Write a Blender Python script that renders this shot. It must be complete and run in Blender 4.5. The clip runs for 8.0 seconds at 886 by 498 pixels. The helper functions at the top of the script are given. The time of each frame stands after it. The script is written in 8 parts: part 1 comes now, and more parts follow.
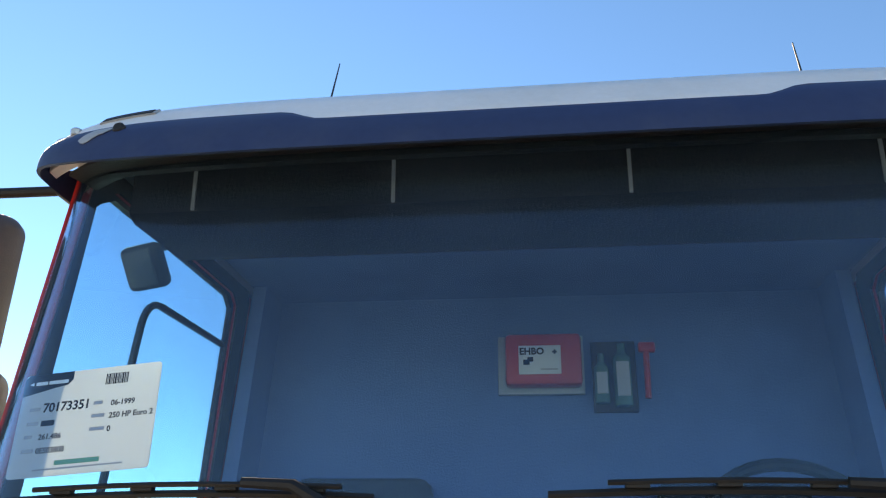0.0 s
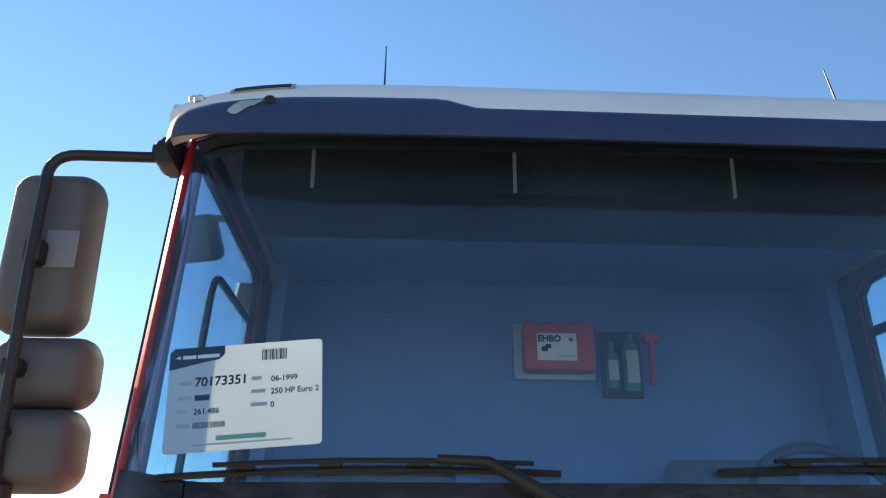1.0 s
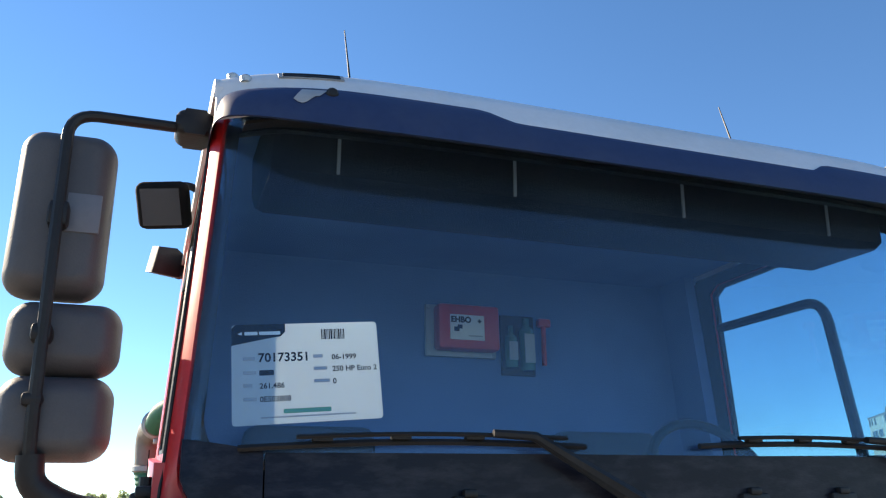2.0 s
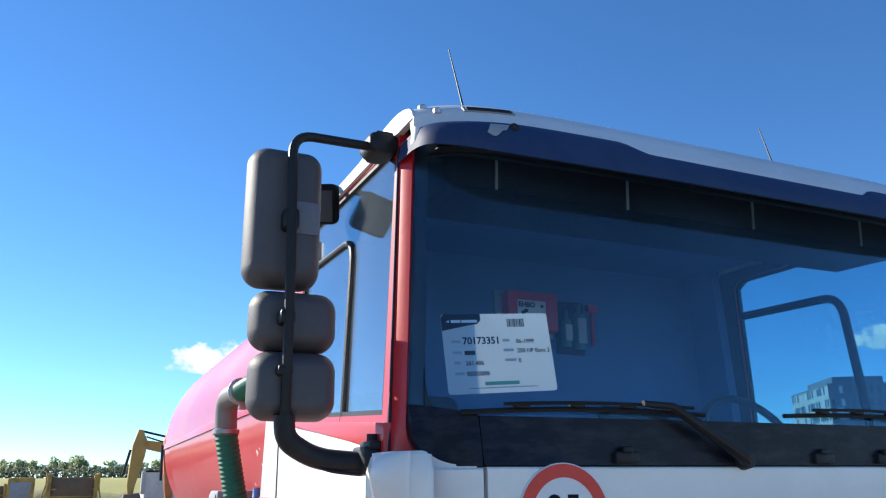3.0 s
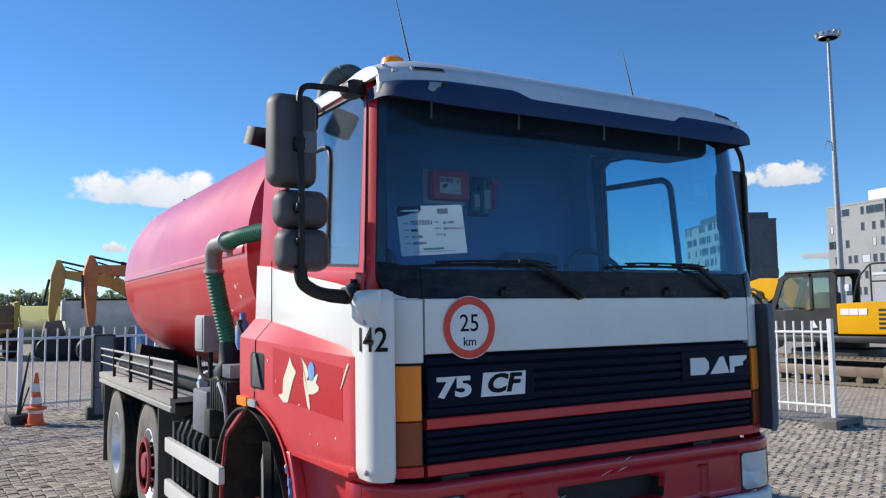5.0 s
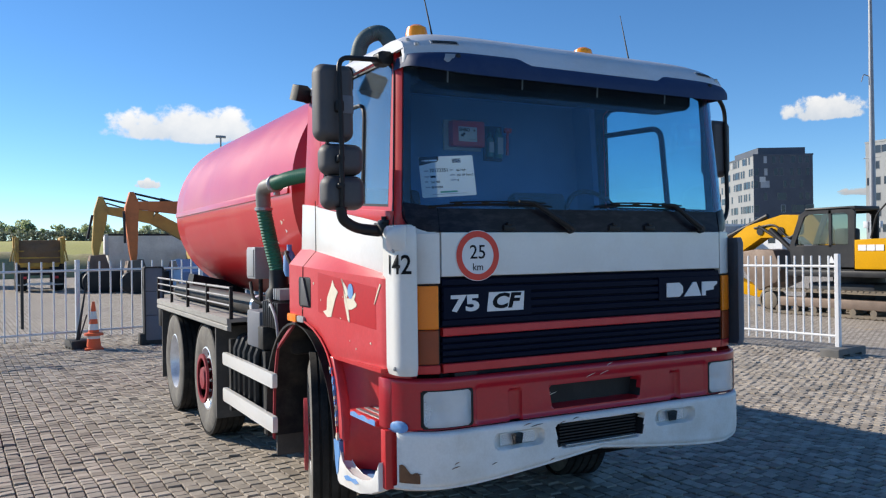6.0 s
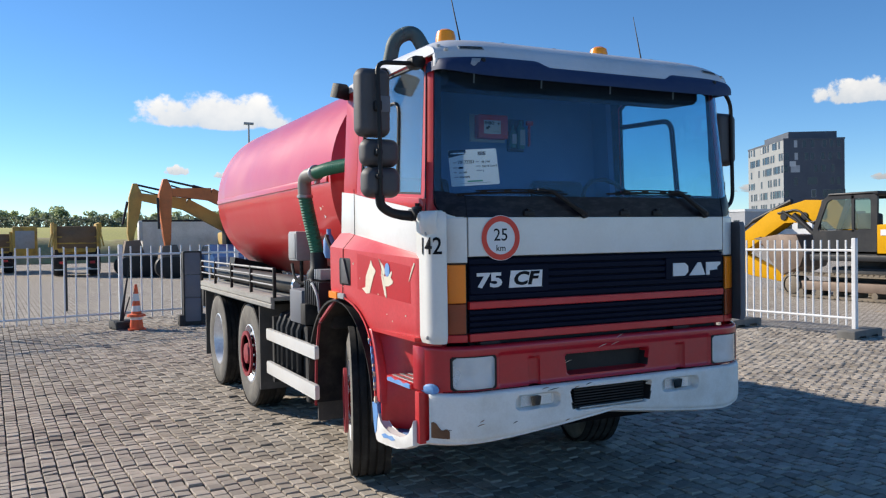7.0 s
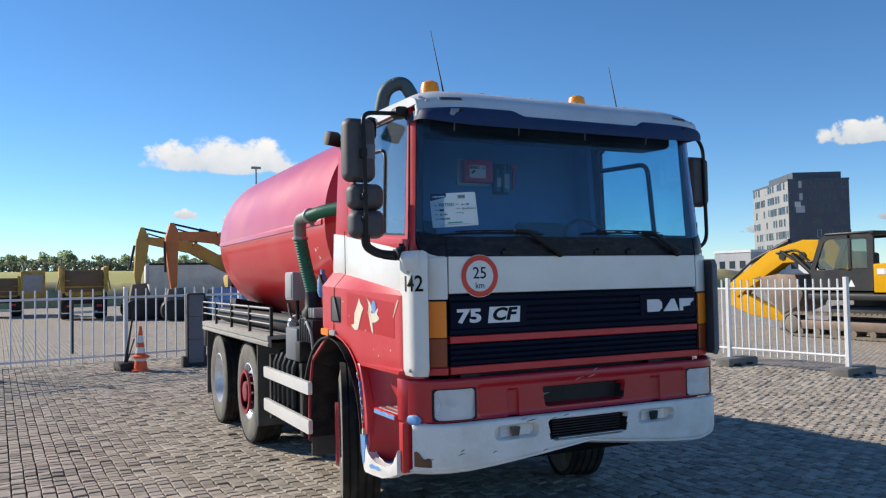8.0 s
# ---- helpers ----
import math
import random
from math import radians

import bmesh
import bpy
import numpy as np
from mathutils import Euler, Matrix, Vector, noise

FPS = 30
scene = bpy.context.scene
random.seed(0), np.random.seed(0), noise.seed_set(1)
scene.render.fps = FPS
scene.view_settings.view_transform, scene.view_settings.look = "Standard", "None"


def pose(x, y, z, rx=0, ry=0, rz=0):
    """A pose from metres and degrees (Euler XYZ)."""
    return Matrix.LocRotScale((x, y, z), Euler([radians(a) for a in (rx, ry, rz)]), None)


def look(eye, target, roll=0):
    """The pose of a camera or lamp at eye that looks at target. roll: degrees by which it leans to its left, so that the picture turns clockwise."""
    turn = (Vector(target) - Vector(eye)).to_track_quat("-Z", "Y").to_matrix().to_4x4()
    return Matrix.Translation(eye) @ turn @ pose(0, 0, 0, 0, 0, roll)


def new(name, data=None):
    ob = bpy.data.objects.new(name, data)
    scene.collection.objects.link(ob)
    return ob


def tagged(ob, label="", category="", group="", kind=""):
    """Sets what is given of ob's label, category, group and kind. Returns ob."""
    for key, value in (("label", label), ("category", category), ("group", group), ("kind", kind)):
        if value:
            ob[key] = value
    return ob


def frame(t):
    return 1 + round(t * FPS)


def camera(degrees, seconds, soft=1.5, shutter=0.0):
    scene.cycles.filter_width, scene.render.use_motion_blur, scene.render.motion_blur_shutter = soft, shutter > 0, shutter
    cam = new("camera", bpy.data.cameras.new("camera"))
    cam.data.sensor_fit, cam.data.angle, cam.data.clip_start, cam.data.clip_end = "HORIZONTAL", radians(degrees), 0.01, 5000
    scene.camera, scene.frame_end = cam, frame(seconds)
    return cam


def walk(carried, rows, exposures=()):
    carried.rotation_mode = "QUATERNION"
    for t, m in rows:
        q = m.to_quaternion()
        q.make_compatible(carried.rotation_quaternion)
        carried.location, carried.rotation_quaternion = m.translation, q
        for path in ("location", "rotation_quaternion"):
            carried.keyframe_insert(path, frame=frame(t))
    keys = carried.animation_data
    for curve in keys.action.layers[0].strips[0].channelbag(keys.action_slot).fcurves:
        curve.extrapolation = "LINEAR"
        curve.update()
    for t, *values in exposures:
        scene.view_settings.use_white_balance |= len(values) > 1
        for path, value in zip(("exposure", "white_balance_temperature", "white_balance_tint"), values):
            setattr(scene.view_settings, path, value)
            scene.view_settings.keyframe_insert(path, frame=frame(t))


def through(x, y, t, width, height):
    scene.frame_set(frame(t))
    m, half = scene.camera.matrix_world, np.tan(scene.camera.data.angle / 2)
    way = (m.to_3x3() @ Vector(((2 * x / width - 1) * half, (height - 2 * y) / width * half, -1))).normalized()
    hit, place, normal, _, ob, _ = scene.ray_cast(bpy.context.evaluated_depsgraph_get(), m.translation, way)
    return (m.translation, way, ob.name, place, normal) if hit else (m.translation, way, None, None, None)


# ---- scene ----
cam = camera(57.6, 8.0, soft=1.2, shutter=0.0)
PATH = [
    (0, (-0.005, -1.411, 1.844), (-0.236, 0.426, 2.601), 0.8),
    (0.5, (-0.299, -1.462, 1.815), (-0.461, 0.382, 2.57), 0.3),
    (1, (-0.598, -1.497, 1.824), (-0.486, 0.365, 2.545), -0.0),
    (1.2, (-0.703, -1.485, 1.829), (-0.453, 0.369, 2.536), -0.6),
    (2.5, (-1.542, -1.667, 1.823), (-0.777, 0.082, 2.42), -0.7),
    (3, (-1.875, -1.751, 1.786), (-1.076, -0.008, 2.356), -0.7),
    (3.5, (-2.096, -1.842, 1.784), (-1.144, -0.17, 2.329), -0.7),
    (4, (-2.261, -2.144, 1.77), (-1.255, -0.463, 2.175), -0.7),
    (4.5, (-2.401, -2.486, 1.76), (-1.369, -0.788, 1.991), -0.8),
    (5, (-2.55, -2.815, 1.773), (-1.531, -1.102, 1.933), -0.9),
    (5.2, (-2.643, -2.95, 1.765), (-1.628, -1.229, 1.863), -0.8),
    (6.3, (-2.919, -3.68, 1.745), (-1.992, -1.908, 1.736), -0.8),
    (6.5, (-2.963, -3.761, 1.746), (-2.053, -1.981, 1.726), -0.8),
    (7, (-3.115, -3.967, 1.73), (-2.218, -2.179, 1.698), -0.8),
    (7.5, (-3.145, -4.145, 1.734), (-2.256, -2.355, 1.698), -0.9),
    (8, (-3.108, -4.282, 1.704), (-2.225, -2.489, 1.777), -1.1),
]
walk(cam, [(t, look(eye, target, roll)) for t, eye, target, roll in PATH],
     exposures=[(0.0, 1.36, 9900, 13), (1.2, 1.18, 9400, 13), (2.5, 0.74, 6900, 11), (3.5, 0.26, 6250, 10), (4.5, 0.11, 6350, 10), (7.5, 0.09, 6700, 10), (8.0, 0.04, 6700, 10)])

# ---- light ----
SUN = Vector((-0.566, 0.680, 0.468)).normalized()
ELEV, AZI = math.asin(SUN.z), math.atan2(SUN.x, SUN.y)
world = bpy.data.worlds.new("sky")
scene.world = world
world.use_nodes = True
wn = world.node_tree
sky = wn.nodes.new("ShaderNodeTexSky")
sky.sky_type = "NISHITA"
sky.sun_disc = False
sky.sun_elevation, sky.sun_rotation, sky.altitude = ELEV, AZI, 2400
sky.air_density, sky.dust_density, sky.ozone_density = 1.0, 0.02, 3.6
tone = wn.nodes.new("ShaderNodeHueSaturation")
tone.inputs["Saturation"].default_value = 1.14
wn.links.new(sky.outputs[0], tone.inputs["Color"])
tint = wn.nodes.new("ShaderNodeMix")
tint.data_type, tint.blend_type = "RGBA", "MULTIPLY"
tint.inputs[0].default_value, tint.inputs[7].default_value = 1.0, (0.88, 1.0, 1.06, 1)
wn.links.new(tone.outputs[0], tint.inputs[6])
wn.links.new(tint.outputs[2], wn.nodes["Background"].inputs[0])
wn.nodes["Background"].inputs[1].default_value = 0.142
sun = new("sun", bpy.data.lights.new("sun", "SUN"))
sun.data.energy, sun.data.angle, sun.data.color = 5.6, radians(0.53), (1.0, 0.93, 0.82)
sun.matrix_world = look(SUN * 60, Vector((0, 0, 0)))


# ---- materials ----
def shader(name):
    m = bpy.data.materials.new(name)
    m.use_nodes = True
    return m, m.node_tree.nodes, m.node_tree.links, m.node_tree.nodes["Principled BSDF"]


def surface(name, col, rough=0.5, metal=0.0, dirt=None, amount=0.3, big=2.0, fine=60.0, bump=0.05, coat=0.0, spread=0.12, random=0.0, streak=1.0, spec=0.5):
    """Colour with wear at two scales: wide stains towards the dirt colour, fine grain in colour, gloss and relief."""
    m, n, l, b = shader(name)
    co = n.new("ShaderNodeTexCoord")
    mp = n.new("ShaderNodeMapping")
    mp.inputs["Scale"].default_value = (1, 1, streak)
    l.new(co.outputs["Object"], mp.inputs[0])
    wide, grain = n.new("ShaderNodeTexNoise"), n.new("ShaderNodeTexNoise")
    wide.inputs["Scale"].default_value, wide.inputs["Detail"].default_value, wide.inputs["Roughness"].default_value = big, 8, 0.65
    grain.inputs["Scale"].default_value, grain.inputs["Detail"].default_value = fine, 5
    for t in (wide, grain):
        l.new(mp.outputs[0], t.inputs["Vector"])
    ramp = n.new("ShaderNodeValToRGB")
    ramp.color_ramp.elements[0].position, ramp.color_ramp.elements[1].position = 0.45, 0.75
    l.new(wide.outputs["Fac"], ramp.inputs[0])
    k = n.new("ShaderNodeMath")
    k.operation = "MULTIPLY"
    k.inputs[1].default_value = amount
    l.new(ramp.outputs[0], k.inputs[0])
    mix = n.new("ShaderNodeMix")
    mix.data_type = "RGBA"
    d = dirt or tuple(c * 0.5 for c in col)
    mix.inputs[6].default_value, mix.inputs[7].default_value = (*col, 1), (*d, 1)
    l.new(k.outputs[0], mix.inputs[0])
    hsv = n.new("ShaderNodeHueSaturation")
    mr = n.new("ShaderNodeMapRange")
    mr.inputs[3].default_value, mr.inputs[4].default_value = 1 - spread, 1 + spread
    l.new(grain.outputs["Fac"], mr.inputs[0])
    val = mr.outputs[0]
    if random:
        info, mr2, mul = n.new("ShaderNodeObjectInfo"), n.new("ShaderNodeMapRange"), n.new("ShaderNodeMath")
        mr2.inputs[3].default_value, mr2.inputs[4].default_value = 1 - random, 1 + random
        l.new(info.outputs["Random"], mr2.inputs[0])
        mul.operation = "MULTIPLY"
        l.new(mr2.outputs[0], mul.inputs[0])
        l.new(val, mul.inputs[1])
        val = mul.outputs[0]
    l.new(val, hsv.inputs["Value"])
    l.new(mix.outputs[2], hsv.inputs["Color"])
    l.new(hsv.outputs[0], b.inputs["Base Color"])
    r = n.new("ShaderNodeMapRange")
    r.inputs[3].default_value, r.inputs[4].default_value = max(0.02, rough - 0.08), min(1, rough + 0.14)
    l.new(wide.outputs["Fac"], r.inputs[0])
    l.new(r.outputs[0], b.inputs["Roughness"])
    b.inputs["Metallic"].default_value = metal
    b.inputs["Coat Weight"].default_value = coat
    b.inputs["Coat Roughness"].default_value = 0.08
    b.inputs["Specular IOR Level"].default_value = spec
    if bump:
        bp = n.new("ShaderNodeBump")
        bp.inputs["Strength"].default_value, bp.inputs["Distance"].default_value = bump, 0.01
        l.new(grain.outputs["Fac"], bp.inputs["Height"])
        l.new(bp.outputs[0], b.inputs["Normal"])
    return m


def glazing(name, tint, gloss=0.02, film=0.0, floor=0.045, gloss_colour=(0.95, 0.97, 1), dust=(0.5, 0.5, 0.5)):
    """A pane: tinted and see-through, with a mirror's gloss that grows at grazing angles and a thin film: dust, or on
    the windscreen painted blue haze.
    """
    m, n, l, b = shader(name)
    n.remove(b)
    tr, gl, lw, mx = n.new("ShaderNodeBsdfTransparent"), n.new("ShaderNodeBsdfGlossy"), n.new("ShaderNodeLayerWeight"), n.new("ShaderNodeMixShader")
    tr.inputs[0].default_value = (*tint, 1)
    gl.inputs[0].default_value = (*gloss_colour, 1)
    gl.inputs["Roughness"].default_value = gloss
    lw.inputs[0].default_value = 0.5
    pw, mr = n.new("ShaderNodeMath"), n.new("ShaderNodeMapRange")
    pw.operation = "POWER"
    pw.inputs[1].default_value = 4.0
    l.new(lw.outputs["Facing"], pw.inputs[0])
    l.new(pw.outputs[0], mr.inputs[0])
    mr.inputs[3].default_value, mr.inputs[4].default_value = floor, 0.9
    l.new(mr.outputs[0], mx.inputs[0])
    base = tr.outputs[0]
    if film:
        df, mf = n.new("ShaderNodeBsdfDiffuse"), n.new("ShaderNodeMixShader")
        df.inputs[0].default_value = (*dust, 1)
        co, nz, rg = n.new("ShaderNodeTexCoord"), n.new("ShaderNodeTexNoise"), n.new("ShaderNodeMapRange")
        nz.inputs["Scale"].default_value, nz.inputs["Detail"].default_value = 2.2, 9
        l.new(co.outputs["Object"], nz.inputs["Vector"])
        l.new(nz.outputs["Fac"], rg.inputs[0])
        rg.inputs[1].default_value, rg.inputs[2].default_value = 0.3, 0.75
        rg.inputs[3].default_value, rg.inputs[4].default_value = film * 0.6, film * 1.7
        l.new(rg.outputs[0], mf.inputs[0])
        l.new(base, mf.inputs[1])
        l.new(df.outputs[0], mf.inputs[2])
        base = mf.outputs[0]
    l.new(base, mx.inputs[1])
    l.new(gl.outputs[0], mx.inputs[2])
    l.new(mx.outputs[0], n["Material Output"].inputs[0])
    return m


def sheet_paper():
    """Thin white paper that the light shines through."""
    m, n, l, b = shader("white paper sheet")
    tl, mx = n.new("ShaderNodeBsdfTranslucent"), n.new("ShaderNodeMixShader")
    b.inputs["Base Color"].default_value, b.inputs["Roughness"].default_value = (0.88, 0.88, 0.88, 1), 0.5
    tl.inputs[0].default_value = (0.8, 0.8, 0.76, 1)
    mx.inputs[0].default_value = 0.45
    l.new(b.outputs[0], mx.inputs[1])
    l.new(tl.outputs[0], mx.inputs[2])
    l.new(mx.outputs[0], n["Material Output"].inputs[0])
    return m


FADEDRED = surface("sun-faded red paint", (0.60, 0.040, 0.048), 0.40, dirt=(0.66, 0.14, 0.15), amount=0.55, big=1.4, fine=45, bump=0.02, coat=0.12)
DEEPRED = surface("unfaded red paint", (0.50, 0.006, 0.012), 0.34, dirt=(0.52, 0.02, 0.03), amount=0.3, big=3, fine=45, bump=0.02, coat=0.15)
RED = surface("red paint", (0.55, 0.016, 0.020), 0.36, dirt=(0.60, 0.08, 0.085), amount=0.4, big=1.6, fine=45, bump=0.02, coat=0.12)
TANKRED = surface("tank red paint", (0.62, 0.010, 0.016), 0.34, dirt=(0.62, 0.12, 0.09), amount=0.5, big=1.3, fine=2.6, bump=0.26, coat=0.38, spread=0.05)
WHITE = surface("white paint", (0.74, 0.73, 0.70), 0.35, dirt=(0.55, 0.49, 0.40), amount=0.35, big=2.2, fine=50, bump=0.02, coat=0.3, spread=0.04)
ROOFWHITE = surface("roof white paint", (0.64, 0.65, 0.67), 0.4, dirt=(0.45, 0.44, 0.42), amount=0.5, big=3, fine=70, bump=0.05, spread=0.06)
BUMPWHITE = surface("scuffed bumper white", (0.80, 0.79, 0.76), 0.45, dirt=(0.48, 0.40, 0.30), amount=0.45, big=4, fine=80, bump=0.06, spread=0.08)
VISOR = surface("blue visor paint", (0.022, 0.042, 0.105), 0.55, dirt=(0.06, 0.08, 0.13), amount=0.4, big=5, fine=50, bump=0.03, spec=0.2)
GRILLE = surface("dark blue grille plastic", (0.005, 0.008, 0.022), 0.45, amount=0.3, big=4, fine=90, bump=0.04, spec=0.07)
BLACK = surface("black plastic", (0.015, 0.015, 0.016), 0.45, dirt=(0.05, 0.05, 0.05), amount=0.4, big=6, fine=120, bump=0.1, spec=0.25)
COWL = surface("worn cowl plastic", (0.009, 0.010, 0.017), 0.30, dirt=(0.07, 0.07, 0.08), amount=0.5, big=9, fine=90, bump=0.08, spec=0.14, streak=3.0)
MIRROR_GREY = surface("grey mirror plastic", (0.062, 0.060, 0.065), 0.55, dirt=(0.12, 0.112, 0.108), amount=0.4, big=5, fine=220, bump=0.1)
RUBBER = surface("tyre rubber", (0.022, 0.021, 0.020), 0.75, dirt=(0.11, 0.10, 0.09), amount=0.6, big=6, fine=80, bump=0.15, spec=0.25)
SIDEWALL = surface("dusty tyre sidewall", (0.13, 0.12, 0.105), 0.85, dirt=(0.30, 0.275, 0.235), amount=0.7, big=5, fine=60, bump=0.1)
FLAPRUBBER = surface("dusty rubber flap", (0.075, 0.070, 0.066), 0.8, dirt=(0.15, 0.14, 0.125), amount=0.6, big=5, fine=70, bump=0.12)
STEEL = surface("dull steel", (0.42, 0.42, 0.42), 0.42, metal=0.8, dirt=(0.2, 0.17, 0.14), amount=0.5, big=7, fine=80, bump=0.06)
ALU = surface("rim aluminium", (0.80, 0.82, 0.86), 0.3, metal=0.4, dirt=(0.3, 0.27, 0.24), amount=0.5, big=7, fine=70, bump=0.05)
GREYBOX = surface("grey cabinet paint", (0.33, 0.34, 0.35), 0.5, dirt=(0.2, 0.19, 0.17), amount=0.45, big=5, fine=60, bump=0.03)
CHASSIS = surface("chassis black", (0.02, 0.02, 0.021), 0.6, dirt=(0.09, 0.08, 0.065), amount=0.7, big=5, fine=60, bump=0.15, spec=0.25)
# near-black that puts shade under the truck; also the black ramp mirror head
NEARBLACK = surface("near-black for underside shade and ramp mirror head", (0.008, 0.008, 0.009), 0.8, dirt=(0.016, 0.015, 0.014), amount=0.5, big=5, fine=60, bump=0.1, spec=0.1)
HOSE = surface("green hose", (0.010, 0.15, 0.075), 0.45, dirt=(0.06, 0.16, 0.11), amount=0.4, big=6, fine=90, bump=0.08)
HOSEDARK = surface("grey-green hose", (0.05, 0.09, 0.095), 0.6, dirt=(0.09, 0.12, 0.11), amount=0.5, big=6, fine=90, bump=0.08)
HOSEGREY = surface("hose elbow grey", (0.22, 0.205, 0.18), 0.5, dirt=(0.24, 0.22, 0.2), amount=0.5, big=6, fine=90, bump=0.06)
ORANGE = surface("orange lens", (1.0, 0.25, 0.004), 0.3, dirt=(0.95, 0.20, 0.0), amount=0.3, big=6, fine=140, bump=0.1, coat=0.08)
BEACON = surface("amber beacon plastic", (1.0, 0.32, 0.004), 0.25, dirt=(0.85, 0.25, 0.01), amount=0.3, big=6, fine=140, bump=0.1, coat=0.4)
AMBERDARK = surface("brown indicator lens", (0.30, 0.045, 0.006), 0.3, dirt=(0.18, 0.04, 0.01), amount=0.4, big=6, fine=140, bump=0.1, coat=0.1)
CREAM = surface("bare cream primer", (0.72, 0.66, 0.52), 0.6, dirt=(0.55, 0.45, 0.35), amount=0.4, big=9, fine=90, bump=0.05)
CHIPBLUE = surface("old blue paint", (0.12, 0.30, 0.62), 0.5, dirt=(0.5, 0.55, 0.6), amount=0.4, big=14, fine=90, bump=0.05)
RAILGREY = surface("dull galvanised rail", (0.30, 0.30, 0.30), 0.55, metal=0.2, dirt=(0.16, 0.14, 0.12), amount=0.6, big=6, fine=70, bump=0.05)
BUMPRED = surface("glossy bumper red", (0.46, 0.008, 0.020), 0.30, dirt=(0.36, 0.03, 0.04), amount=0.5, big=4, fine=50, bump=0.03, coat=0.35)
DECKGREY = surface("weathered deck edge", (0.36, 0.345, 0.31), 0.65, dirt=(0.20, 0.185, 0.16), amount=0.6, big=5, fine=60, bump=0.12, streak=6.0)
HUBRED = surface("dull red hub paint", (0.30, 0.018, 0.03), 0.5, dirt=(0.22, 0.10, 0.09), amount=0.5, big=7, fine=60, bump=0.05)
RUST = surface("rust", (0.22, 0.10, 0.045), 0.85, dirt=(0.08, 0.045, 0.03), amount=0.6, big=14, fine=90, bump=0.2)
DECAL_DARK = surface("dark decal", (0.008, 0.009, 0.012), 0.5, fine=90, bump=0, amount=0.2, spec=0.1)
DECAL_WHITE = surface("white decal", (0.75, 0.75, 0.75), 0.45, fine=90, bump=0, amount=0.2, spread=0.05)
DECAL_RED = surface("red decal ring", (0.72, 0.045, 0.02), 0.4, fine=90, bump=0, amount=0.25)
PAPER = surface("white paper sheet", (0.80, 0.80, 0.80), 0.5, dirt=(0.74, 0.74, 0.74), amount=0.3, big=5, fine=60, bump=0, spread=0.02)
PAPERGREY = surface("grey print", (0.42, 0.42, 0.44), 0.5, fine=60, bump=0, amount=0.1, spread=0.03)
GREENPRINT = surface("green print", (0.10, 0.38, 0.22), 0.5, fine=60, bump=0, amount=0.1, spread=0.03)
# grey lining; the windscreen's sky reflection is put into its colour as blue
SKYBLUE_LINING = surface("cab lining with reflected sky blue", (0.10, 0.20, 0.40), 0.85, dirt=(0.07, 0.13, 0.25), amount=0.4, big=3, fine=150, bump=0.2)
SHELFDARK = surface("matt dark shelf cloth", (0.012, 0.013, 0.017), 0.95, fine=150, bump=0.2, spec=0.1)
DASH = surface("dark dashboard", (0.035, 0.036, 0.04), 0.65, dirt=(0.08, 0.08, 0.085), amount=0.4, big=4, fine=160, bump=0.25, spec=0.25)
SEATCLOTH = surface("seat cloth", (0.05, 0.055, 0.07), 0.95, dirt=(0.09, 0.09, 0.10), amount=0.4, big=6, fine=220, bump=0.35)
KITRED = surface("first aid box red", (0.66, 0.04, 0.04), 0.4, amount=0.2, big=6, fine=90, bump=0.03)
BOTTLE = surface("green bottle", (0.09, 0.20, 0.17), 0.2, amount=0.3, big=9, fine=90, bump=0.02)
GALV = surface("white fence paint", (0.72, 0.73, 0.74), 0.5, dirt=(0.5, 0.48, 0.44), amount=0.4, big=4, fine=60, bump=0.04, spread=0.06)
FENCEGREY = surface("pale fence paint", (0.70, 0.71, 0.72), 0.5, metal=0.0, dirt=(0.5, 0.48, 0.45), amount=0.4, big=4, fine=60, bump=0.04)
CONCRETE = surface("fence foot concrete", (0.17, 0.165, 0.155), 0.9, dirt=(0.08, 0.078, 0.07), amount=0.5, big=6, fine=60, bump=0.3)
FOOT = surface("black rubber foot", (0.03, 0.03, 0.03), 0.8, dirt=(0.09, 0.085, 0.075), amount=0.5, big=6, fine=60, bump=0.2)
CONE = surface("cone orange", (0.80, 0.12, 0.03), 0.5, dirt=(0.5, 0.12, 0.06), amount=0.4, big=6, fine=60, bump=0.03)
CONEWHITE = surface("cone white band", (0.75, 0.74, 0.70), 0.4, dirt=(0.5, 0.48, 0.44), amount=0.4, big=6, fine=60, bump=0.03)
JYELLOW = surface("excavator yellow", (0.62, 0.31, 0.002), 0.65, dirt=(0.46, 0.23, 0.01), amount=0.35, big=2, fine=30, bump=0.03, spec=0.12)
MACHBLACK = surface("machine black", (0.02, 0.021, 0.024), 0.45, dirt=(0.07, 0.065, 0.06), amount=0.4, big=2, fine=30, bump=0.06, spec=0.25)
TRACKSTEEL = surface("muddy track steel", (0.17, 0.14, 0.105), 0.7, metal=0.3, dirt=(0.30, 0.24, 0.17), amount=0.7, big=3, fine=30, bump=0.3)
BUCKET = surface("worn bucket steel", (0.20, 0.145, 0.11), 0.6, metal=0.3, dirt=(0.10, 0.075, 0.06), amount=0.6, big=3, fine=30, bump=0.2)
OCHRE = surface("faded ochre paint", (0.50, 0.33, 0.08), 0.6, dirt=(0.22, 0.15, 0.07), amount=0.6, big=1.5, fine=20, bump=0.1)
OLDORANGE = surface("faded orange paint", (0.64, 0.17, 0.045), 0.6, dirt=(0.30, 0.10, 0.04), amount=0.6, big=1.5, fine=20, bump=0.1)
DUMPYELLOW = surface("muddy yellow paint", (0.52, 0.33, 0.07), 0.75, dirt=(0.17, 0.11, 0.06), amount=1.0, big=1.6, fine=20, bump=0.15)
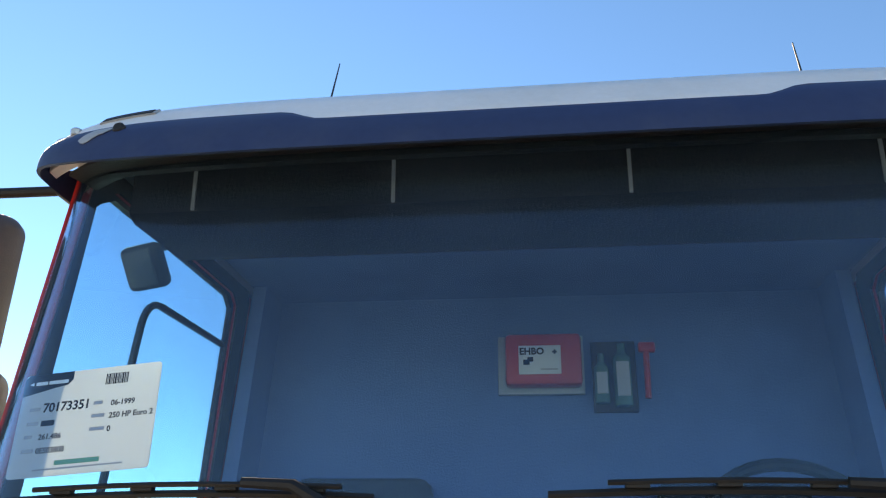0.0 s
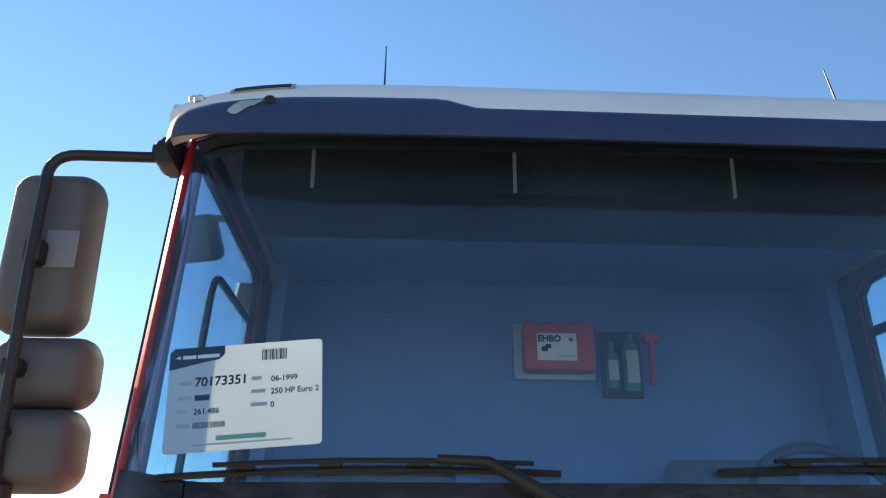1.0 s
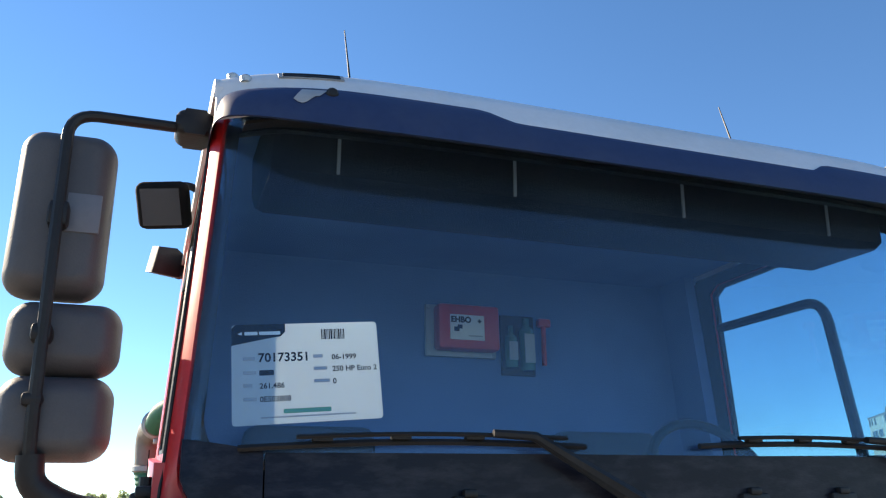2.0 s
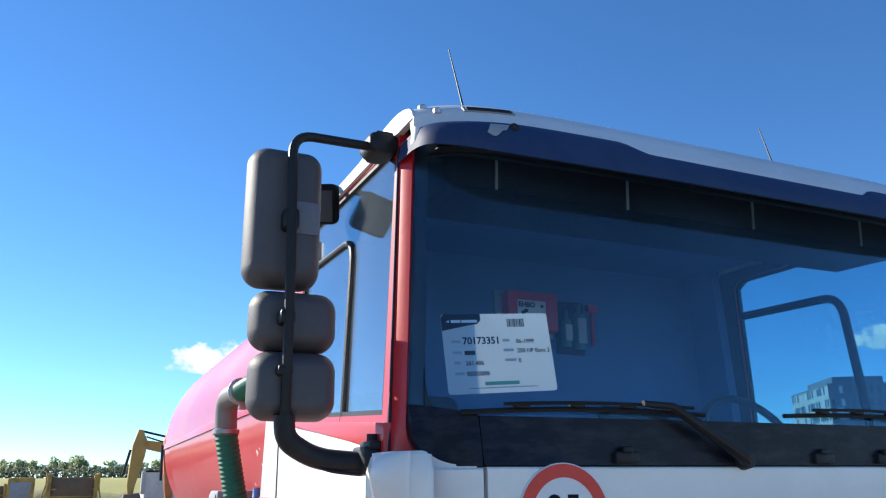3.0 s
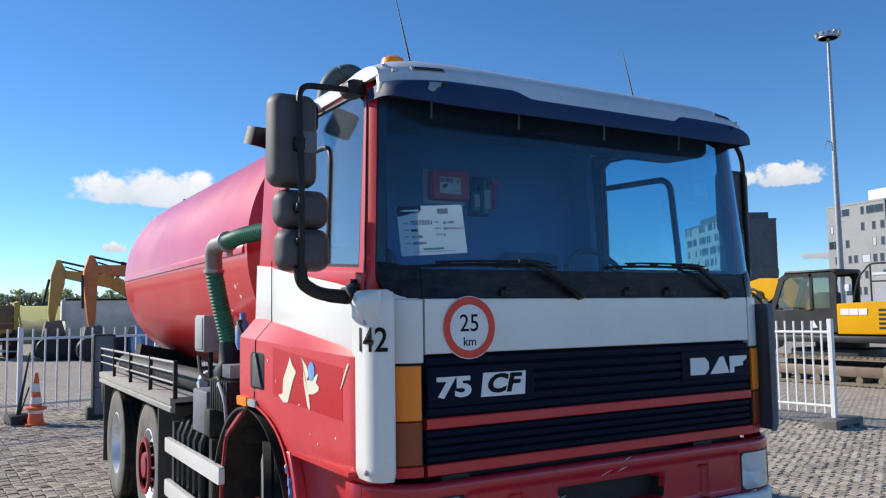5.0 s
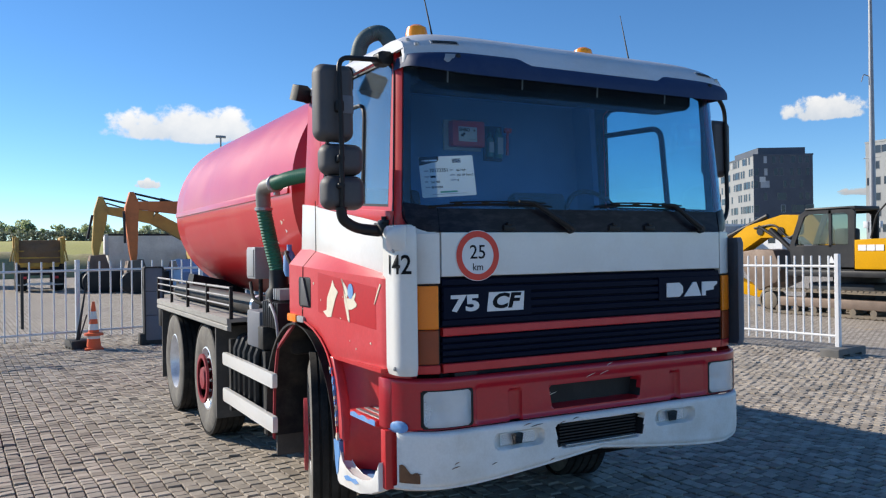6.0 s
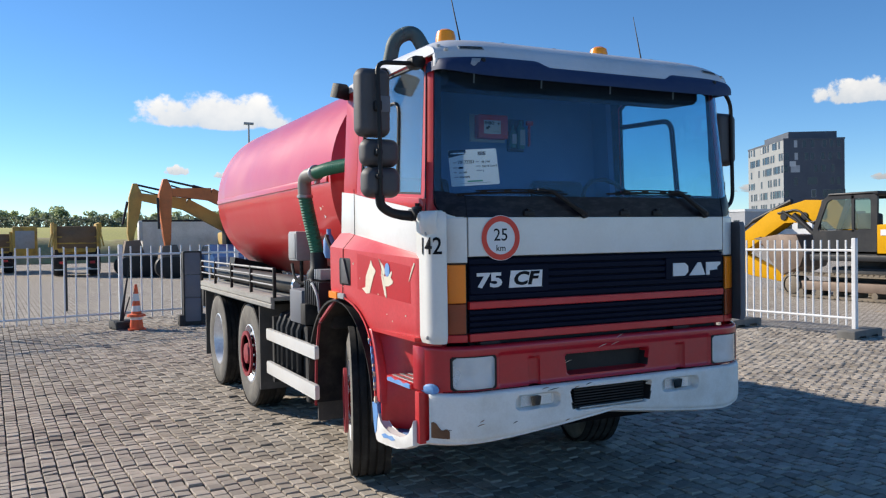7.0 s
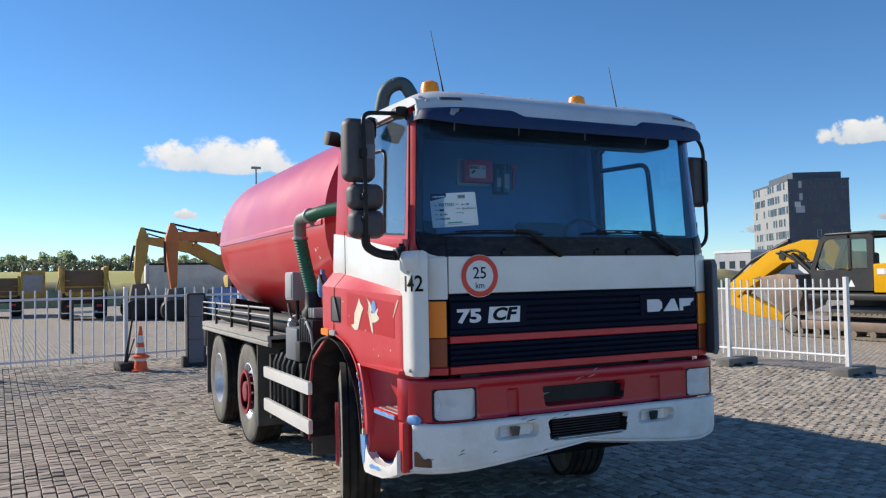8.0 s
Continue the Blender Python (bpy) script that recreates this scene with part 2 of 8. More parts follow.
MUDBROWN = surface("dried mud", (0.19, 0.125, 0.075), 0.95, dirt=(0.10, 0.07, 0.05), amount=0.6, big=2, fine=20, bump=0.3)
TRAILER = surface("off-white box panel", (0.82, 0.80, 0.75), 0.5, dirt=(0.36, 0.33, 0.28), amount=0.5, big=1, fine=12, bump=0.04)
CARBLUE = surface("blue car paint", (0.05, 0.13, 0.30), 0.3, fine=20, bump=0, coat=0.6)
GREYPLAST = surface("grey plastic column", (0.13, 0.14, 0.165), 0.6, dirt=(0.2, 0.2, 0.21), amount=0.4, big=5, fine=60, bump=0.1)
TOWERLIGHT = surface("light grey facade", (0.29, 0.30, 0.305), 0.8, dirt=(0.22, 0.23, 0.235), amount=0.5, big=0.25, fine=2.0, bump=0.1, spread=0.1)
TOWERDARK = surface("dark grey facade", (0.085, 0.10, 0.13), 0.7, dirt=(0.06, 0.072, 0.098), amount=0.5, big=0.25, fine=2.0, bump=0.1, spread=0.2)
WINGLASS = surface("far window glass", (0.03, 0.04, 0.055), 0.15, fine=3, bump=0)
WINLIGHT = surface("far window blind", (0.45, 0.47, 0.5), 0.5, fine=3, bump=0)
SHEDWHITE = surface("white shed cladding", (0.62, 0.63, 0.64), 0.6, fine=4, big=0.4, bump=0.05)
SHEDGREY = surface("grey shed cladding", (0.36, 0.37, 0.39), 0.7, fine=4, big=0.4, bump=0.05)
MAST = surface("mast galvanised", (0.30, 0.31, 0.33), 0.5, metal=0.5, fine=8, bump=0.03)
LAMPGLASS = surface("floodlight grey", (0.32, 0.33, 0.35), 0.35, fine=20, bump=0)
HEADCHROME = surface("headlamp reflector", (0.90, 0.91, 0.93), 0.28, metal=0.35, fine=14, bump=0.25, amount=0.1)
SILVER = surface("mirror silver", (0.9, 0.9, 0.9), 0.02, metal=1.0, amount=0.0, bump=0, spread=0)
BARK = surface("bark", (0.09, 0.07, 0.05), 0.9, fine=10, bump=0.3)


def foliage(name, dark, light, through):
    """Leaves: greens that differ from leaf to leaf, and light that shines through them."""
    m, n, l, b = shader(name)
    geo, ramp = n.new("ShaderNodeNewGeometry"), n.new("ShaderNodeValToRGB")
    ramp.color_ramp.elements[0].color, ramp.color_ramp.elements[1].color = (*dark, 1), (*light, 1)
    l.new(geo.outputs["Random Per Island"], ramp.inputs[0])
    tl, mx = n.new("ShaderNodeBsdfTranslucent"), n.new("ShaderNodeMixShader")
    for k in (b.inputs["Base Color"], tl.inputs[0]):
        l.new(ramp.outputs[0], k)
    b.inputs["Roughness"].default_value = 0.6
    mx.inputs[0].default_value = through
    l.new(b.outputs[0], mx.inputs[1])
    l.new(tl.outputs[0], mx.inputs[2])
    l.new(mx.outputs[0], n["Material Output"].inputs[0])
    return m


LEAF = foliage("leaves", (0.30, 0.36, 0.20), (0.50, 0.56, 0.34), 0.7)
HEDGE = foliage("dark hedge leaves", (0.14, 0.165, 0.12), (0.24, 0.27, 0.18), 0.5)
HEAP = surface("earth with dry weeds", (0.33, 0.255, 0.13), 0.95, dirt=(0.42, 0.42, 0.14), amount=0.9, big=0.35, fine=4, bump=0.4, spread=0.35)
GRASS = surface("bank grass", (0.50, 0.46, 0.13), 0.9, dirt=(0.48, 0.42, 0.18), amount=0.7, big=0.15, fine=3, bump=0.3, spread=0.3)
# windscreen film and gloss are blue: sky haze and reflection put into colour
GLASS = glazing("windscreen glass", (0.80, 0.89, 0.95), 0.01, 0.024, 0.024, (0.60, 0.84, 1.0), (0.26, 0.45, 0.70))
SIDEGLASS = glazing("side window glass", (0.62, 0.89, 0.96), 0.01, 0.075, 0.075)
SHEETPAPER = sheet_paper()
MACHGLASS = glazing("dusty machine glass", (0.50, 0.55, 0.50), 0.02, 0.04, 0.05)
CLEAR = glazing("clear lens", (0.92, 0.94, 0.95), 0.03)


def paving_material(joints):
    """Concrete paving: greys that differ from stone to stone, wide stains, tyre dust; far off the joints are drawn."""
    m, n, l, b = shader("concrete paving" + (" far" if joints else ""))
    co = n.new("ShaderNodeTexCoord")
    ramp = n.new("ShaderNodeValToRGB")
    e = ramp.color_ramp.elements
    e[0].position, e[0].color = 0.0, (0.255, 0.218, 0.18, 1)
    e[1].position, e[1].color = 1.0, (0.52, 0.455, 0.38, 1)
    if joints:
        mp, br = n.new("ShaderNodeMapping"), n.new("ShaderNodeTexBrick")
        mp.inputs["Rotation"].default_value = (0, 0, radians(87.2))
        l.new(co.outputs["Object"], mp.inputs[0])
        l.new(mp.outputs[0], br.inputs["Vector"])
        br.inputs["Scale"].default_value = 1.0
        br.inputs["Brick Width"].default_value, br.inputs["Row Height"].default_value = 0.110, 0.1085
        br.inputs["Mortar Size"].default_value, br.inputs["Bias"].default_value = 0.009, 0.0
        br.inputs["Color1"].default_value, br.inputs["Color2"].default_value = (0.36, 0.315, 0.265, 1), (0.58, 0.51, 0.43, 1)
        br.inputs["Mortar"].default_value = (0.12, 0.10, 0.08, 1)
        base = br.outputs["Color"]
    else:
        geo = n.new("ShaderNodeNewGeometry")
        l.new(geo.outputs["Random Per Island"], ramp.inputs[0])
        base = ramp.outputs[0]
    wide, mid, grain, spot = (n.new("ShaderNodeTexNoise") for _ in range(4))
    for t, s in ((wide, 0.35), (mid, 2.3), (grain, 90), (spot, 0.9)):
        t.inputs["Scale"].default_value, t.inputs["Detail"].default_value, t.inputs["Roughness"].default_value = s, 7, 0.62
        l.new(co.outputs["Object"], t.inputs["Vector"])
    last = base
    for tex, lo, hi, strength, kind in ((wide, 0.38, 0.66, 0.45, (0.43, 0.37, 0.29, 1)), (mid, 0.52, 0.72, 0.45, (0.17, 0.15, 0.13, 1)), (spot, 0.66, 0.74, 0.6, (0.55, 0.36, 0.15, 1))):
        r = n.new("ShaderNodeMapRange")
        r.inputs[1].default_value, r.inputs[2].default_value, r.inputs[4].default_value = lo, hi, strength
        l.new(tex.outputs["Fac"], r.inputs[0])
        mix = n.new("ShaderNodeMix")
        mix.data_type = "RGBA"
        mix.inputs[7].default_value = kind
        l.new(r.outputs[0], mix.inputs[0])
        l.new(last, mix.inputs[6])
        last = mix.outputs[2]
    r = n.new("ShaderNodeMapRange")
    r.inputs[3].default_value, r.inputs[4].default_value = 0.72, 1.25
    l.new(grain.outputs["Fac"], r.inputs[0])
    hsv = n.new("ShaderNodeHueSaturation")
    l.new(r.outputs[0], hsv.inputs["Value"])
    l.new(last, hsv.inputs["Color"])
    l.new(hsv.outputs[0], b.inputs["Base Color"])
    b.inputs["Roughness"].default_value = 0.95
    b.inputs["Specular IOR Level"].default_value = 0.12
    bp = n.new("ShaderNodeBump")
    bp.inputs["Strength"].default_value, bp.inputs["Distance"].default_value = 0.6, 0.005
    l.new(grain.outputs["Fac"], bp.inputs["Height"])
    l.new(bp.outputs[0], b.inputs["Normal"])
    return m


PAVER, PAVEFAR = paving_material(False), paving_material(True)
JOINT = surface("joint sand", (0.024, 0.021, 0.017), 0.95, dirt=(0.06, 0.05, 0.036), amount=0.5, big=1.5, fine=70, bump=0.3)


# ---- shape helpers ----
def link(name, bm, material, parent=None, label="", angle=35):
    bmesh.ops.recalc_face_normals(bm, faces=bm.faces)
    me = bpy.data.meshes.new(name)
    bm.to_mesh(me)
    bm.free()
    for m in (material if isinstance(material, (list, tuple)) else [material]):
        me.materials.append(m)
    me.shade_smooth()
    me.set_sharp_from_angle(angle=radians(angle))
    ob = new(name, me)
    if parent is not None:
        ob.parent = parent
    if label:
        tagged(ob, label)
    return ob


def part(name, bm, material, parent, label="", angle=35):
    return link(name, bm, material, parent, label, angle)


def thing(name, label, category, group="", kind="", at=(0, 0, 0)):
    ob = new(name)
    ob.matrix_world = pose(*at)
    return tagged(ob, label, category, group, kind)


def B():
    return bmesh.new()


def box(bm, x0, x1, y0, y1, z0, z1, r=0.0, seg=2, m=None):
    vs = [bm.verts.new((x, y, z)) for x in (x0, x1) for y in (y0, y1) for z in (z0, z1)]
    fs = [(0, 1, 3, 2), (4, 6, 7, 5), (0, 4, 5, 1), (2, 3, 7, 6), (0, 2, 6, 4), (1, 5, 7, 3)]
    faces = [bm.faces.new([vs[i] for i in f]) for f in fs]
    if r:
        edges = list({e for f in faces for e in f.edges})
        out = bmesh.ops.bevel(bm, geom=edges, offset=r, segments=seg, affect="EDGES", profile=0.5)
        vs = list({v for f in out["faces"] for v in f.verts} | {v for v in vs if v.is_valid})
    if m is not None:
        bmesh.ops.transform(bm, matrix=m, verts=vs)
    return bm


def prism(bm, pts, axis, a, b, r=0.0, seg=2, m=None):
    """A closed outline of two coordinates, drawn out along axis from a to b."""
    def at(p, c):
        return {"x": (c, p[0], p[1]), "y": (p[0], c, p[1]), "z": (p[0], p[1], c)}[axis]
    va, vb = [bm.verts.new(at(p, a)) for p in pts], [bm.verts.new(at(p, b)) for p in pts]
    k = len(pts)
    caps = [bm.faces.new(va), bm.faces.new(vb[::-1])]
    faces = caps + [bm.faces.new((va[i], vb[i], vb[(i + 1) % k], va[(i + 1) % k])) for i in range(k)]
    vs = va + vb
    if r:
        edges = list({e for f in caps for e in f.edges})
        out = bmesh.ops.bevel(bm, geom=edges, offset=r, segments=seg, affect="EDGES", profile=0.5)
        vs = list({v for f in out["faces"] for v in f.verts} | {v for v in vs if v.is_valid})
    if m is not None:
        bmesh.ops.transform(bm, matrix=m, verts=[v for v in vs if v.is_valid])
    return bm


def rrect(x0, x1, z0, z1, r, n=5):
    out = []
    for cx, cz, a0 in ((x1 - r, z1 - r, 0), (x0 + r, z1 - r, 90), (x0 + r, z0 + r, 180), (x1 - r, z0 + r, 270)):
        for i in range(n + 1):
            a = radians(a0 + 90 * i / n)
            out.append((cx + r * math.cos(a), cz + r * math.sin(a)))
    return out


def ring(bm, outer, inner, axis, a, b):
    """A flat frame between two outlines of as many points each, from a to b along axis."""
    def at(p, c):
        return {"x": (c, p[0], p[1]), "y": (p[0], c, p[1]), "z": (p[0], p[1], c)}[axis]
    rows = [[bm.verts.new(at(p, c)) for p in o] for o, c in ((outer, a), (outer, b), (inner, b), (inner, a))]
    k = len(outer)
    for j in range(4):
        for i in range(k):
            bm.faces.new((rows[j][i], rows[j][(i + 1) % k], rows[(j + 1) % 4][(i + 1) % k], rows[(j + 1) % 4][i]))
    return bm


def tube(bm, pts, r, seg=10, close=True, radii=None):
    """A round bar along a line of points."""
    P = [Vector(p) for p in pts]
    last, up = None, Vector((0, 0, 1))
    for i, p in enumerate(P):
        d = (P[min(i + 1, len(P) - 1)] - P[max(i - 1, 0)]).normalized()
        if i == 0:
            up = Vector((0, 0, 1)) if abs(d.z) < 0.9 else Vector((1, 0, 0))
        s = d.cross(up).normalized()
        up = s.cross(d).normalized()
        rr = radii[i] if radii else r
        row = [bm.verts.new(p + (s * math.cos(2 * pi * k / seg) + up * math.sin(2 * pi * k / seg)) * rr) for k in range(seg)]
        if last:
            for k in range(seg):
                bm.faces.new((last[k], last[(k + 1) % seg], row[(k + 1) % seg], row[k]))
        elif close:
            bm.faces.new(row[::-1])
        last = row
    if close:
        bm.faces.new(last)
    return bm


def bend(pts, r, n=6):
    """A line of points with its corners rounded."""
    P = [Vector(p) for p in pts]
    out = [P[0]]
    for a, b, c in zip(P, P[1:], P[2:]):
        u, v = (a - b), (c - b)
        k = min(r, u.length * 0.49, v.length * 0.49)
        p, q = b + u.normalized() * k, b + v.normalized() * k
        out += [(p * (1 - t) ** 2 + b * 2 * t * (1 - t) + q * t * t) for t in (i / n for i in range(n + 1))]
    return out + [P[-1]]


def lathe(bm, profile, centre, axis="x", seg=40, m=None, closed=True):
    """Pairs of (along the axis, radius) turned round it."""
    c = Vector(centre)
    rows, made = [], []
    for a, r in profile:
        row = []
        for k in range(seg):
            u, v = r * math.cos(2 * pi * k / seg), r * math.sin(2 * pi * k / seg)
            row.append(bm.verts.new(c + Vector({"x": (a, u, v), "y": (u, a, v), "z": (u, v, a)}[axis])))
        rows.append(row)
        made += row
    for p, q in zip(rows, rows[1:]):
        for k in range(seg):
            bm.faces.new((p[k], p[(k + 1) % seg], q[(k + 1) % seg], q[k]))
    for row, r in ((rows[0], profile[0][1]), (rows[-1], profile[-1][1])):
        if closed and r > 1e-4:
            bm.faces.new(row)
    if m is not None:
        bmesh.ops.transform(bm, matrix=m, verts=made)
    return bm


def sheet(bm, f, nu, nv, thick=None):
    """A curved sheet f(u, v) over the unit square; thick: an offset that gives it a back."""
    def face(off):
        g = [[bm.verts.new(Vector(f(i / nu, j / nv)) + Vector(off)) for j in range(nv + 1)] for i in range(nu + 1)]
        for i in range(nu):
            for j in range(nv):
                bm.faces.new((g[i][j], g[i + 1][j], g[i + 1][j + 1], g[i][j + 1]))
        return g
    g = face((0, 0, 0))
    if thick:
        h = face(thick)
        rim = lambda q: [q[i][0] for i in range(nu)] + [q[nu][j] for j in range(nv)] + [q[i][nv] for i in range(nu, 0, -1)] + [q[0][j] for j in range(nv, 0, -1)]
        a, b = rim(g), rim(h)
        for i in range(len(a)):
            bm.faces.new((a[i], a[(i + 1) % len(a)], b[(i + 1) % len(b)], b[i]))
    return bm


def words(name, body, size, m, material, parent, label="", depth=0.0008, align="CENTER", bold=0.0, xscale=1.0):
    """Lettering in the built-in font, as a thin mesh."""
    cu = bpy.data.curves.new(name, "FONT")
    cu.body, cu.size, cu.extrude, cu.align_x, cu.align_y, cu.offset = body, size, depth, align, "CENTER", bold
    cu.resolution_u = 3
    ob = bpy.data.objects.new(name, cu)
    scene.collection.objects.link(ob)
    me = bpy.data.meshes.new_from_object(ob.evaluated_get(bpy.context.evaluated_depsgraph_get()))
    bpy.data.objects.remove(ob)
    bpy.data.curves.remove(cu)
    me.name = name
    me.transform(m @ Matrix.Diagonal((xscale, 1, 1, 1)))
    me.materials.clear()
    me.materials.append(material)
    t = new(name, me)
    t.parent = parent
    if label:
        tagged(t, label)
    return t


FRONT = pose(0, 0, 0, 90, 0, 0)
pi = math.pi


# ---- ground ----
def build_ground():
    bm = B()
    n = [-900, -300, -100, -40, -14, -9, 9, 14, 40, 100, 300, 900]
    vs = {(i, j): bm.verts.new((x, y, -0.026)) for i, x in enumerate(n) for j, y in enumerate(n)}
    k = len(n) - 1
    for i in range(k):
        for j in range(k):
            bm.faces.new((vs[i, j], vs[i + 1, j], vs[i + 1, j + 1], vs[i, j + 1]))
    g = link("ground", bm, PAVEFAR)
    return tagged(g, "grey concrete block paving of a large yard", "ground", kind="structure")


PW, PL, TURN_P = 0.1085, 0.110, radians(2.8)


def paver_shape(w, l, h, c=0.005):
    """A paving stone with chamfered top edges; its top at height zero."""
    a, b = w / 2, l / 2
    v = [(-a, -b, -h), (a, -b, -h), (a, b, -h), (-a, b, -h), (-a, -b, -c), (a, -b, -c), (a, b, -c), (-a, b, -c),
         (-a + c, -b + c, 0), (a - c, -b + c, 0), (a - c, b - c, 0), (-a + c, b - c, 0)]
    f = [(8, 9, 10, 11)] + [(i, (i + 1) % 4, 4 + (i + 1) % 4, 4 + i) for i in range(4)] + [(4 + i, 4 + (i + 1) % 4, 8 + (i + 1) % 4, 8 + i) for i in range(4)]
    return np.array(v), f


def swell(x, y):
    """How the paving has sunk and risen: long crooked waves across the yard."""
    k = noise.noise((x * 0.35, y * 0.35, 1.3))
    return max(-0.010, 0.017 * math.sin(5.2 * y + 0.9 * x + 2.6 * k) * (0.5 + 0.5 * noise.noise((x * 0.5, y * 0.4, 4.1))) + 0.006 * noise.noise((x * 1.4, y * 1.8, 7.7)) - 0.003)


def build_pavers(floor):
    bm = B()
    box(bm, -10.74, 8.94, -5.74, 15.24, -0.06, -0.024)
    bed = tagged(link("paving_bed", bm, JOINT), "sand bed of the block paving with its joints", "paving", kind="structure")
    v0, f0 = paver_shape(PW - 0.011, PL - 0.015, 0.036)
    rng = np.random.default_rng(5)
    ct, st = math.cos(TURN_P), math.sin(TURN_P)
    verts, faces, singles = [], [], []
    for i in range(-115, 98):
        for j in range(-62, 150):
            x, y = i * PW, (j + 0.5 * (i % 2)) * PL
            X, Y = ct * x - st * y, st * x + ct * y
            if not (-10.8 < X < 9.0 and -5.8 < Y < 15.3):
                continue
            dz = swell(X, Y) + rng.normal(0, 0.0036)
            tilt = rng.normal(0, 0.030, 2) + ((swell(X + 0.05, Y) - swell(X - 0.05, Y)) / 0.1, (swell(X, Y + 0.05) - swell(X, Y - 0.05)) / 0.1)
            X, Y = X + rng.normal(0, 0.0012), Y + rng.normal(0, 0.003)
            turn = TURN_P + rng.normal(0, 0.010)
            place = (X, Y, dz, tilt, turn)
            if -3.6 < X < -1.9 and 1.2 < Y < 3.4 and len(singles) < 300:
                singles.append(place)
                continue
            c, s = math.cos(turn), math.sin(turn)
            p = v0.copy()
            p[:, 2] += p[:, 0] * tilt[0] + p[:, 1] * tilt[1] + dz
            q = np.column_stack((X + c * p[:, 0] - s * p[:, 1], Y + s * p[:, 0] + c * p[:, 1], p[:, 2]))
            k = len(verts) * 12
            verts.append(q)
            faces += [tuple(a + k for a in f) for f in f0]
    me = bpy.data.meshes.new("paving_stones")
    me.from_pydata(np.concatenate(verts).tolist(), [], faces)
    me.materials.append(PAVER)
    st_ = new("paving_stones", me)
    st_.parent = bed
    tagged(st_, "worn grey concrete paving stones", kind="stuff")
    one = bpy.data.meshes.new("paving_stone")
    one.from_pydata(v0.tolist(), [], f0)
    one.materials.append(PAVER_ONE)
    for X, Y, dz, tilt, turn in singles:
        o = new("paving_stone", one)
        o.parent = bed
        o.matrix_basis = pose(X, Y, dz, math.degrees(tilt[1]), -math.degrees(tilt[0]), math.degrees(turn))


# ---- the tank truck ----
truck = thing("tank_truck", "red and white tank truck with scuffed paint, standing on the paving", "truck")


def plan(x):
    """How far the windscreen bends back at x: gently across, sharply at its ends."""
    return 0.03 * abs(x / 1.03) ** 4 + 0.068 * max(0.0, (abs(x) - 0.98) / 0.13) ** 2


def screen(x, z):
    return 0.08 * (z - 1.87) + plan(abs(x) + 0.055 * (z - 2.02))


def crease_z(y):
    return 1.600 + 0.042 * y


def foot_z(y):
    """Foot of the white band, the top of the sloping shoulder."""
    return 1.602 + 0.115 * min(y, 1.38)


def flank_x(y, z):
    """Half width of the lower flank: full below the crease, drawn in above it to the foot of the white band."""
    wide = 1.212 + 0.033 * min(1.0, max(0.0, y - 0.145) / 0.62)
    return wide - (wide - 1.163) * min(1.0, max(0.0, z - crease_z(y)) / (foot_z(y) - crease_z(y)))


def move(bm, f):
    for v in bm.verts:
        v.co = Vector(f(*v.co))
    return bm


def lean(x, y, z):
    """The cab's sides lean in above the belt line."""
    s = 1 if x > 0 else -1
    return (x - s * (0.052 + 0.055 * max(0, z - 1.87)), y, z)


def wrapped(x, y, z):
    """The lower front bends back towards its corners."""
    d = min(0.99, max(0.0, abs(x) - 0.92) / 0.3)
    return (x, y + 0.3 * (1 - math.sqrt(1 - d * d)), z)


def plate(bm, x0, x1, z0, z1, y0, y1, z0b=None):
    """A plate across the front, cut finely enough to bend with it; z0b: the lower edge at x1."""
    n = max(1, int(math.ceil((x1 - x0) / 0.016))) if max(abs(x0), abs(x1)) > 0.9 else 1
    zb = z0 if z0b is None else z0b
    rows = []
    for i in range(n + 1):
        t = i / n
        x, lo = x0 + (x1 - x0) * t, z0 + (zb - z0) * t
        rows.append([bm.verts.new(p) for p in ((x, y0 + 0.004, lo), (x, y0, lo + 0.004), (x, y0, z1 - 0.004), (x, y0 + 0.004, z1), (x, y1, z1), (x, y1, lo))])
    for a, b in zip(rows, rows[1:]):
        for k in range(6):
            bm.faces.new((a[k], b[k], b[(k + 1) % 6], a[(k + 1) % 6]))
    bm.faces.new(rows[0])
    bm.faces.new(rows[-1][::-1])
    return bm


def strip_at(s, l, out):
    """A place on the corner deflector: l metres along its plan from the front, out metres proud of it."""
    r = 0.085 + out - (0.035 if s > 0 else 0.0)
    if l < 0.005:
        return (s * (1.12 + l), -0.03 - out)
    if l < 0.1385:
        a = (l - 0.005) / 0.085
        return (s * (1.125 + r * math.sin(a)), 0.055 - (0.085 + out) * math.cos(a))
    return (s * (1.125 + r), 0.055 + l - 0.1385)


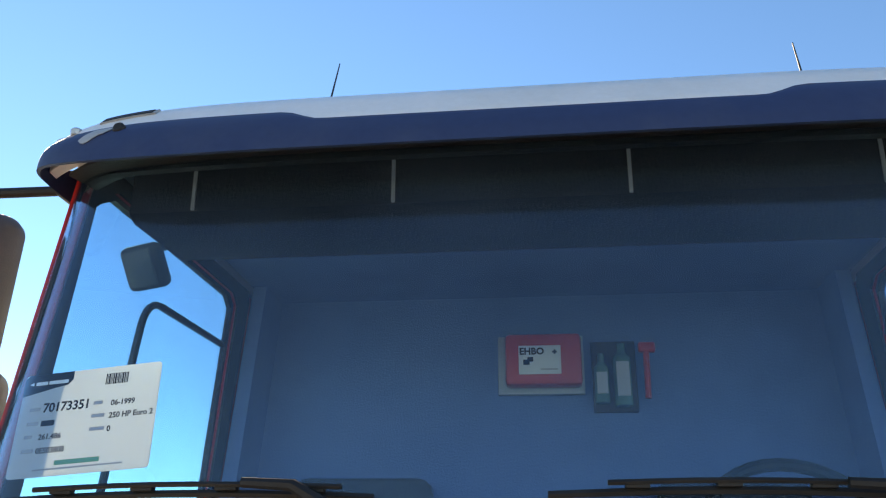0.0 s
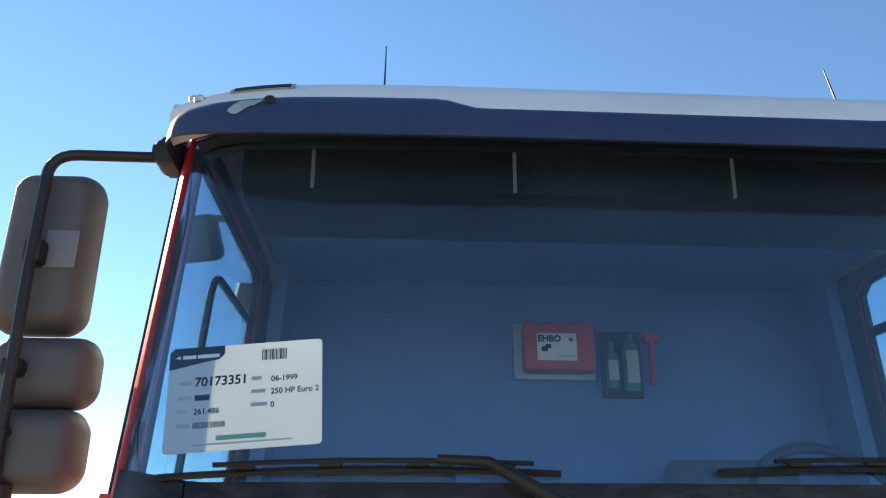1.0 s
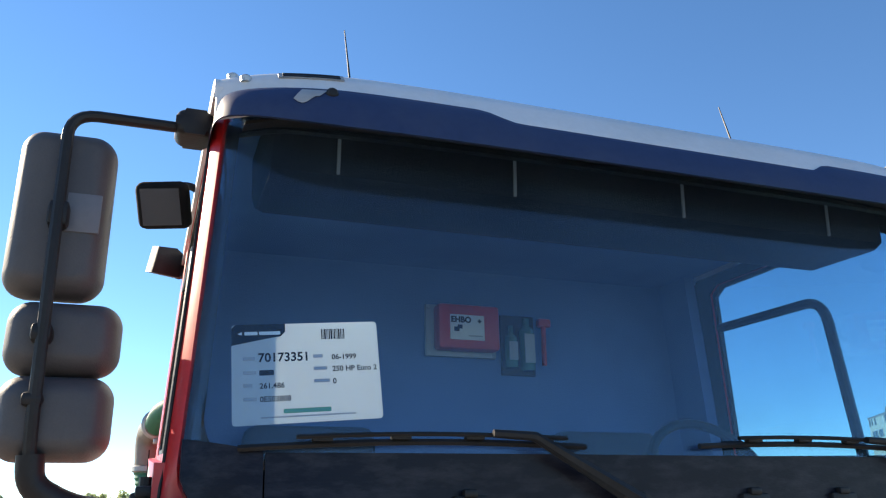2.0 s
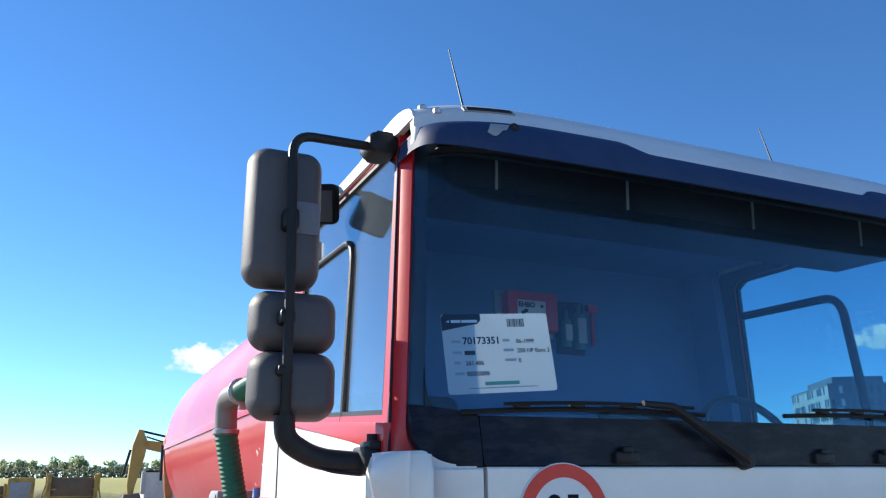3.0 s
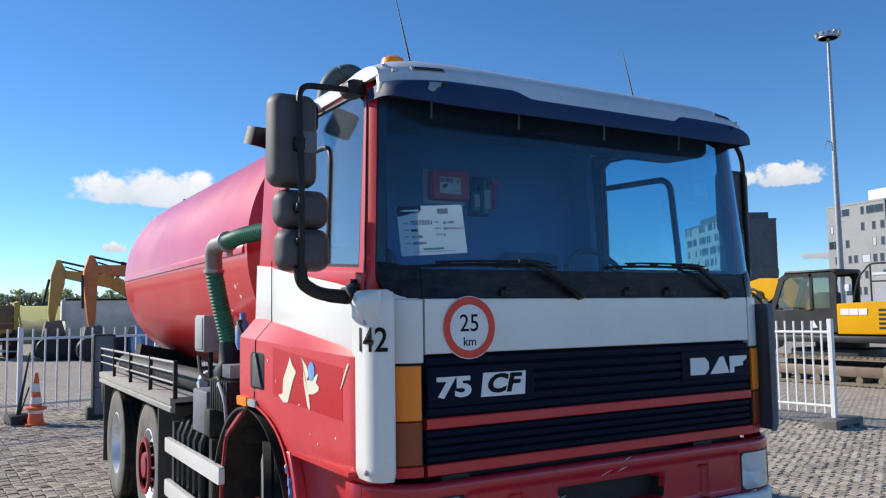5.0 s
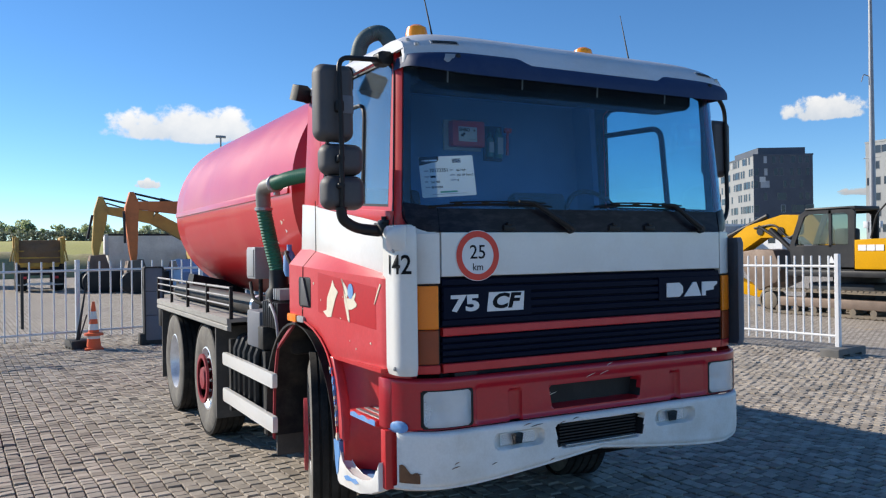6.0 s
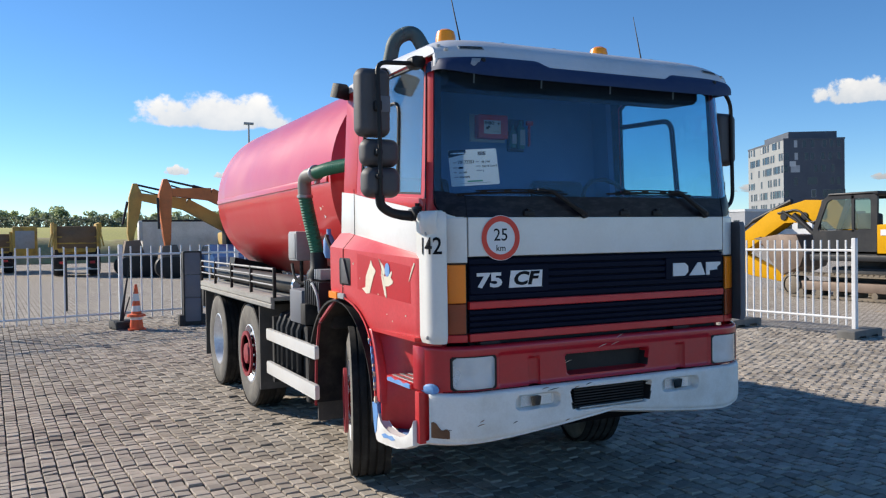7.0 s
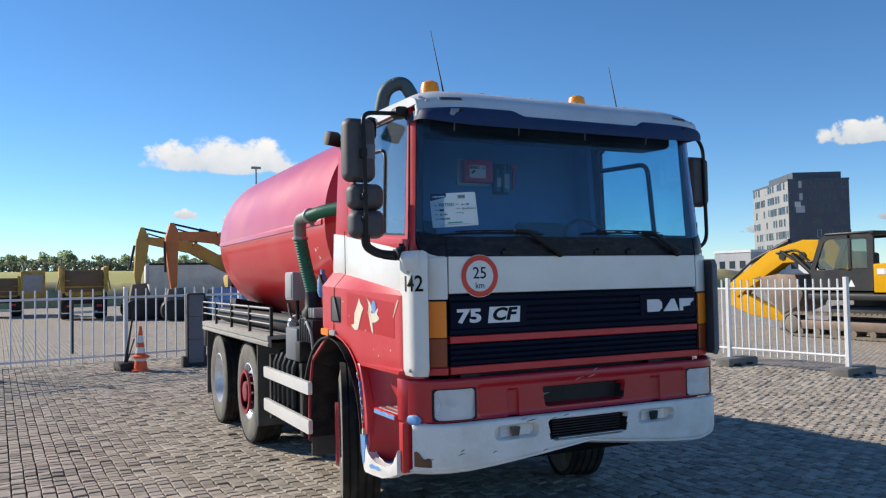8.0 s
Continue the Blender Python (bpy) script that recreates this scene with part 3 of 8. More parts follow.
def cab_front():
    bm = B()
    plate(bm, -0.962, 0.962, 1.612, 1.834, 0.0, 0.05)
    part("front_panel", move(bm, wrapped), WHITE, truck, "white painted front panel")
    # round warning sign on the front panel
    disc = lambda r, n=48: [(-0.757 + r * math.cos(2 * pi * i / n), 1.715 + r * math.sin(2 * pi * i / n)) for i in range(n)]
    bm = B()
    prism(bm, disc(0.129), "y", -0.0045, 0.001)
    sign = part("speed_sign", bm, DECAL_WHITE, truck, "round white sign sticker with a red ring, reads 25 km")
    bm = B()
    ring(bm, disc(0.126), disc(0.094), "y", -0.0062, -0.0042)
    part("red_ring", bm, DECAL_RED, sign)
    words("speed_number", "25", 0.100, pose(-0.757, -0.0048, 1.730) @ FRONT, DECAL_DARK, sign, bold=0.0004, xscale=0.98)
    words("speed_unit", "km", 0.052, pose(-0.757, -0.0048, 1.656) @ FRONT, DECAL_DARK, sign, bold=0.0003)
    # grille: frame, louvres, red bands
    bm = B()
    plate(bm, -0.962, 0.962, 1.128, 1.604, 0.03, 0.06)
    g = part("grille", move(bm, wrapped), GRILLE, truck, "dark blue plastic grille with louvres and two red bands")
    for z0, z1, nl in ((1.362, 1.604, 6), (1.180, 1.313, 4)):
        h = (z1 - z0) / nl
        for i in range(nl):
            bm = B()
            a = z0 + i * h
            plate(bm, -0.960, 0.960, a + 0.003, a + h * 0.86, 0.004, 0.034)
            part("louvre", move(bm, wrapped), GRILLE, g)
    for z0, z1 in ((1.315, 1.358), (1.132, 1.178)):
        bm = B()
        plate(bm, -0.962, 0.962, z0, z1, -0.006, 0.034)
        part("red_band", move(bm, wrapped), RED, g, "faded red painted band")
    for x0, x1, z0, z1 in ((-0.955, -0.43, 1.398, 1.56), (0.47, 0.958, 1.43, 1.57)):
        bm = B()
        plate(bm, x0, x1, z0, z1, -0.001, 0.03)
        part("badge_plate", move(bm, wrapped), GRILLE, g)
    words("model_number", "75", 0.110, pose(-0.832, -0.0015, 1.472) @ FRONT, DECAL_WHITE, g, bold=0.0045, xscale=1.55)
    bm = B()
    prism(bm, [(-0.706, 1.428), (-0.482, 1.428), (-0.475, 1.526), (-0.692, 1.526)], "y", -0.0035, -0.0005)
    cf = part("badge_field", bm, DECAL_WHITE, g)
    words("model_letters", "CF", 0.104, pose(-0.590, -0.0042, 1.477) @ FRONT @ Matrix(((1, 0.28, 0, 0), (0, 1, 0, 0), (0, 0, 1, 0), (0, 0, 0, 1))), DECAL_DARK, cf, bold=0.004, xscale=1.35)
    # maker's badge as three plain shapes
    for shape in ([(0.525, 1.452), (0.625, 1.452), (0.652, 1.476), (0.652, 1.512), (0.625, 1.535), (0.525, 1.535)],
                  [(0.662, 1.452), (0.735, 1.535), (0.762, 1.535), (0.800, 1.452)],
                  [(0.808, 1.452), (0.838, 1.452), (0.838, 1.480), (0.905, 1.486), (0.905, 1.503), (0.935, 1.520), (0.935, 1.535), (0.808, 1.535)]):
        bm = B()
        prism(bm, shape, "y", -0.0065, 0.0)
        part("maker_badge", move(bm, wrapped), DECAL_WHITE, g, "plain pale badge shape")
    # corner panels with indicators
    for s in (-1, 1):
        def span(a, b):
            return (-b, -a) if s < 0 else (a, b)
        bm = B()
        top = 1.862 if s < 0 else 1.80
        def strip(u, v, o=0.0):
            z = 1.135 + (top - 1.135) * v
            l = (0.245 if z > 1.62 else 0.215) * u
            d = 0.05 * max(0.0, 0.035 - (z - 1.135)) / 0.035 + 0.05 * max(0.0, 0.035 - (top - z)) / 0.035
            x, y = strip_at(s, l, -0.012 * d / 0.05)
            return (x, y, z)
        sheet(bm, strip, 24, 40, (-s * 0.012, 0.016, 0))
        c = part("corner_panel", bm, WHITE if s < 0 else GREYPLAST, truck, "white corner deflector" if s < 0 else "dark grey corner deflector", angle=60)
        bm = B()
        plate(bm, *span(0.972, 1.125), 1.578, 1.832, 0.0, 0.035)
        part("corner_top", move(bm, wrapped), WHITE, c)
        bm = B()
        plate(bm, *span(0.974, 1.125), 1.137, 1.574, 0.008, 0.05)
        ind = part("indicator", move(bm, wrapped), BLACK, truck)
        bm = B()
        plate(bm, *span(0.984, 1.12), 1.352, 1.568, -0.004, 0.02)
        part("amber_lens", move(bm, wrapped), ORANGE, ind, "orange indicator lens")
        bm = B()
        plate(bm, *span(0.984, 1.12), 1.178, 1.348, -0.002, 0.02)
        part("lower_lens", move(bm, wrapped), AMBERDARK, ind, "brown lower lens")
        bm = B()
        plate(bm, *span(0.976, 1.12), 1.130, 1.174, 0.0, 0.05)
        part("indicator_foot", move(bm, wrapped), RED, ind)
        for z in (1.745, 1.17):
            bm = B()
            lathe(bm, [(-0.006, 0.0), (-0.006, 0.009), (0.0, 0.012)], (*strip_at(s, 0.12, 0.0), z), "y", 10)
            part("bolt", bm, STEEL, c)
    # fleet number
    n = words("fleet_number", "142", 0.132, pose(0, 0, 1.672) @ FRONT, DECAL_DARK, truck, "black fleet number", bold=0.0015, xscale=0.82)
    for v in n.data.vertices:
        v.co = Vector((*strip_at(-1, 0.105 - v.co.x, 0.004 - min(0.0, v.co.y)), v.co.z))
    # air deflector on the corner
    for s in (-1,):
        bm = B()
        sheet(bm, lambda u, v: (*strip_at(s, 0.05 + 0.15 * u, 0.001 + 0.026 * math.sin(pi * u) ** 0.8 * math.sin(pi * v ** 0.7)), 1.868 - 0.125 * v), 22, 16, (-s * 0.006, 0.01, 0))
        part("air_deflector", bm, WHITE, truck, "white moulded deflector", angle=70)


def bumper():
    def pocket(x, z, x0, x1, z0, z1, r, soft=0.010):
        """1 inside a rounded opening, 0 outside."""
        px, pz = abs(x - (x0 + x1) / 2) - (x1 - x0) / 2 + r, abs(z - (z0 + z1) / 2) - (z1 - z0) / 2 + r
        d = math.hypot(max(px, 0.0), max(pz, 0.0)) + min(max(px, pz), 0.0) - r
        k = min(1.0, max(0.0, 0.5 - d / soft))
        return k * k * (3 - 2 * k)

    def drawn_in(x, z, x0, x1, z0, z1, taper):
        """Shifts the places beside an opening inwards, more towards its foot."""
        c, h = (x0 + x1) / 2, (x1 - x0) / 2
        near = max(0.0, 1 - abs(abs(x - c) - h) / 0.08)
        return x - math.copysign(taper * near * min(1.0, max(0.0, (z1 - z) / (z1 - z0))), x - c)

    def rounded(d, r):
        return r - math.sqrt(r * r - (r - d) ** 2) if d < r else 0.0

    def slot(x, z):
        return pocket(x, z, -0.335, 0.295, 0.900, 1.014, 0.020, 0.014)

    def upper(u, v):
        x, z = -1.19 + 2.402 * u, 0.858 + 0.254 * v
        y = -0.036 + rounded(1.112 - z, 0.022) + rounded(z - 0.858, 0.010)
        y += 0.010 * pocket(x, z, -0.80, 0.80, 0.872, 1.058, 0.02, 0.02) + 0.075 * slot(x, z)
        for c in (-0.555, 0.555):
            y += 0.026 * pocket(x, z, c - 0.036, c + 0.036, 0.80, 1.022, 0.016)
        for c in (-0.9485, 0.9485):
            y += 0.10 * pocket(x, z, c - 0.131, c + 0.131, 0.869, 1.053, 0.02, 0.006)
        return (drawn_in(x, z, -0.335, 0.295, 0.90, 1.014, 0.02), y, z)
    bm = B()
    sheet(bm, upper, 320, 36, (0, 0.012, 0))
    # the slot's deep faces are coloured black for the darkness of an open hole
    for f in bm.faces:
        c = f.calc_center_median()
        f.material_index = 1 if slot(c.x, c.z) > 0.97 else 0
    bu = part("bumper", move(bm, wrapped), [BUMPRED, BLACK], truck, "scraped glossy red upper bumper with a dark slot", angle=60)
    for x0, x1, s in ((-1.083, -0.814, -1), (0.814, 1.083, 1)):
        bm = B()
        o, i = rrect(x0, x1, 0.866, 1.056, 0.02), rrect(x0 + 0.010, x1 - 0.010, 0.876, 1.046, 0.02)
        ring(bm, o, i, "y", -0.038, 0.03)
        lamp = part("headlight", move(bm, wrapped), BLACK, truck, "rectangular headlight with a hazy clear lens")
        bm = B()
        sheet(bm, lambda u, v: (x0 + 0.008 + (x1 - x0 - 0.016) * u, 0.045 - 0.07 * (abs(2 * u - 1) ** 2 * 0.6 + abs(2 * v - 1) ** 2 * 0.4), 0.874 + 0.174 * v), 14, 10)
        part("reflector", move(bm, wrapped), HEADCHROME, lamp)
        bm = B()
        lathe(bm, [(-0.015, 0.0), (-0.012, 0.018), (0.03, 0.02)], ((x0 + x1) / 2, 0.0, 0.96), "y", 14)
        part("bulb_cap", move(bm, wrapped), STEEL, lamp)
        bm = B()
        sheet(bm, lambda u, v: (x0 + 0.006 + (x1 - x0 - 0.012) * u, -0.043 + 0.010 * abs(2 * u - 1) ** 4, 0.872 + 0.178 * v), 16, 6, (0, 0.004, 0))
        o = part("lens", move(bm, wrapped), HAZY, lamp)
        o.visible_shadow = False
    for s in (-1, 1):
        bm = B()
        prism(bm, [(s * 1.186, 0.128), (s * 1.206, 0.15), (s * 1.214, 0.18), (s * 1.214, 0.225), (s * 1.17, 0.225), (s * 1.17, 0.128)], "z", 0.862, 1.11, 0.004)
        part("bumper_corner", bm, BUMPRED, bu)
    # lower white part
    def low_edge(x):
        return 0.572 + 0.083 * max(0.0, 1 - abs(x) / 0.85) ** 1.3 + 0.05 * min(1.0, max(0.0, x - 0.92) / 0.28)

    def mouth(x, z):
        return pocket(x, z, -0.315, 0.295, 0.688, 0.810, 0.020, 0.014)

    def lower(u, v):
        x = -1.175 + 2.387 * u
        lo = low_edge(x)
        z = lo + (0.852 - lo) * v
        y = -0.052 + rounded(0.852 - z, 0.024) + rounded(z - lo, 0.034) + 0.004 * noise.noise((x * 2.3, z * 4.0, 3.3))
        y += 0.085 * mouth(x, z)
        for c in (-0.545, 0.535):
            y += 0.050 * pocket(x, z, c - 0.15, c + 0.15, 0.728, 0.806, 0.034)
        return (drawn_in(x, z, -0.315, 0.295, 0.688, 0.81, 0.035), y, z)
    bm = B()
    sheet(bm, lower, 320, 40, (0, 0.010, 0))
    for f in bm.faces:
        c = f.calc_center_median()
        f.material_index = 1 if mouth(c.x, c.z) > 0.93 else 0
    low = part("lower_bumper", move(bm, wrapped), [BUMPWHITE, BLACK], truck, "dented white lower bumper", angle=60)
    # turned-in lower edge
    bm = B()
    sheet(bm, lambda u, v: (-1.18 + 2.36 * u, -0.045 + 0.06 * v, low_edge(-1.18 + 2.36 * u) - 0.02 * v), 80, 2, (0, 0.0, 0.012))
    part("lower_lip", move(bm, wrapped), BUMPWHITE, low)
    # side wing with the lower step, worn to the bare blue
    bm = B()
    prism(bm, [(0.17, 0.545), (0.17, 0.69), (0.19, 0.64), (0.22, 0.60), (0.27, 0.572), (0.36, 0.556), (0.50, 0.55), (0.60, 0.56), (0.655, 0.585), (0.685, 0.625), (0.70, 0.685), (0.765, 0.685), (0.752, 0.56), (0.742, 0.49), (0.728, 0.462), (0.70, 0.452), (0.55, 0.464), (0.40, 0.478), (0.27, 0.505)], "x", -1.248, -1.19, 0.008)
    w = part("bumper_wing", bm, BUMPWHITE, low, "chipped white lower wing with the entry step")
    bm = B()
    prism(bm, [(0.695, 0.69), (0.775, 0.69), (0.755, 0.56), (0.735, 0.50), (0.715, 0.52), (0.70, 0.60), (0.685, 0.62)], "x", -1.2515, -1.205)
    part("worn_patch", bm, CHIPBLUE, w)
    bm = B()
    prism(bm, [(0.42, 0.525), (0.47, 0.508), (0.53, 0.512), (0.60, 0.50), (0.63, 0.515), (0.58, 0.532), (0.52, 0.528), (0.47, 0.538)], "x", -1.2505, -1.205)
    part("worn_patch", bm, CHIPBLUE, w)
    bm = B()
    sheet(bm, lambda u, v: (-1.20 + 0.12 * u, 0.36 + 0.30 * v + 0.015 * math.sin(u * 8), 0.532), 4, 4, (0, 0, -0.003))
    part("worn_patch", bm, CHIPBLUE, w)
    part("wing_floor", box(B(), -1.20, -1.04, 0.30, 0.72, 0.505, 0.53, 0.006), BUMPWHITE, w)
    bm = B()
    prism(bm, [(0.135, 0.56), (0.135, 0.852), (0.19, 0.852), (0.19, 0.56)], "x", -1.222, -1.14, 0.004)
    part("wing_post", bm, RED, low)
    bm = B()
    for i in range(7):
        z = 0.695 + i * 0.0165
        box(bm, -0.275, 0.255, -0.025, 0.01, z, z + 0.008)
    part("lower_grille", bm, BLACK, low, "black slatted lower grille")
    part("grille_lip", box(B(), -0.25, 0.23, -0.052, -0.02, 0.690, 0.700, 0.003), STEEL, low)
    for x0, x1 in ((-0.645, -0.435), (0.435, 0.625)):
        bm = B()
        sheet(bm, lambda u, v: (x0 + (x1 - x0) * u, -0.020 + 0.014 * (1 - abs(2 * u - 1) ** 3), 0.738 + 0.058 * v), 8, 4, (0, 0.004, 0))
        f = part("fog_lamp", bm, HEADCHROME, low, "small fog lamp with a cracked clear lens")
        bm = B()
        prism(bm, [(x0 + 0.075, 0.738), (x0 + 0.125, 0.738), (x0 + 0.135, 0.79), (x0 + 0.11, 0.796), (x0 + 0.065, 0.792)], "y", -0.034, -0.018, 0.005)
        part("lamp_middle", bm, BLACK, f)
        bm = B()
        sheet(bm, lambda u, v: (x0 + (x1 - x0) * u, -0.038 + 0.012 * abs(2 * u - 1) ** 3, 0.738 + 0.058 * v), 10, 4, (0, 0.003, 0))
        o = part("fog_lens", bm, CLEAR, f)
        o.visible_shadow = False
    # rusty corner, scrapes, plug
    bm = B()
    sheet(bm, lambda u, v: (-1.172 + 0.075 * u, -0.0560, 0.603 + (0.085 - 0.05 * u + 0.012 * math.sin(u * 9)) * v), 8, 3, (0, 0.004, 0))
    part("rust_patch", move(bm, wrapped), RUST, low, "rusty bare patch")
    rng = random.Random(8)
    for i in range(9):
        x, z = rng.uniform(-1.15, -0.2), rng.uniform(0.625, 0.69)
        if -0.69 < x < -0.40 or x > -0.3:
            z = rng.uniform(0.815, 0.84)
        l = rng.uniform(0.02, 0.08)
        bm = B()
        sheet(bm, lambda u, v: (x + l * u, -0.0560, z + 0.01 * u + (0.004 * math.sin(u * pi)) * v), 5, 1, (0, 0.003, 0))
        part("scrape", move(bm, wrapped), CHASSIS if i % 2 else RUST, low)
    for i in range(7):
        x, z = (-0.02, 1.07) if i < 3 else (-0.43, 0.95)
        x, z, l = x + rng.uniform(-0.12, 0.16), z + rng.uniform(-0.03, 0.03), rng.uniform(0.01, 0.07)
        yy = -0.0365 if i < 3 else -0.0255
        bm = B()
        sheet(bm, lambda u, v: (x + l * u, yy, z + 0.02 * u + (0.003 * math.sin(u * pi)) * v), 5, 1, (0, 0.003, 0))
        part("scrape", bm, CREAM, bu)
    bm = B()
    lathe(bm, [(-0.055, 0.0), (-0.05, 0.025), (-0.02, 0.034), (0.02, 0.03)], (-1.165, -0.005, 0.873), "y", 14)
    part("plug", move(bm, wrapped), CHIPBLUE, bu, "pale blue plastic plug")
    for x in (-0.9, 0.52):
        part("hinge", box(B(), x, x + 0.13, -0.006, 0.05, 1.110, 1.131, 0.003), BLACK, bu)


def rim(x):
    """Height of the glass border's rounded lower corner."""
    d = min(0.995, max(0.0, (abs(x) - 1.02) / 0.10))
    return 1.836 + 0.10 * (1 - math.sqrt(1 - d * d))


def windscreen():
    bm = B()
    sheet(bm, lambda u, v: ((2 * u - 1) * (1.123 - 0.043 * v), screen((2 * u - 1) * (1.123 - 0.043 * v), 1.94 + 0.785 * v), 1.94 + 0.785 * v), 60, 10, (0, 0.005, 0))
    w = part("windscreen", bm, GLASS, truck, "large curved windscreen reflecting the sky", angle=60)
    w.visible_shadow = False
    # black printed border and rubber seal
    for name, f in (("border_left", lambda u, v: (-(1.126 - 0.043 * v) + 0.040 * u, 0, 1.925 + 0.79 * v)), ("border_right", lambda u, v: ((1.126 - 0.043 * v) - 0.040 * u, 0, 1.925 + 0.79 * v))):
        bm = B()
        sheet(bm, lambda u, v: (f(u, v)[0], screen(f(u, v)[0], f(u, v)[2]) + 0.010, f(u, v)[2]), 6, 14, (0, 0.008, 0))
        part("border", bm, BLACK, w)
    bm = B()
    sheet(bm, lambda u, v: ((2 * u - 1) * 1.06, screen((2 * u - 1) * 1.06, 2.68) + 0.008 + 0.02 * v, 2.675 + 0.065 * v), 60, 3, (0, 0.02, 0))
    part("border_top", bm, BLACK, w)
    for s in (-1, 1):
        bm = B()
        sheet(bm, lambda u, v: (s * (1.085 - 0.15 * u * (1 - v)), screen(1.085 - 0.15 * u * (1 - v), 1.95) + 0.008, 1.935 + 0.14 * v * (1 - u) ** 2), 8, 6, (0, 0.006, 0))
        part("border_corner", bm, BLACK, w)
    # cowl under the screen
    bm = B()
    sheet(bm, lambda u, v: ((2 * u - 1) * 0.968, (wrapped((2 * u - 1) * 0.968, 0.002, 0)[1]) * (1 - v) + (screen((2 * u - 1) * 0.968, 1.955) - 0.004) * v, 1.838 + 0.117 * v - 0.012 * math.sin(pi * v)), 40, 6, (0, 0.03, -0.004))
    c = part("cowl", bm, COWL, truck, "scuffed black cowl panel under the windscreen")
    for s in (-1, 1):
        def corner(u, v):
            x = 0.972 + 0.145 * u
            z = rim(x) + (1.957 + 0.03 * u - rim(x)) * v
            return (s * x, (wrapped(x, 0.001, 0)[1] + 0.02 * u) * (1 - v) + (screen(x, z) - 0.004) * v, z)
        def cap(u, v):
            x = 0.985 + 0.173 * u
            top = min(rim(x) + 0.004, 1.874)
            return (s * x, wrapped(x, 0.006, 0)[1] + 0.012 * u, 1.79 + (top - 1.79) * v)
        bm = B()
        sheet(bm, cap, 24, 6, (0, 0.03, 0))
        part("corner_cap", bm, WHITE, c)
        bm = B()
        sheet(bm, corner, 14, 6, (0, 0.03, 0))
        part("cowl_corner", bm, COWL, c)
    for x in (-0.60, 0.10, 0.36):
        bm = B()
        box(bm, x, x + 0.075, -0.012, 0.02, 1.842, 1.872, 0.005)
        box(bm, x + 0.02, x + 0.05, -0.018, 0.0, 1.868, 1.884, 0.004)
        part("latch", bm, BLACK, c)
    # wipers: blade, arm, pivot
    for px, tip, mid in ((-0.17, (-1.02, 1.962), (-0.52, 1.992)), (0.80, (0.0, 1.975), (0.47, 1.992))):
        bm = B()
        tube(bm, [(px, -0.01, 1.852), (px - 0.03, -0.035, 1.862), (mid[0] + 0.09, screen(mid[0], mid[1]) - 0.05, mid[1] - 0.005), (mid[0], screen(mid[0], mid[1]) - 0.045, mid[1])], 0.012, 8, radii=[0.022, 0.02, 0.011, 0.009])
        wp = part("wiper", bm, BLACK, truck, "black wiper lying on the lower windscreen")
        bm = B()
        a, b = Vector((tip[0], 0, tip[1])), Vector((mid[0] + (mid[0] - tip[0]) * 0.45, 0, mid[1] - 0.022))
        pts = [a.lerp(b, i / 14) for i in range(15)]
        tube(bm, [(p.x, screen(p.x, p.z) - 0.014, p.z + 0.010 * math.sin(pi * i / 14)) for i, p in enumerate(pts)], 0.007, 6)
        part("blade", bm, BLACK, wp)
        bm = B()
        for i in (3, 6, 9, 12):
            p = pts[i]
            box(bm, p.x - 0.02, p.x + 0.02, screen(p.x, p.z) - 0.032, screen(p.x, p.z) - 0.014, p.z + 0.004 + 0.010 * math.sin(pi * i / 14), p.z + 0.016 + 0.010 * math.sin(pi * i / 14), 0.002)
        tube(bm, [(pts[i].x, screen(pts[i].x, pts[i].z) - 0.033, pts[i].z + 0.014 + 0.010 * math.sin(pi * i / 14)) for i in range(2, 14)], 0.005, 6)
        part("blade_frame", bm, BLACK, wp)
        bm = B()
        lathe(bm, [(-0.03, 0.0), (-0.028, 0.022), (0.0, 0.028), (0.02, 0.028)], (px, 0.0, 1.852), "y", 14)
        part("pivot_cap", bm, BLACK, wp)


def visor_top(x):
    a = min(1, max(0, (abs(x) - 0.43) / 0.09))
    a = a * a * (3 - 2 * a)
    b = min(1, max(0, (abs(x) - 0.82) / 0.26))
    return 2.699 + 0.037 * a - 0.012 * b * b * (3 - 2 * b)


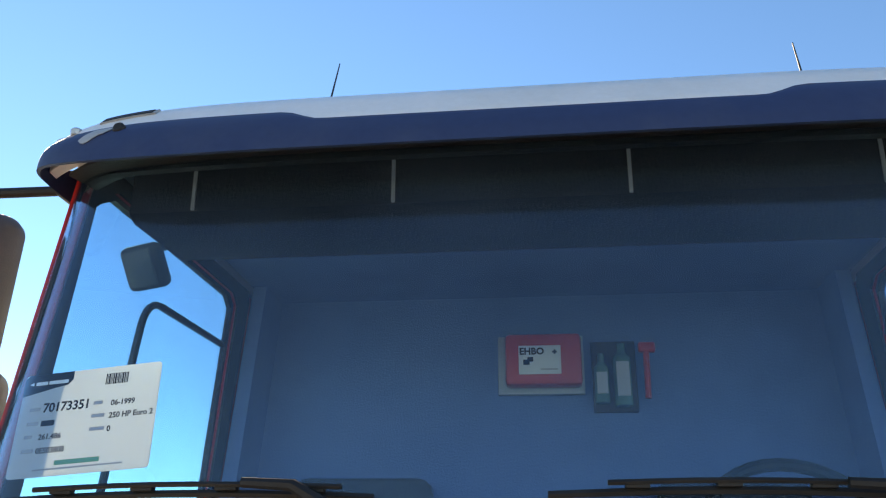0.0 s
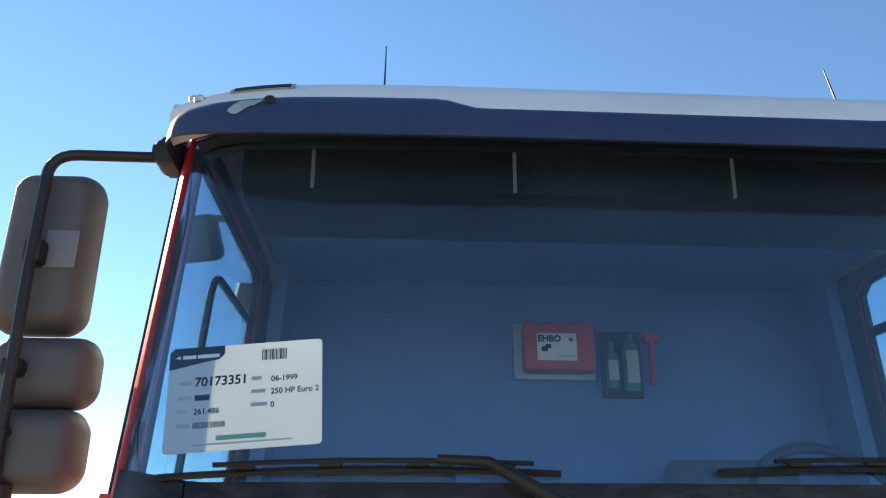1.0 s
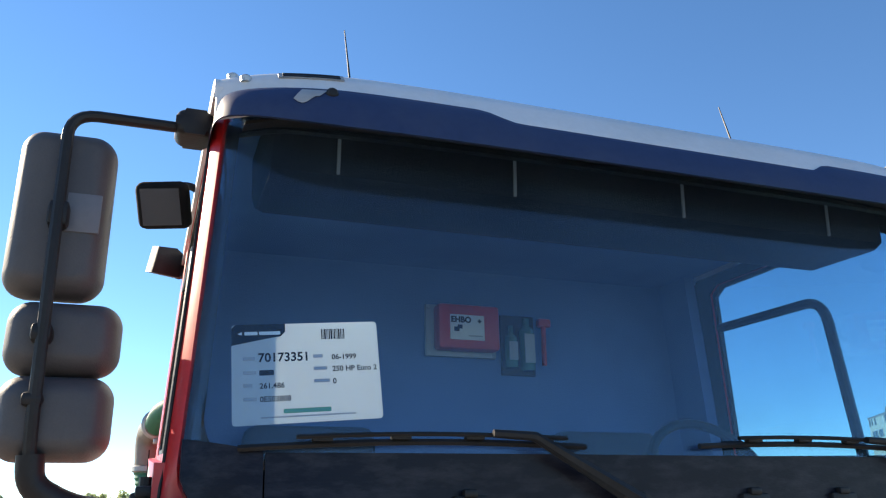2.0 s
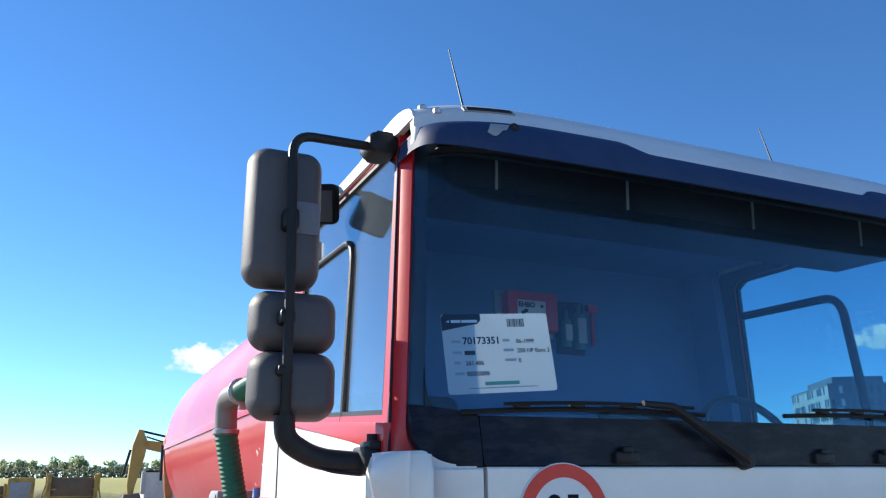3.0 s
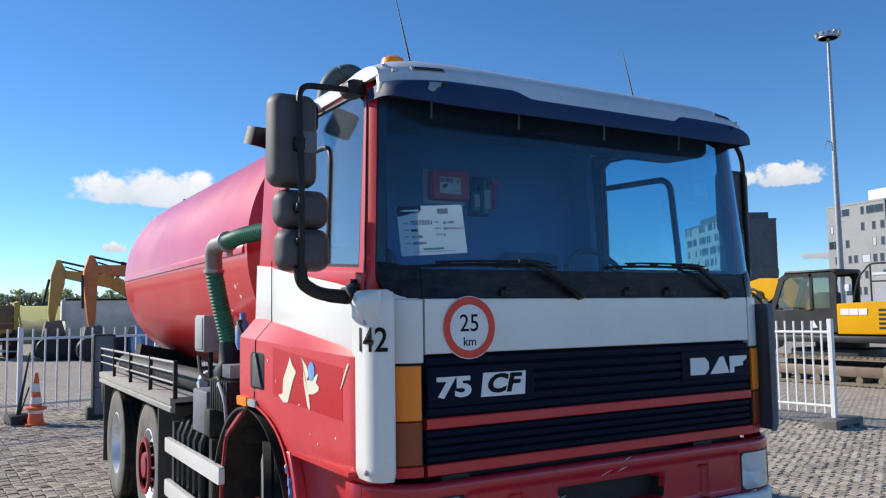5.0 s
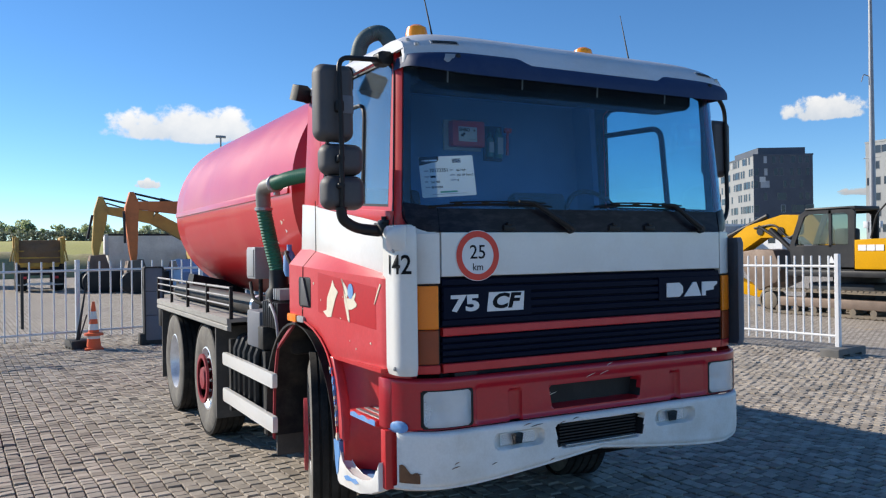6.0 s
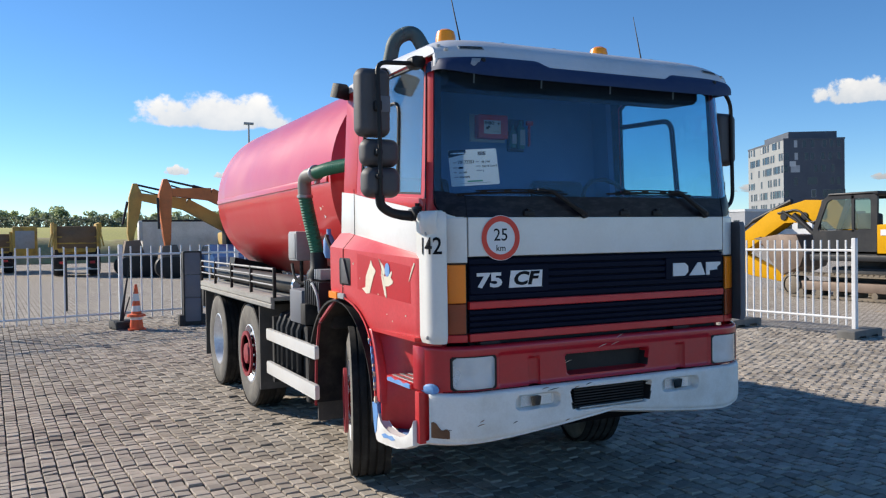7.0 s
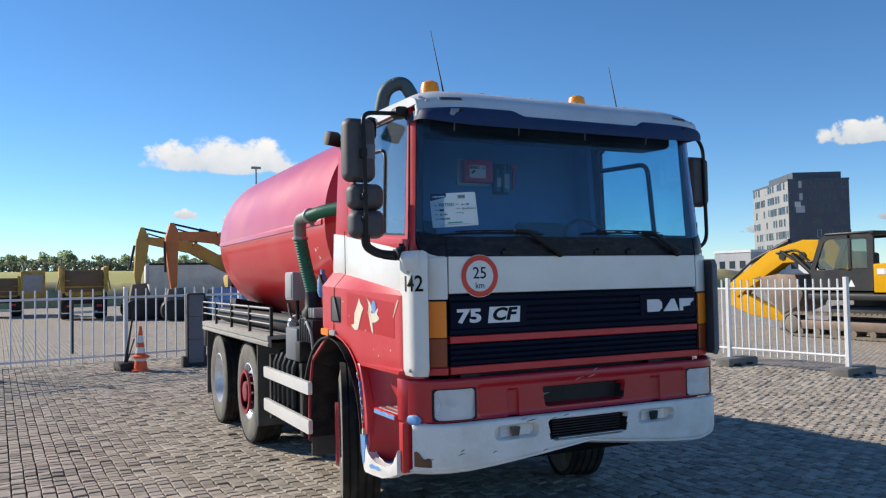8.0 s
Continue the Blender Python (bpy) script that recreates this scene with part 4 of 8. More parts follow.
def roof():
    prof = [(-0.034, 2.69), (-0.030, 2.715), (-0.008, 2.75), (0.012, 2.78), (0.04, 2.808), (0.10, 2.845), (0.17, 2.874), (0.27, 2.898), (0.60, 2.93), (1.0, 2.942), (1.42, 2.935), (1.57, 2.91)]
    def f(u, v):
        k = v * (len(prof) - 1)
        i = min(int(k), len(prof) - 2)
        t = k - i
        y, z = (prof[i][j] * (1 - t) + prof[i + 1][j] * t for j in (0, 1))
        x = 2 * u - 1
        x = math.copysign(1 - (1 - abs(x)) ** 1.6, x)
        w = 1.105
        return (x * w, y + 0.14 * abs(x) ** 6 * (1 - v), z - (0.45 + 0.4 * min(1.0, max(0.0, y - 0.05) / 0.5)) * max(0.0, z - 2.77) * abs(x) ** 12)
    def at(x, v):
        """A place on the roof skin, by its distance from the middle."""
        q = min(1.0, abs(x) / 1.105)
        return f((1 + math.copysign(1 - (1 - q) ** 0.625, x)) / 2, v)
    bm = B()
    sheet(bm, f, 48, 32, (0, 0.03, 0.0))
    r = part("roof", bm, ROOFWHITE, truck, "white weathered cab roof", angle=60)
    for k in (-1, 1):
        bm = B()
        def skirt(u, v):
            p = at(k * 1.105, 0.12 + 0.88 * u)
            return (p[0] * 1.004, p[1], p[2] + 0.004 + (2.756 - p[2]) * v)
        sheet(bm, skirt, 24, 3, (-k * 0.02, 0, 0))
        part("roof_rail", bm, ROOFWHITE, r, angle=60)
    bm = B()
    sheet(bm, lambda u, v: ((2 * u - 1) * 1.04, -0.045 + 0.115 * v + 0.13 * abs(2 * u - 1) ** 6, 2.668 + 0.02 * v), 30, 2, (0, 0, 0.008))
    part("visor_lining", bm, BLACK, r)
    bm = B()
    def vis(u, v):
        w = 2 * u - 1
        if abs(w) <= 0.85:
            x = 1.055 * w / 0.85
            k = (1 - abs(x / 1.11) ** 5) ** 0.2
        else:
            a = 1.085 + (pi / 2 - 1.085) * (abs(w) - 0.85) / 0.15
            x, k = math.copysign(1.11 * math.sin(a) ** 0.4, w), max(0.0, math.cos(a)) ** 0.4
        lo = 2.615 + 0.05 * abs(x / 1.11) ** 8
        z = lo + (visor_top(x) - lo) * v
        front = -0.085 + 0.41 * (z - 2.615) + 0.35 * max(0.0, z - 2.70)
        return (x - math.copysign(0.012 * v, x) * abs(w) ** 9, 0.22 - (0.22 - front) * k - 0.008 * math.sin(pi * v), z)
    sheet(bm, vis, 90, 8, (0, 0.012, 0.002))
    v = part("sun_visor", bm, VISOR, truck, "faded dark blue sun visor with chipped paint", angle=60)
    for x in (-0.87, 0.87):
        bm = B()
        lathe(bm, [(-0.006, 0.0), (-0.006, 0.009), (0.0, 0.014), (0.01, 0.014)], (x, vis((x * 0.85 / 1.055 + 1) / 2, 0.8)[1] - 0.004, vis((x * 0.85 / 1.055 + 1) / 2, 0.8)[2]), "y", 12)
        part("bolt", bm, BLACK, v)
    bm = B()
    sheet(bm, lambda u, w: tuple(a + b for a, b in zip(vis((-0.955 + 0.055 * u + 0.02 * w) * 0.85 / 2.11 + 0.5, 0.55 + 0.35 * w - 0.12 * math.sin(u * 5) * (1 - w)), (0, -0.003, 0))), 6, 5, (0, 0.002, 0))
    part("chip", bm, GREYBOX, v, "bare grey chip in the paint")
    # marker lamps, vent plates, bolts
    for s in (-1, 1):
        def lamp_pt(a, w, o=0.004):
            p = at(s * (0.83 + 0.145 * a), 0.285 + 0.07 * w)
            return (p[0], p[1] - o, p[2] + o * 0.5)
        bm = B()
        sheet(bm, lamp_pt, 8, 3, (0, 0.012, -0.004))
        ml = part("marker_lamp", bm, GREYBOX, r, "small grey marker lamp in the roof edge")
        for w0 in (0.15, 0.58):
            bm = B()
            sheet(bm, lambda u, v: lamp_pt(0.06 + 0.88 * u, w0 + 0.27 * v, 0.006), 6, 2, (0, 0.006, -0.002))
            part("lamp_slot", bm, BLACK, ml)
    for x, v in ((-1.045, 0.285), (-1.07, 0.40), (1.045, 0.285)):
        bm = B()
        x, y, z = at(x, v)
        lathe(bm, [(-0.008, 0.012), (0.004, 0.014), (0.009, 0.009), (0.011, 0.0)], (x, y, z), "z", 10)
        part("eye_bolt", bm, STEEL, r)
    for x in (-0.55, -0.17, 0.20, 0.62):
        bm = B()
        lathe(bm, [(0.0, 0.018), (0.01, 0.014), (0.013, 0.0)], (x, 0.30, 2.899), "z", 10)
        part("bolt", bm, STEEL, r)
    # beacons
    for x, y in ((-0.703, 0.76), (0.54, 0.76)):
        bm = B()
        lathe(bm, [(-0.01, 0.0), (-0.01, 0.075), (0.028, 0.075), (0.032, 0.07)], (x, y, 2.935), "z", 24)
        be = part("beacon", bm, BLACK, truck, "orange flashing beacon on the roof")
        bm = B()
        lathe(bm, [(0.032, 0.068), (0.10, 0.066), (0.132, 0.057), (0.147, 0.032), (0.15, 0.0)], (x, y, 2.935), "z", 24)
        part("beacon_dome", bm, BEACON, be)
    # aerials
    for base, tip in (((-0.653, 0.628, 2.928), (-0.652, 0.838, 3.468)), ((0.739, 0.52, 2.915), (0.749, 0.625, 3.291))):
        bm = B()
        tube(bm, [base, Vector(base).lerp(Vector(tip), 0.5), tip], 0.003, 6, radii=[0.006, 0.004, 0.002])
        a = part("aerial", bm, BLACK, truck, "thin black whip aerial")
        bm = B()
        lathe(bm, [(0.0, 0.0), (0.0, 0.02), (0.02, 0.012), (0.05, 0.008), (0.05, 0.0)], base, "z", 10)
        part("aerial_foot", bm, BLACK, a)


def side(s):
    """One side of the cab: s is -1 or 1."""
    win = [(0.235, 1.97), (0.25, 2.695), (0.335, 2.748), (1.15, 2.760), (1.20, 2.73), (1.225, 2.06), (1.19, 2.035)]
    outer = [(0.165, 1.86), (0.228, 2.765), (0.25, 2.790), (1.27, 2.808), (1.295, 2.77), (1.295, 1.95), (1.295, 1.88)]
    bm = B()
    ring(bm, outer, win, "x", s * 1.20, s * 1.17)
    move(bm, lean)
    d = part("door", bm, RED, truck, "cab door with red window frame and white middle band")
    bm = B()
    ring(bm, outer, win, "x", s * 1.168, s * 1.160)
    move(bm, lean)
    part("door_frame_lining", bm, DASH, d)
    # rubber round the glass, glass, divider
    inner = [(y + (0.014 if y < 0.7 else -0.014), z + (0.014 if z < 2.3 else -0.014)) for y, z in win]
    bm = B()
    ring(bm, win, inner, "x", s * 1.197, s * 1.178)
    move(bm, lean)
    part("window_rubber", bm, BLACK, d)
    bm = B()
    prism(bm, inner, "x", s * 1.188, s * 1.184)
    move(bm, lean)
    o = part("window_glass", bm, SIDEGLASS, d, "clear side window glass")
    o.visible_shadow = False
    bm = B()
    line = bend([(s * 1.19, 1.23, 2.585), (s * 1.19, 0.63, 2.565), (s * 1.19, 0.60, 1.98)], 0.09)
    tube(bm, line, 0.011 if s < 0 else 0.019, 8)
    move(bm, lean)
    part("window_divider", bm, BLACK, d)
    # white band under the window, part of the door
    bm = B()
    prism(bm, [(0.165, 1.58), (0.165, 1.872), (0.45, 1.915), (0.75, 1.955), (1.0, 1.986), (1.272, 2.026), (1.272, 1.72), (1.0, 1.66)], "x", s * 1.163, s * 1.13, 0.003)
    part("door_band", bm, WHITE, d, "white painted door band")
    bm = B()
    prism(bm, [(0.165, 1.874), (0.165, 1.945), (1.0, 2.008), (1.26, 2.032), (1.26, 2.027), (1.0, 1.988), (0.75, 1.957), (0.45, 1.917)], "x", s * 1.165, s * 1.128, 0.003)
    part("belt_band", bm, RED, d)
    # rear quarter beside the door
    bm = B()
    prism(bm, [(1.279, 1.72), (1.279, 2.028), (1.56, 2.055), (1.56, 1.72)], "x", s * 1.2145, s * 1.17, 0.003)
    move(bm, lean)
    q = part("cab_quarter", bm, WHITE, truck, "white and red rear quarter of the cab")
    bm = B()
    prism(bm, [(1.30, 2.0), (1.30, 2.80), (1.56, 2.80), (1.56, 2.0)], "x", s * 1.201, s * 1.17, 0.003)
    move(bm, lean)
    part("quarter_upper", bm, RED, q)
    # shoulder and lower flank with the wheel arch
    bm = B()
    arch = [(0.87, 1.145), (0.92, 1.185), (0.993, 1.228), (1.12, 1.276), (1.27, 1.306), (1.42, 1.320), (1.565, 1.318)]
    def flank(u, v):
        y = 0.145 + 1.42 * u
        k = 0
        while k < len(arch) - 2 and arch[k + 1][0] < y:
            k += 1
        (ya, za), (yb, zb) = arch[k], arch[k + 1]
        low = 1.145 if y < 0.87 else za + (zb - za) * (y - ya) / (yb - ya)
        top, crease = foot_z(y), crease_z(y)
        z = low + (crease - low) * v / 0.75 if v < 0.75 else crease + (top - crease) * (v - 0.75) / 0.25
        front = max(0.0, 0.03 - (y - 0.145)) / 0.03
        return (s * (flank_x(y, z) - 0.012 * max(0.0, 1 - v / 0.15) ** 2 - 0.008 * front ** 2), y, z)
    sheet(bm, flank, 64, 40, (-s * 0.035, 0, 0))
    fl = part("flank", bm, FADEDRED, truck, "faded red lower flank above the front wheel, paint peeling", angle=25)
    # the arch's rolled edge down to the step
    edge = [(0.735, 0.70), (0.748, 0.82), (0.765, 0.93), (0.79, 1.02), (0.825, 1.09)] + arch
    bm = B()
    def lip(u, v):
        k = u * (len(edge) - 1)
        i = min(int(k), len(edge) - 2)
        y, z = (edge[i][j] * (1 - k + i) + edge[i + 1][j] * (k - i) for j in (0, 1))
        return (s * (1.252 - 0.09 * v * v), y - 0.004 + 0.02 * v, z + 0.004 - 0.022 * v)
    sheet(bm, lip, 36, 4, (0, -0.012, 0.012))
    part("arch_lip", bm, FADEDRED, fl, "chipped red wheel arch edge", angle=60)
    bm = B()
    prism(bm, [(0.87, 1.15), (0.80, 1.15), (0.735, 1.05), (0.69, 0.92), (0.668, 0.80), (0.655, 0.70), (0.735, 0.70), (0.748, 0.82), (0.765, 0.93), (0.79, 1.02), (0.825, 1.09)], "x", s * 1.243, s * 1.19, 0.012, 3)
    part("arch_front", bm, FADEDRED, fl)
    # step well
    bm = B()
    box(bm, min(s * 1.03, s * 1.06), max(s * 1.03, s * 1.06), 0.16, 0.62, 0.64, 1.17)
    box(bm, min(s * 1.06, s * 1.235), max(s * 1.06, s * 1.235), 0.15, 0.82, 1.137, 1.157)
    def hollow(u, v):
        z = 0.54 + 0.61 * v
        k = max(0.0, z - 0.70) / 0.45
        end = 0.66 + 0.14 * k ** 1.4
        a = u * pi / 2
        return (s * (1.055 + 0.178 * (1 - math.cos(a))), 0.42 + (end - 0.42) * math.sin(a), z)
    sheet(bm, hollow, 14, 12, (0, 0.012, 0))
    w = part("step_well", bm, RED, truck, "dark red step well with chipped paint", angle=50)
    bm = B()
    box(bm, min(s * 1.06, s * 1.225), max(s * 1.06, s * 1.225), 0.24, 0.60, 0.85, 0.885, 0.008)
    st = part("step", bm, RED, truck, "worn step with bare metal edge")
    for k in range(3):
        bm = B()
        box(bm, min(s * (1.075 + k * 0.05), s * (1.10 + k * 0.05)), max(s * (1.075 + k * 0.05), s * (1.10 + k * 0.05)), 0.26, 0.57, 0.885, 0.891, 0.002)
        part("tread_strip", bm, STEEL, st)
    bm = B()
    sheet(bm, lambda u, v: (s * 1.228, 0.25 + 0.33 * u, 0.855 + (0.024 + 0.006 * math.sin(u * 17)) * v), 12, 2, (-s * 0.004, 0, 0))
    part("worn_edge", bm, CHIPBLUE, st)
    # handle
    bm = B()
    prism(bm, rrect(1.15, 1.37, 1.405, 1.59, 0.02), "x", s * 1.2475, s * 1.235, 0.003)
    h = part("door_handle", bm, BLACK, d, "black recessed door handle")
    bm = B()
    prism(bm, [(1.155, 1.415), (1.255, 1.585), (1.29, 1.585), (1.305, 1.415)], "x", s * 1.262, s * 1.246, 0.006)
    part("handle_grip", bm, MIRROR_GREY, h)
    # door seam, front seam
    bm = B()
    tube(bm, [(s * 1.1645, 1.276, 2.06), (s * 1.1645, 1.276, 1.748), (s * 1.2475, 1.285, 1.652), (s * 1.2475, 1.31, 1.31)], 0.0025, 6)
    part("door_seam", bm, BLACK, d)
    bm = B()
    tube(bm, [(s * 1.150, 0.165, 1.87), (s * 1.103, 0.226, 2.72)], 0.0045, 6)
    part("front_seam", bm, BLACK, d)
    # windscreen pillar
    bm = B()
    def pillar(u, v):
        z = 1.870 + 0.862 * v
        drop = min(1.0, max(0.0, 1.936 - z) / 0.10)
        a = Vector((1.103 - 0.055 * (z - 2.3) - 0.095 * (1 - math.sqrt(1 - drop * drop)), 0.149 + 0.072 * (z - 2.3)))
        b = Vector((1.125 - 0.055 * (z - 2.3), 0.195 + 0.069 * (z - 2.3)))
        m = Vector((1.117 - 0.055 * (z - 2.3), 0.168 + 0.072 * (z - 2.3)))
        p = a * (1 - u) ** 2 + m * 2 * u * (1 - u) + b * u * u
        return (s * p.x, p.y, z)
    sheet(bm, pillar, 6, 28, (-s * 0.03, 0.02, 0))
    part("windscreen_pillar", bm, RED, truck, "red windscreen pillar", angle=60)
    # marker lamp behind the arch
    bm = B()
    prism(bm, rrect(1.40, 1.568, 1.303, 1.350, 0.008), "x", s * 1.262, s * 1.24, 0.004)
    ml = part("side_marker", bm, ORANGE, truck, "orange side marker lamp")
    bm = B()
    prism(bm, rrect(1.27, 1.395, 1.308, 1.345, 0.008), "x", s * 1.256, s * 1.24, 0.004)
    part("marker_base", bm, GREYBOX, ml)
    # mudguard behind the wheel, and flap
    bm = B()
    def guard(u, v):
        a = radians(-15 + 200 * u)
        return (s * (1.225 - 0.42 * v), 1.52 + 0.68 * math.cos(a), 0.60 + 0.675 * math.sin(a))
    sheet(bm, guard, 24, 2, (0, 0.012, 0.012))
    mg = part("mudguard", bm, CHASSIS, truck, "black plastic front mudguard with a long rubber flap")
    bm = B()
    prism(bm, [(0.74, 0.55), (0.76, 1.0), (1.0, 1.25), (1.85, 1.28), (2.18, 1.0), (2.18, 0.55)], "x", s * 0.80, s * 0.78)
    part("inner_liner", bm, CHASSIS, mg)
    bm = B()
    prism(bm, [(2.205, 0.27), (2.235, 0.27), (2.225, 0.95), (2.05, 1.18), (2.02, 1.16), (2.195, 0.94)], "x", s * 1.145, s * 0.83, 0.004)
    part("flap", bm, FLAPRUBBER, mg)
    bm = B()
    prism(bm, [(2.092, 0.42), (2.108, 0.42), (2.08, 0.82), (1.99, 1.085), (1.60, 1.296), (1.56, 1.300), (1.56, 1.284), (1.98, 1.07), (2.065, 0.81)], "x", s * 1.21, s * 1.192, 0.003)
    part("guard_edge", bm, HUBRED, mg)


def cab_inside():
    # wall, ceiling and door linings carry the painted sky blue
    c = part("cab_back_wall", box(B(), -1.06, 1.06, 1.456, 1.53, 1.0, 2.84), [SKYBLUE_LINING], truck, "rear wall of the cab, the sky's blue put into its grey")
    part("cab_back_skin", move(box(B(), -1.19, 1.19, 1.532, 1.558, 1.3, 2.80, 0.01), lean), RED, truck)
    part("cab_floor", box(B(), -0.76, 0.76, 0.08, 1.53, 1.02, 1.08), DASH, truck)
    part("cab_ceiling", box(B(), -1.04, 1.04, 0.30, 1.46, 2.82, 2.85), SKYBLUE_LINING, truck)
    part("front_bulkhead", box(B(), -0.94, 0.94, 0.062, 0.09, 1.02, 1.90), DASH, truck)
    bm = B()
    prism(bm, [(0.14, 1.60), (0.14, 1.93), (0.30, 1.945), (0.50, 1.90), (0.60, 1.70), (0.55, 1.45), (0.2, 1.45)], "x", -1.08, 1.08, 0.02)
    d = part("dashboard", bm, DASH, truck, "dark plastic dashboard")
    part("instrument_hood", box(B(), 0.36, 0.88, 0.36, 0.58, 1.90, 1.985, 0.03), DASH, d)
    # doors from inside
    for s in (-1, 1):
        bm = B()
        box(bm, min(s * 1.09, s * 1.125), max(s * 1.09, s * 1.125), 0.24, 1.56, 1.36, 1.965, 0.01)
        part("door_lining", bm, SKYBLUE_LINING, truck)
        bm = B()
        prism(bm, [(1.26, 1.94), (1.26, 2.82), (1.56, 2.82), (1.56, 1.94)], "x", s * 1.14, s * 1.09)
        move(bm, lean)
        part("quarter_lining", bm, SKYBLUE_LINING, truck)
    # overhead shelf with pale divider strips
    bm = B()
    prism(bm, [(0.26, 2.83), (0.205, 2.77), (0.215, 2.63), (0.25, 2.612), (0.50, 2.622), (0.55, 2.65), (0.60, 2.83)], "x", -0.97, 0.97, 0.03)
    sh = part("overhead_shelf", bm, SHELFDARK, truck, "dark overhead storage shelf")
    for x in (-0.80, -0.325, 0.205, 0.735):
        bm = B()
        prism(bm, [(0.204, 2.752), (0.200, 2.752), (0.209, 2.632), (0.214, 2.632)], "x", x - 0.004, x + 0.004)
        part("shelf_strip", bm, GREYBOX, sh)
    # steering wheel
    bm = B()
    m = Matrix.Translation((0.60, 0.72, 1.93)) @ pose(0, 0, 0, 62, 0, 0)
    seg, q = 36, 10
    rows = [[bm.verts.new(m @ Vector(((0.225 + 0.017 * math.cos(2 * pi * j / q)) * math.cos(2 * pi * i / seg), (0.225 + 0.017 * math.cos(2 * pi * j / q)) * math.sin(2 * pi * i / seg), 0.017 * math.sin(2 * pi * j / q)))) for j in range(q)] for i in range(seg)]
    for i in range(seg):
        for j in range(q):
            bm.faces.new((rows[i][j], rows[(i + 1) % seg][j], rows[(i + 1) % seg][(j + 1) % q], rows[i][(j + 1) % q]))
    sw = part("steering_wheel", bm, BLACK, truck, "black steering wheel")
    bm = B()
    box(bm, -0.21, 0.21, -0.03, 0.03, -0.02, 0.0, 0.01, m=m)
    box(bm, -0.07, 0.07, -0.09, 0.06, -0.03, 0.01, 0.02, m=m)
    tube(bm, [m @ Vector((0, 0, -0.02)), (0.60, 0.50, 1.72)], 0.035, 10)
    part("wheel_hub", bm, BLACK, sw)
    # seats
    for x in (-0.62, 0.60):
        bm = B()
        box(bm, x - 0.25, x + 0.25, 0.80, 1.30, 1.42, 1.58, 0.05, 3)
        st = part("cab_seat", bm, SEATCLOTH, truck, "dark cloth cab seat")
        bm = B()
        box(bm, x - 0.24, x + 0.24, -0.06, 0.06, 0.0, 0.62, 0.05, 3, m=pose(0, 1.28, 1.55, -12))
        part("seat_back", bm, SEATCLOTH, st)
        part("seat_base", box(B(), x - 0.2, x + 0.2, 0.85, 1.25, 1.08, 1.42, 0.02), DASH, st)
    # first aid box on the rear wall
    bm = B()
    box(bm, -0.157, 0.148, 1.432, 1.455, 2.449, 2.661, 0.004)
    for x in (-0.145, 0.136):
        for z in (2.462, 2.648):
            lathe(bm, [(-0.004, 0.0), (-0.004, 0.008), (0.0, 0.008)], (x, 1.432, z), "y", 8)
    k = part("first_aid_box", bm, CLEARGREY, truck, "red first aid box in a clear holder, lettered EHBO")
    part("red_case", box(B(), -0.128, 0.138, 1.36, 1.433, 2.468, 2.652, 0.015), KITRED, k)
    lab = part("case_label", box(B(), -0.081, 0.066, 1.355, 1.361, 2.504, 2.606, 0.002), PAPER, k)
    words("case_letters", "EHBO", 0.033, pose(-0.035, 1.3545, 2.584) @ FRONT, DECAL_DARK, lab, bold=0.0012)
    bm = B()
    for x0, x1, z0, z1 in ((0.036, 0.053, 2.579, 2.585), (0.0415, 0.0475, 2.574, 2.590), (-0.065, -0.043, 2.537, 2.555), (-0.05, -0.03, 2.548, 2.564)):
        box(bm, x0, x1, 1.3535, 1.355, z0, z1)
    part("label_marks", bm, DECAL_DARK, lab)
    part("label_line", box(B(), -0.005, 0.055, 1.3535, 1.355, 2.518, 2.523), PAPERGREY, lab)
    # holder with bottles, and the red emergency hammer
    hd = part("bottle_holder", box(B(), 0.175, 0.33, 1.44, 1.458, 2.385, 2.64, 0.006), DASH, truck, "dark holder with two small bottles")
    for x, z0, z1, r in ((0.205, 2.41, 2.585, 0.026), (0.277, 2.40, 2.62, 0.031)):
        bm = B()
        lathe(bm, [(z0, 0.0), (z0, r), (z1 - 0.05, r), (z1 - 0.03, r * 0.45), (z1, r * 0.45), (z1, 0.0)], (x, 1.41, 0), "z", 16)
        part("bottle", bm, BOTTLE, hd)
        bm = B()
        box(bm, x - r * 0.7, x + r * 0.7, 1.41 - r - 0.002, 1.41 - r + 0.004, z0 + 0.03, z1 - 0.07)
        part("bottle_label", bm, PAPERGREY, hd)
    bm = B()
    tube(bm, [(0.362, 1.425, 2.43), (0.366, 1.425, 2.60)], 0.011, 8)
    box(bm, 0.338, 0.398, 1.41, 1.44, 2.592, 2.628, 0.008)
    part("emergency_hammer", bm, KITRED, truck, "small red emergency hammer")
    # sale sheet behind the windscreen
    A, Bv, C = Vector((-1.029, 0.058, 2.007)), Vector((-0.734, 0.030, 2.027)), Vector((-1.042, 0.078, 2.209))
    ex = (Bv - A).normalized()
    ez = (C - A - ex * (C - A).dot(ex)).normalized()
    ey = ez.cross(ex)
    off = 0.012
    M = Matrix(((ex.x, ez.x, -ey.x, A.x), (ex.y, ez.y, -ey.y, A.y + off), (ex.z, ez.z, -ey.z, A.z), (0, 0, 0, 1)))
    bm = B()
    prism(bm, rrect(0.0, 0.300, 0.0, 0.207, 0.008), "z", -0.0015, 0.0, m=M)
    sheet_ = part("sale_sheet", bm, SHEETPAPER, truck, "printed white sale sheet with code, date and power in the windscreen")
    bm = B()
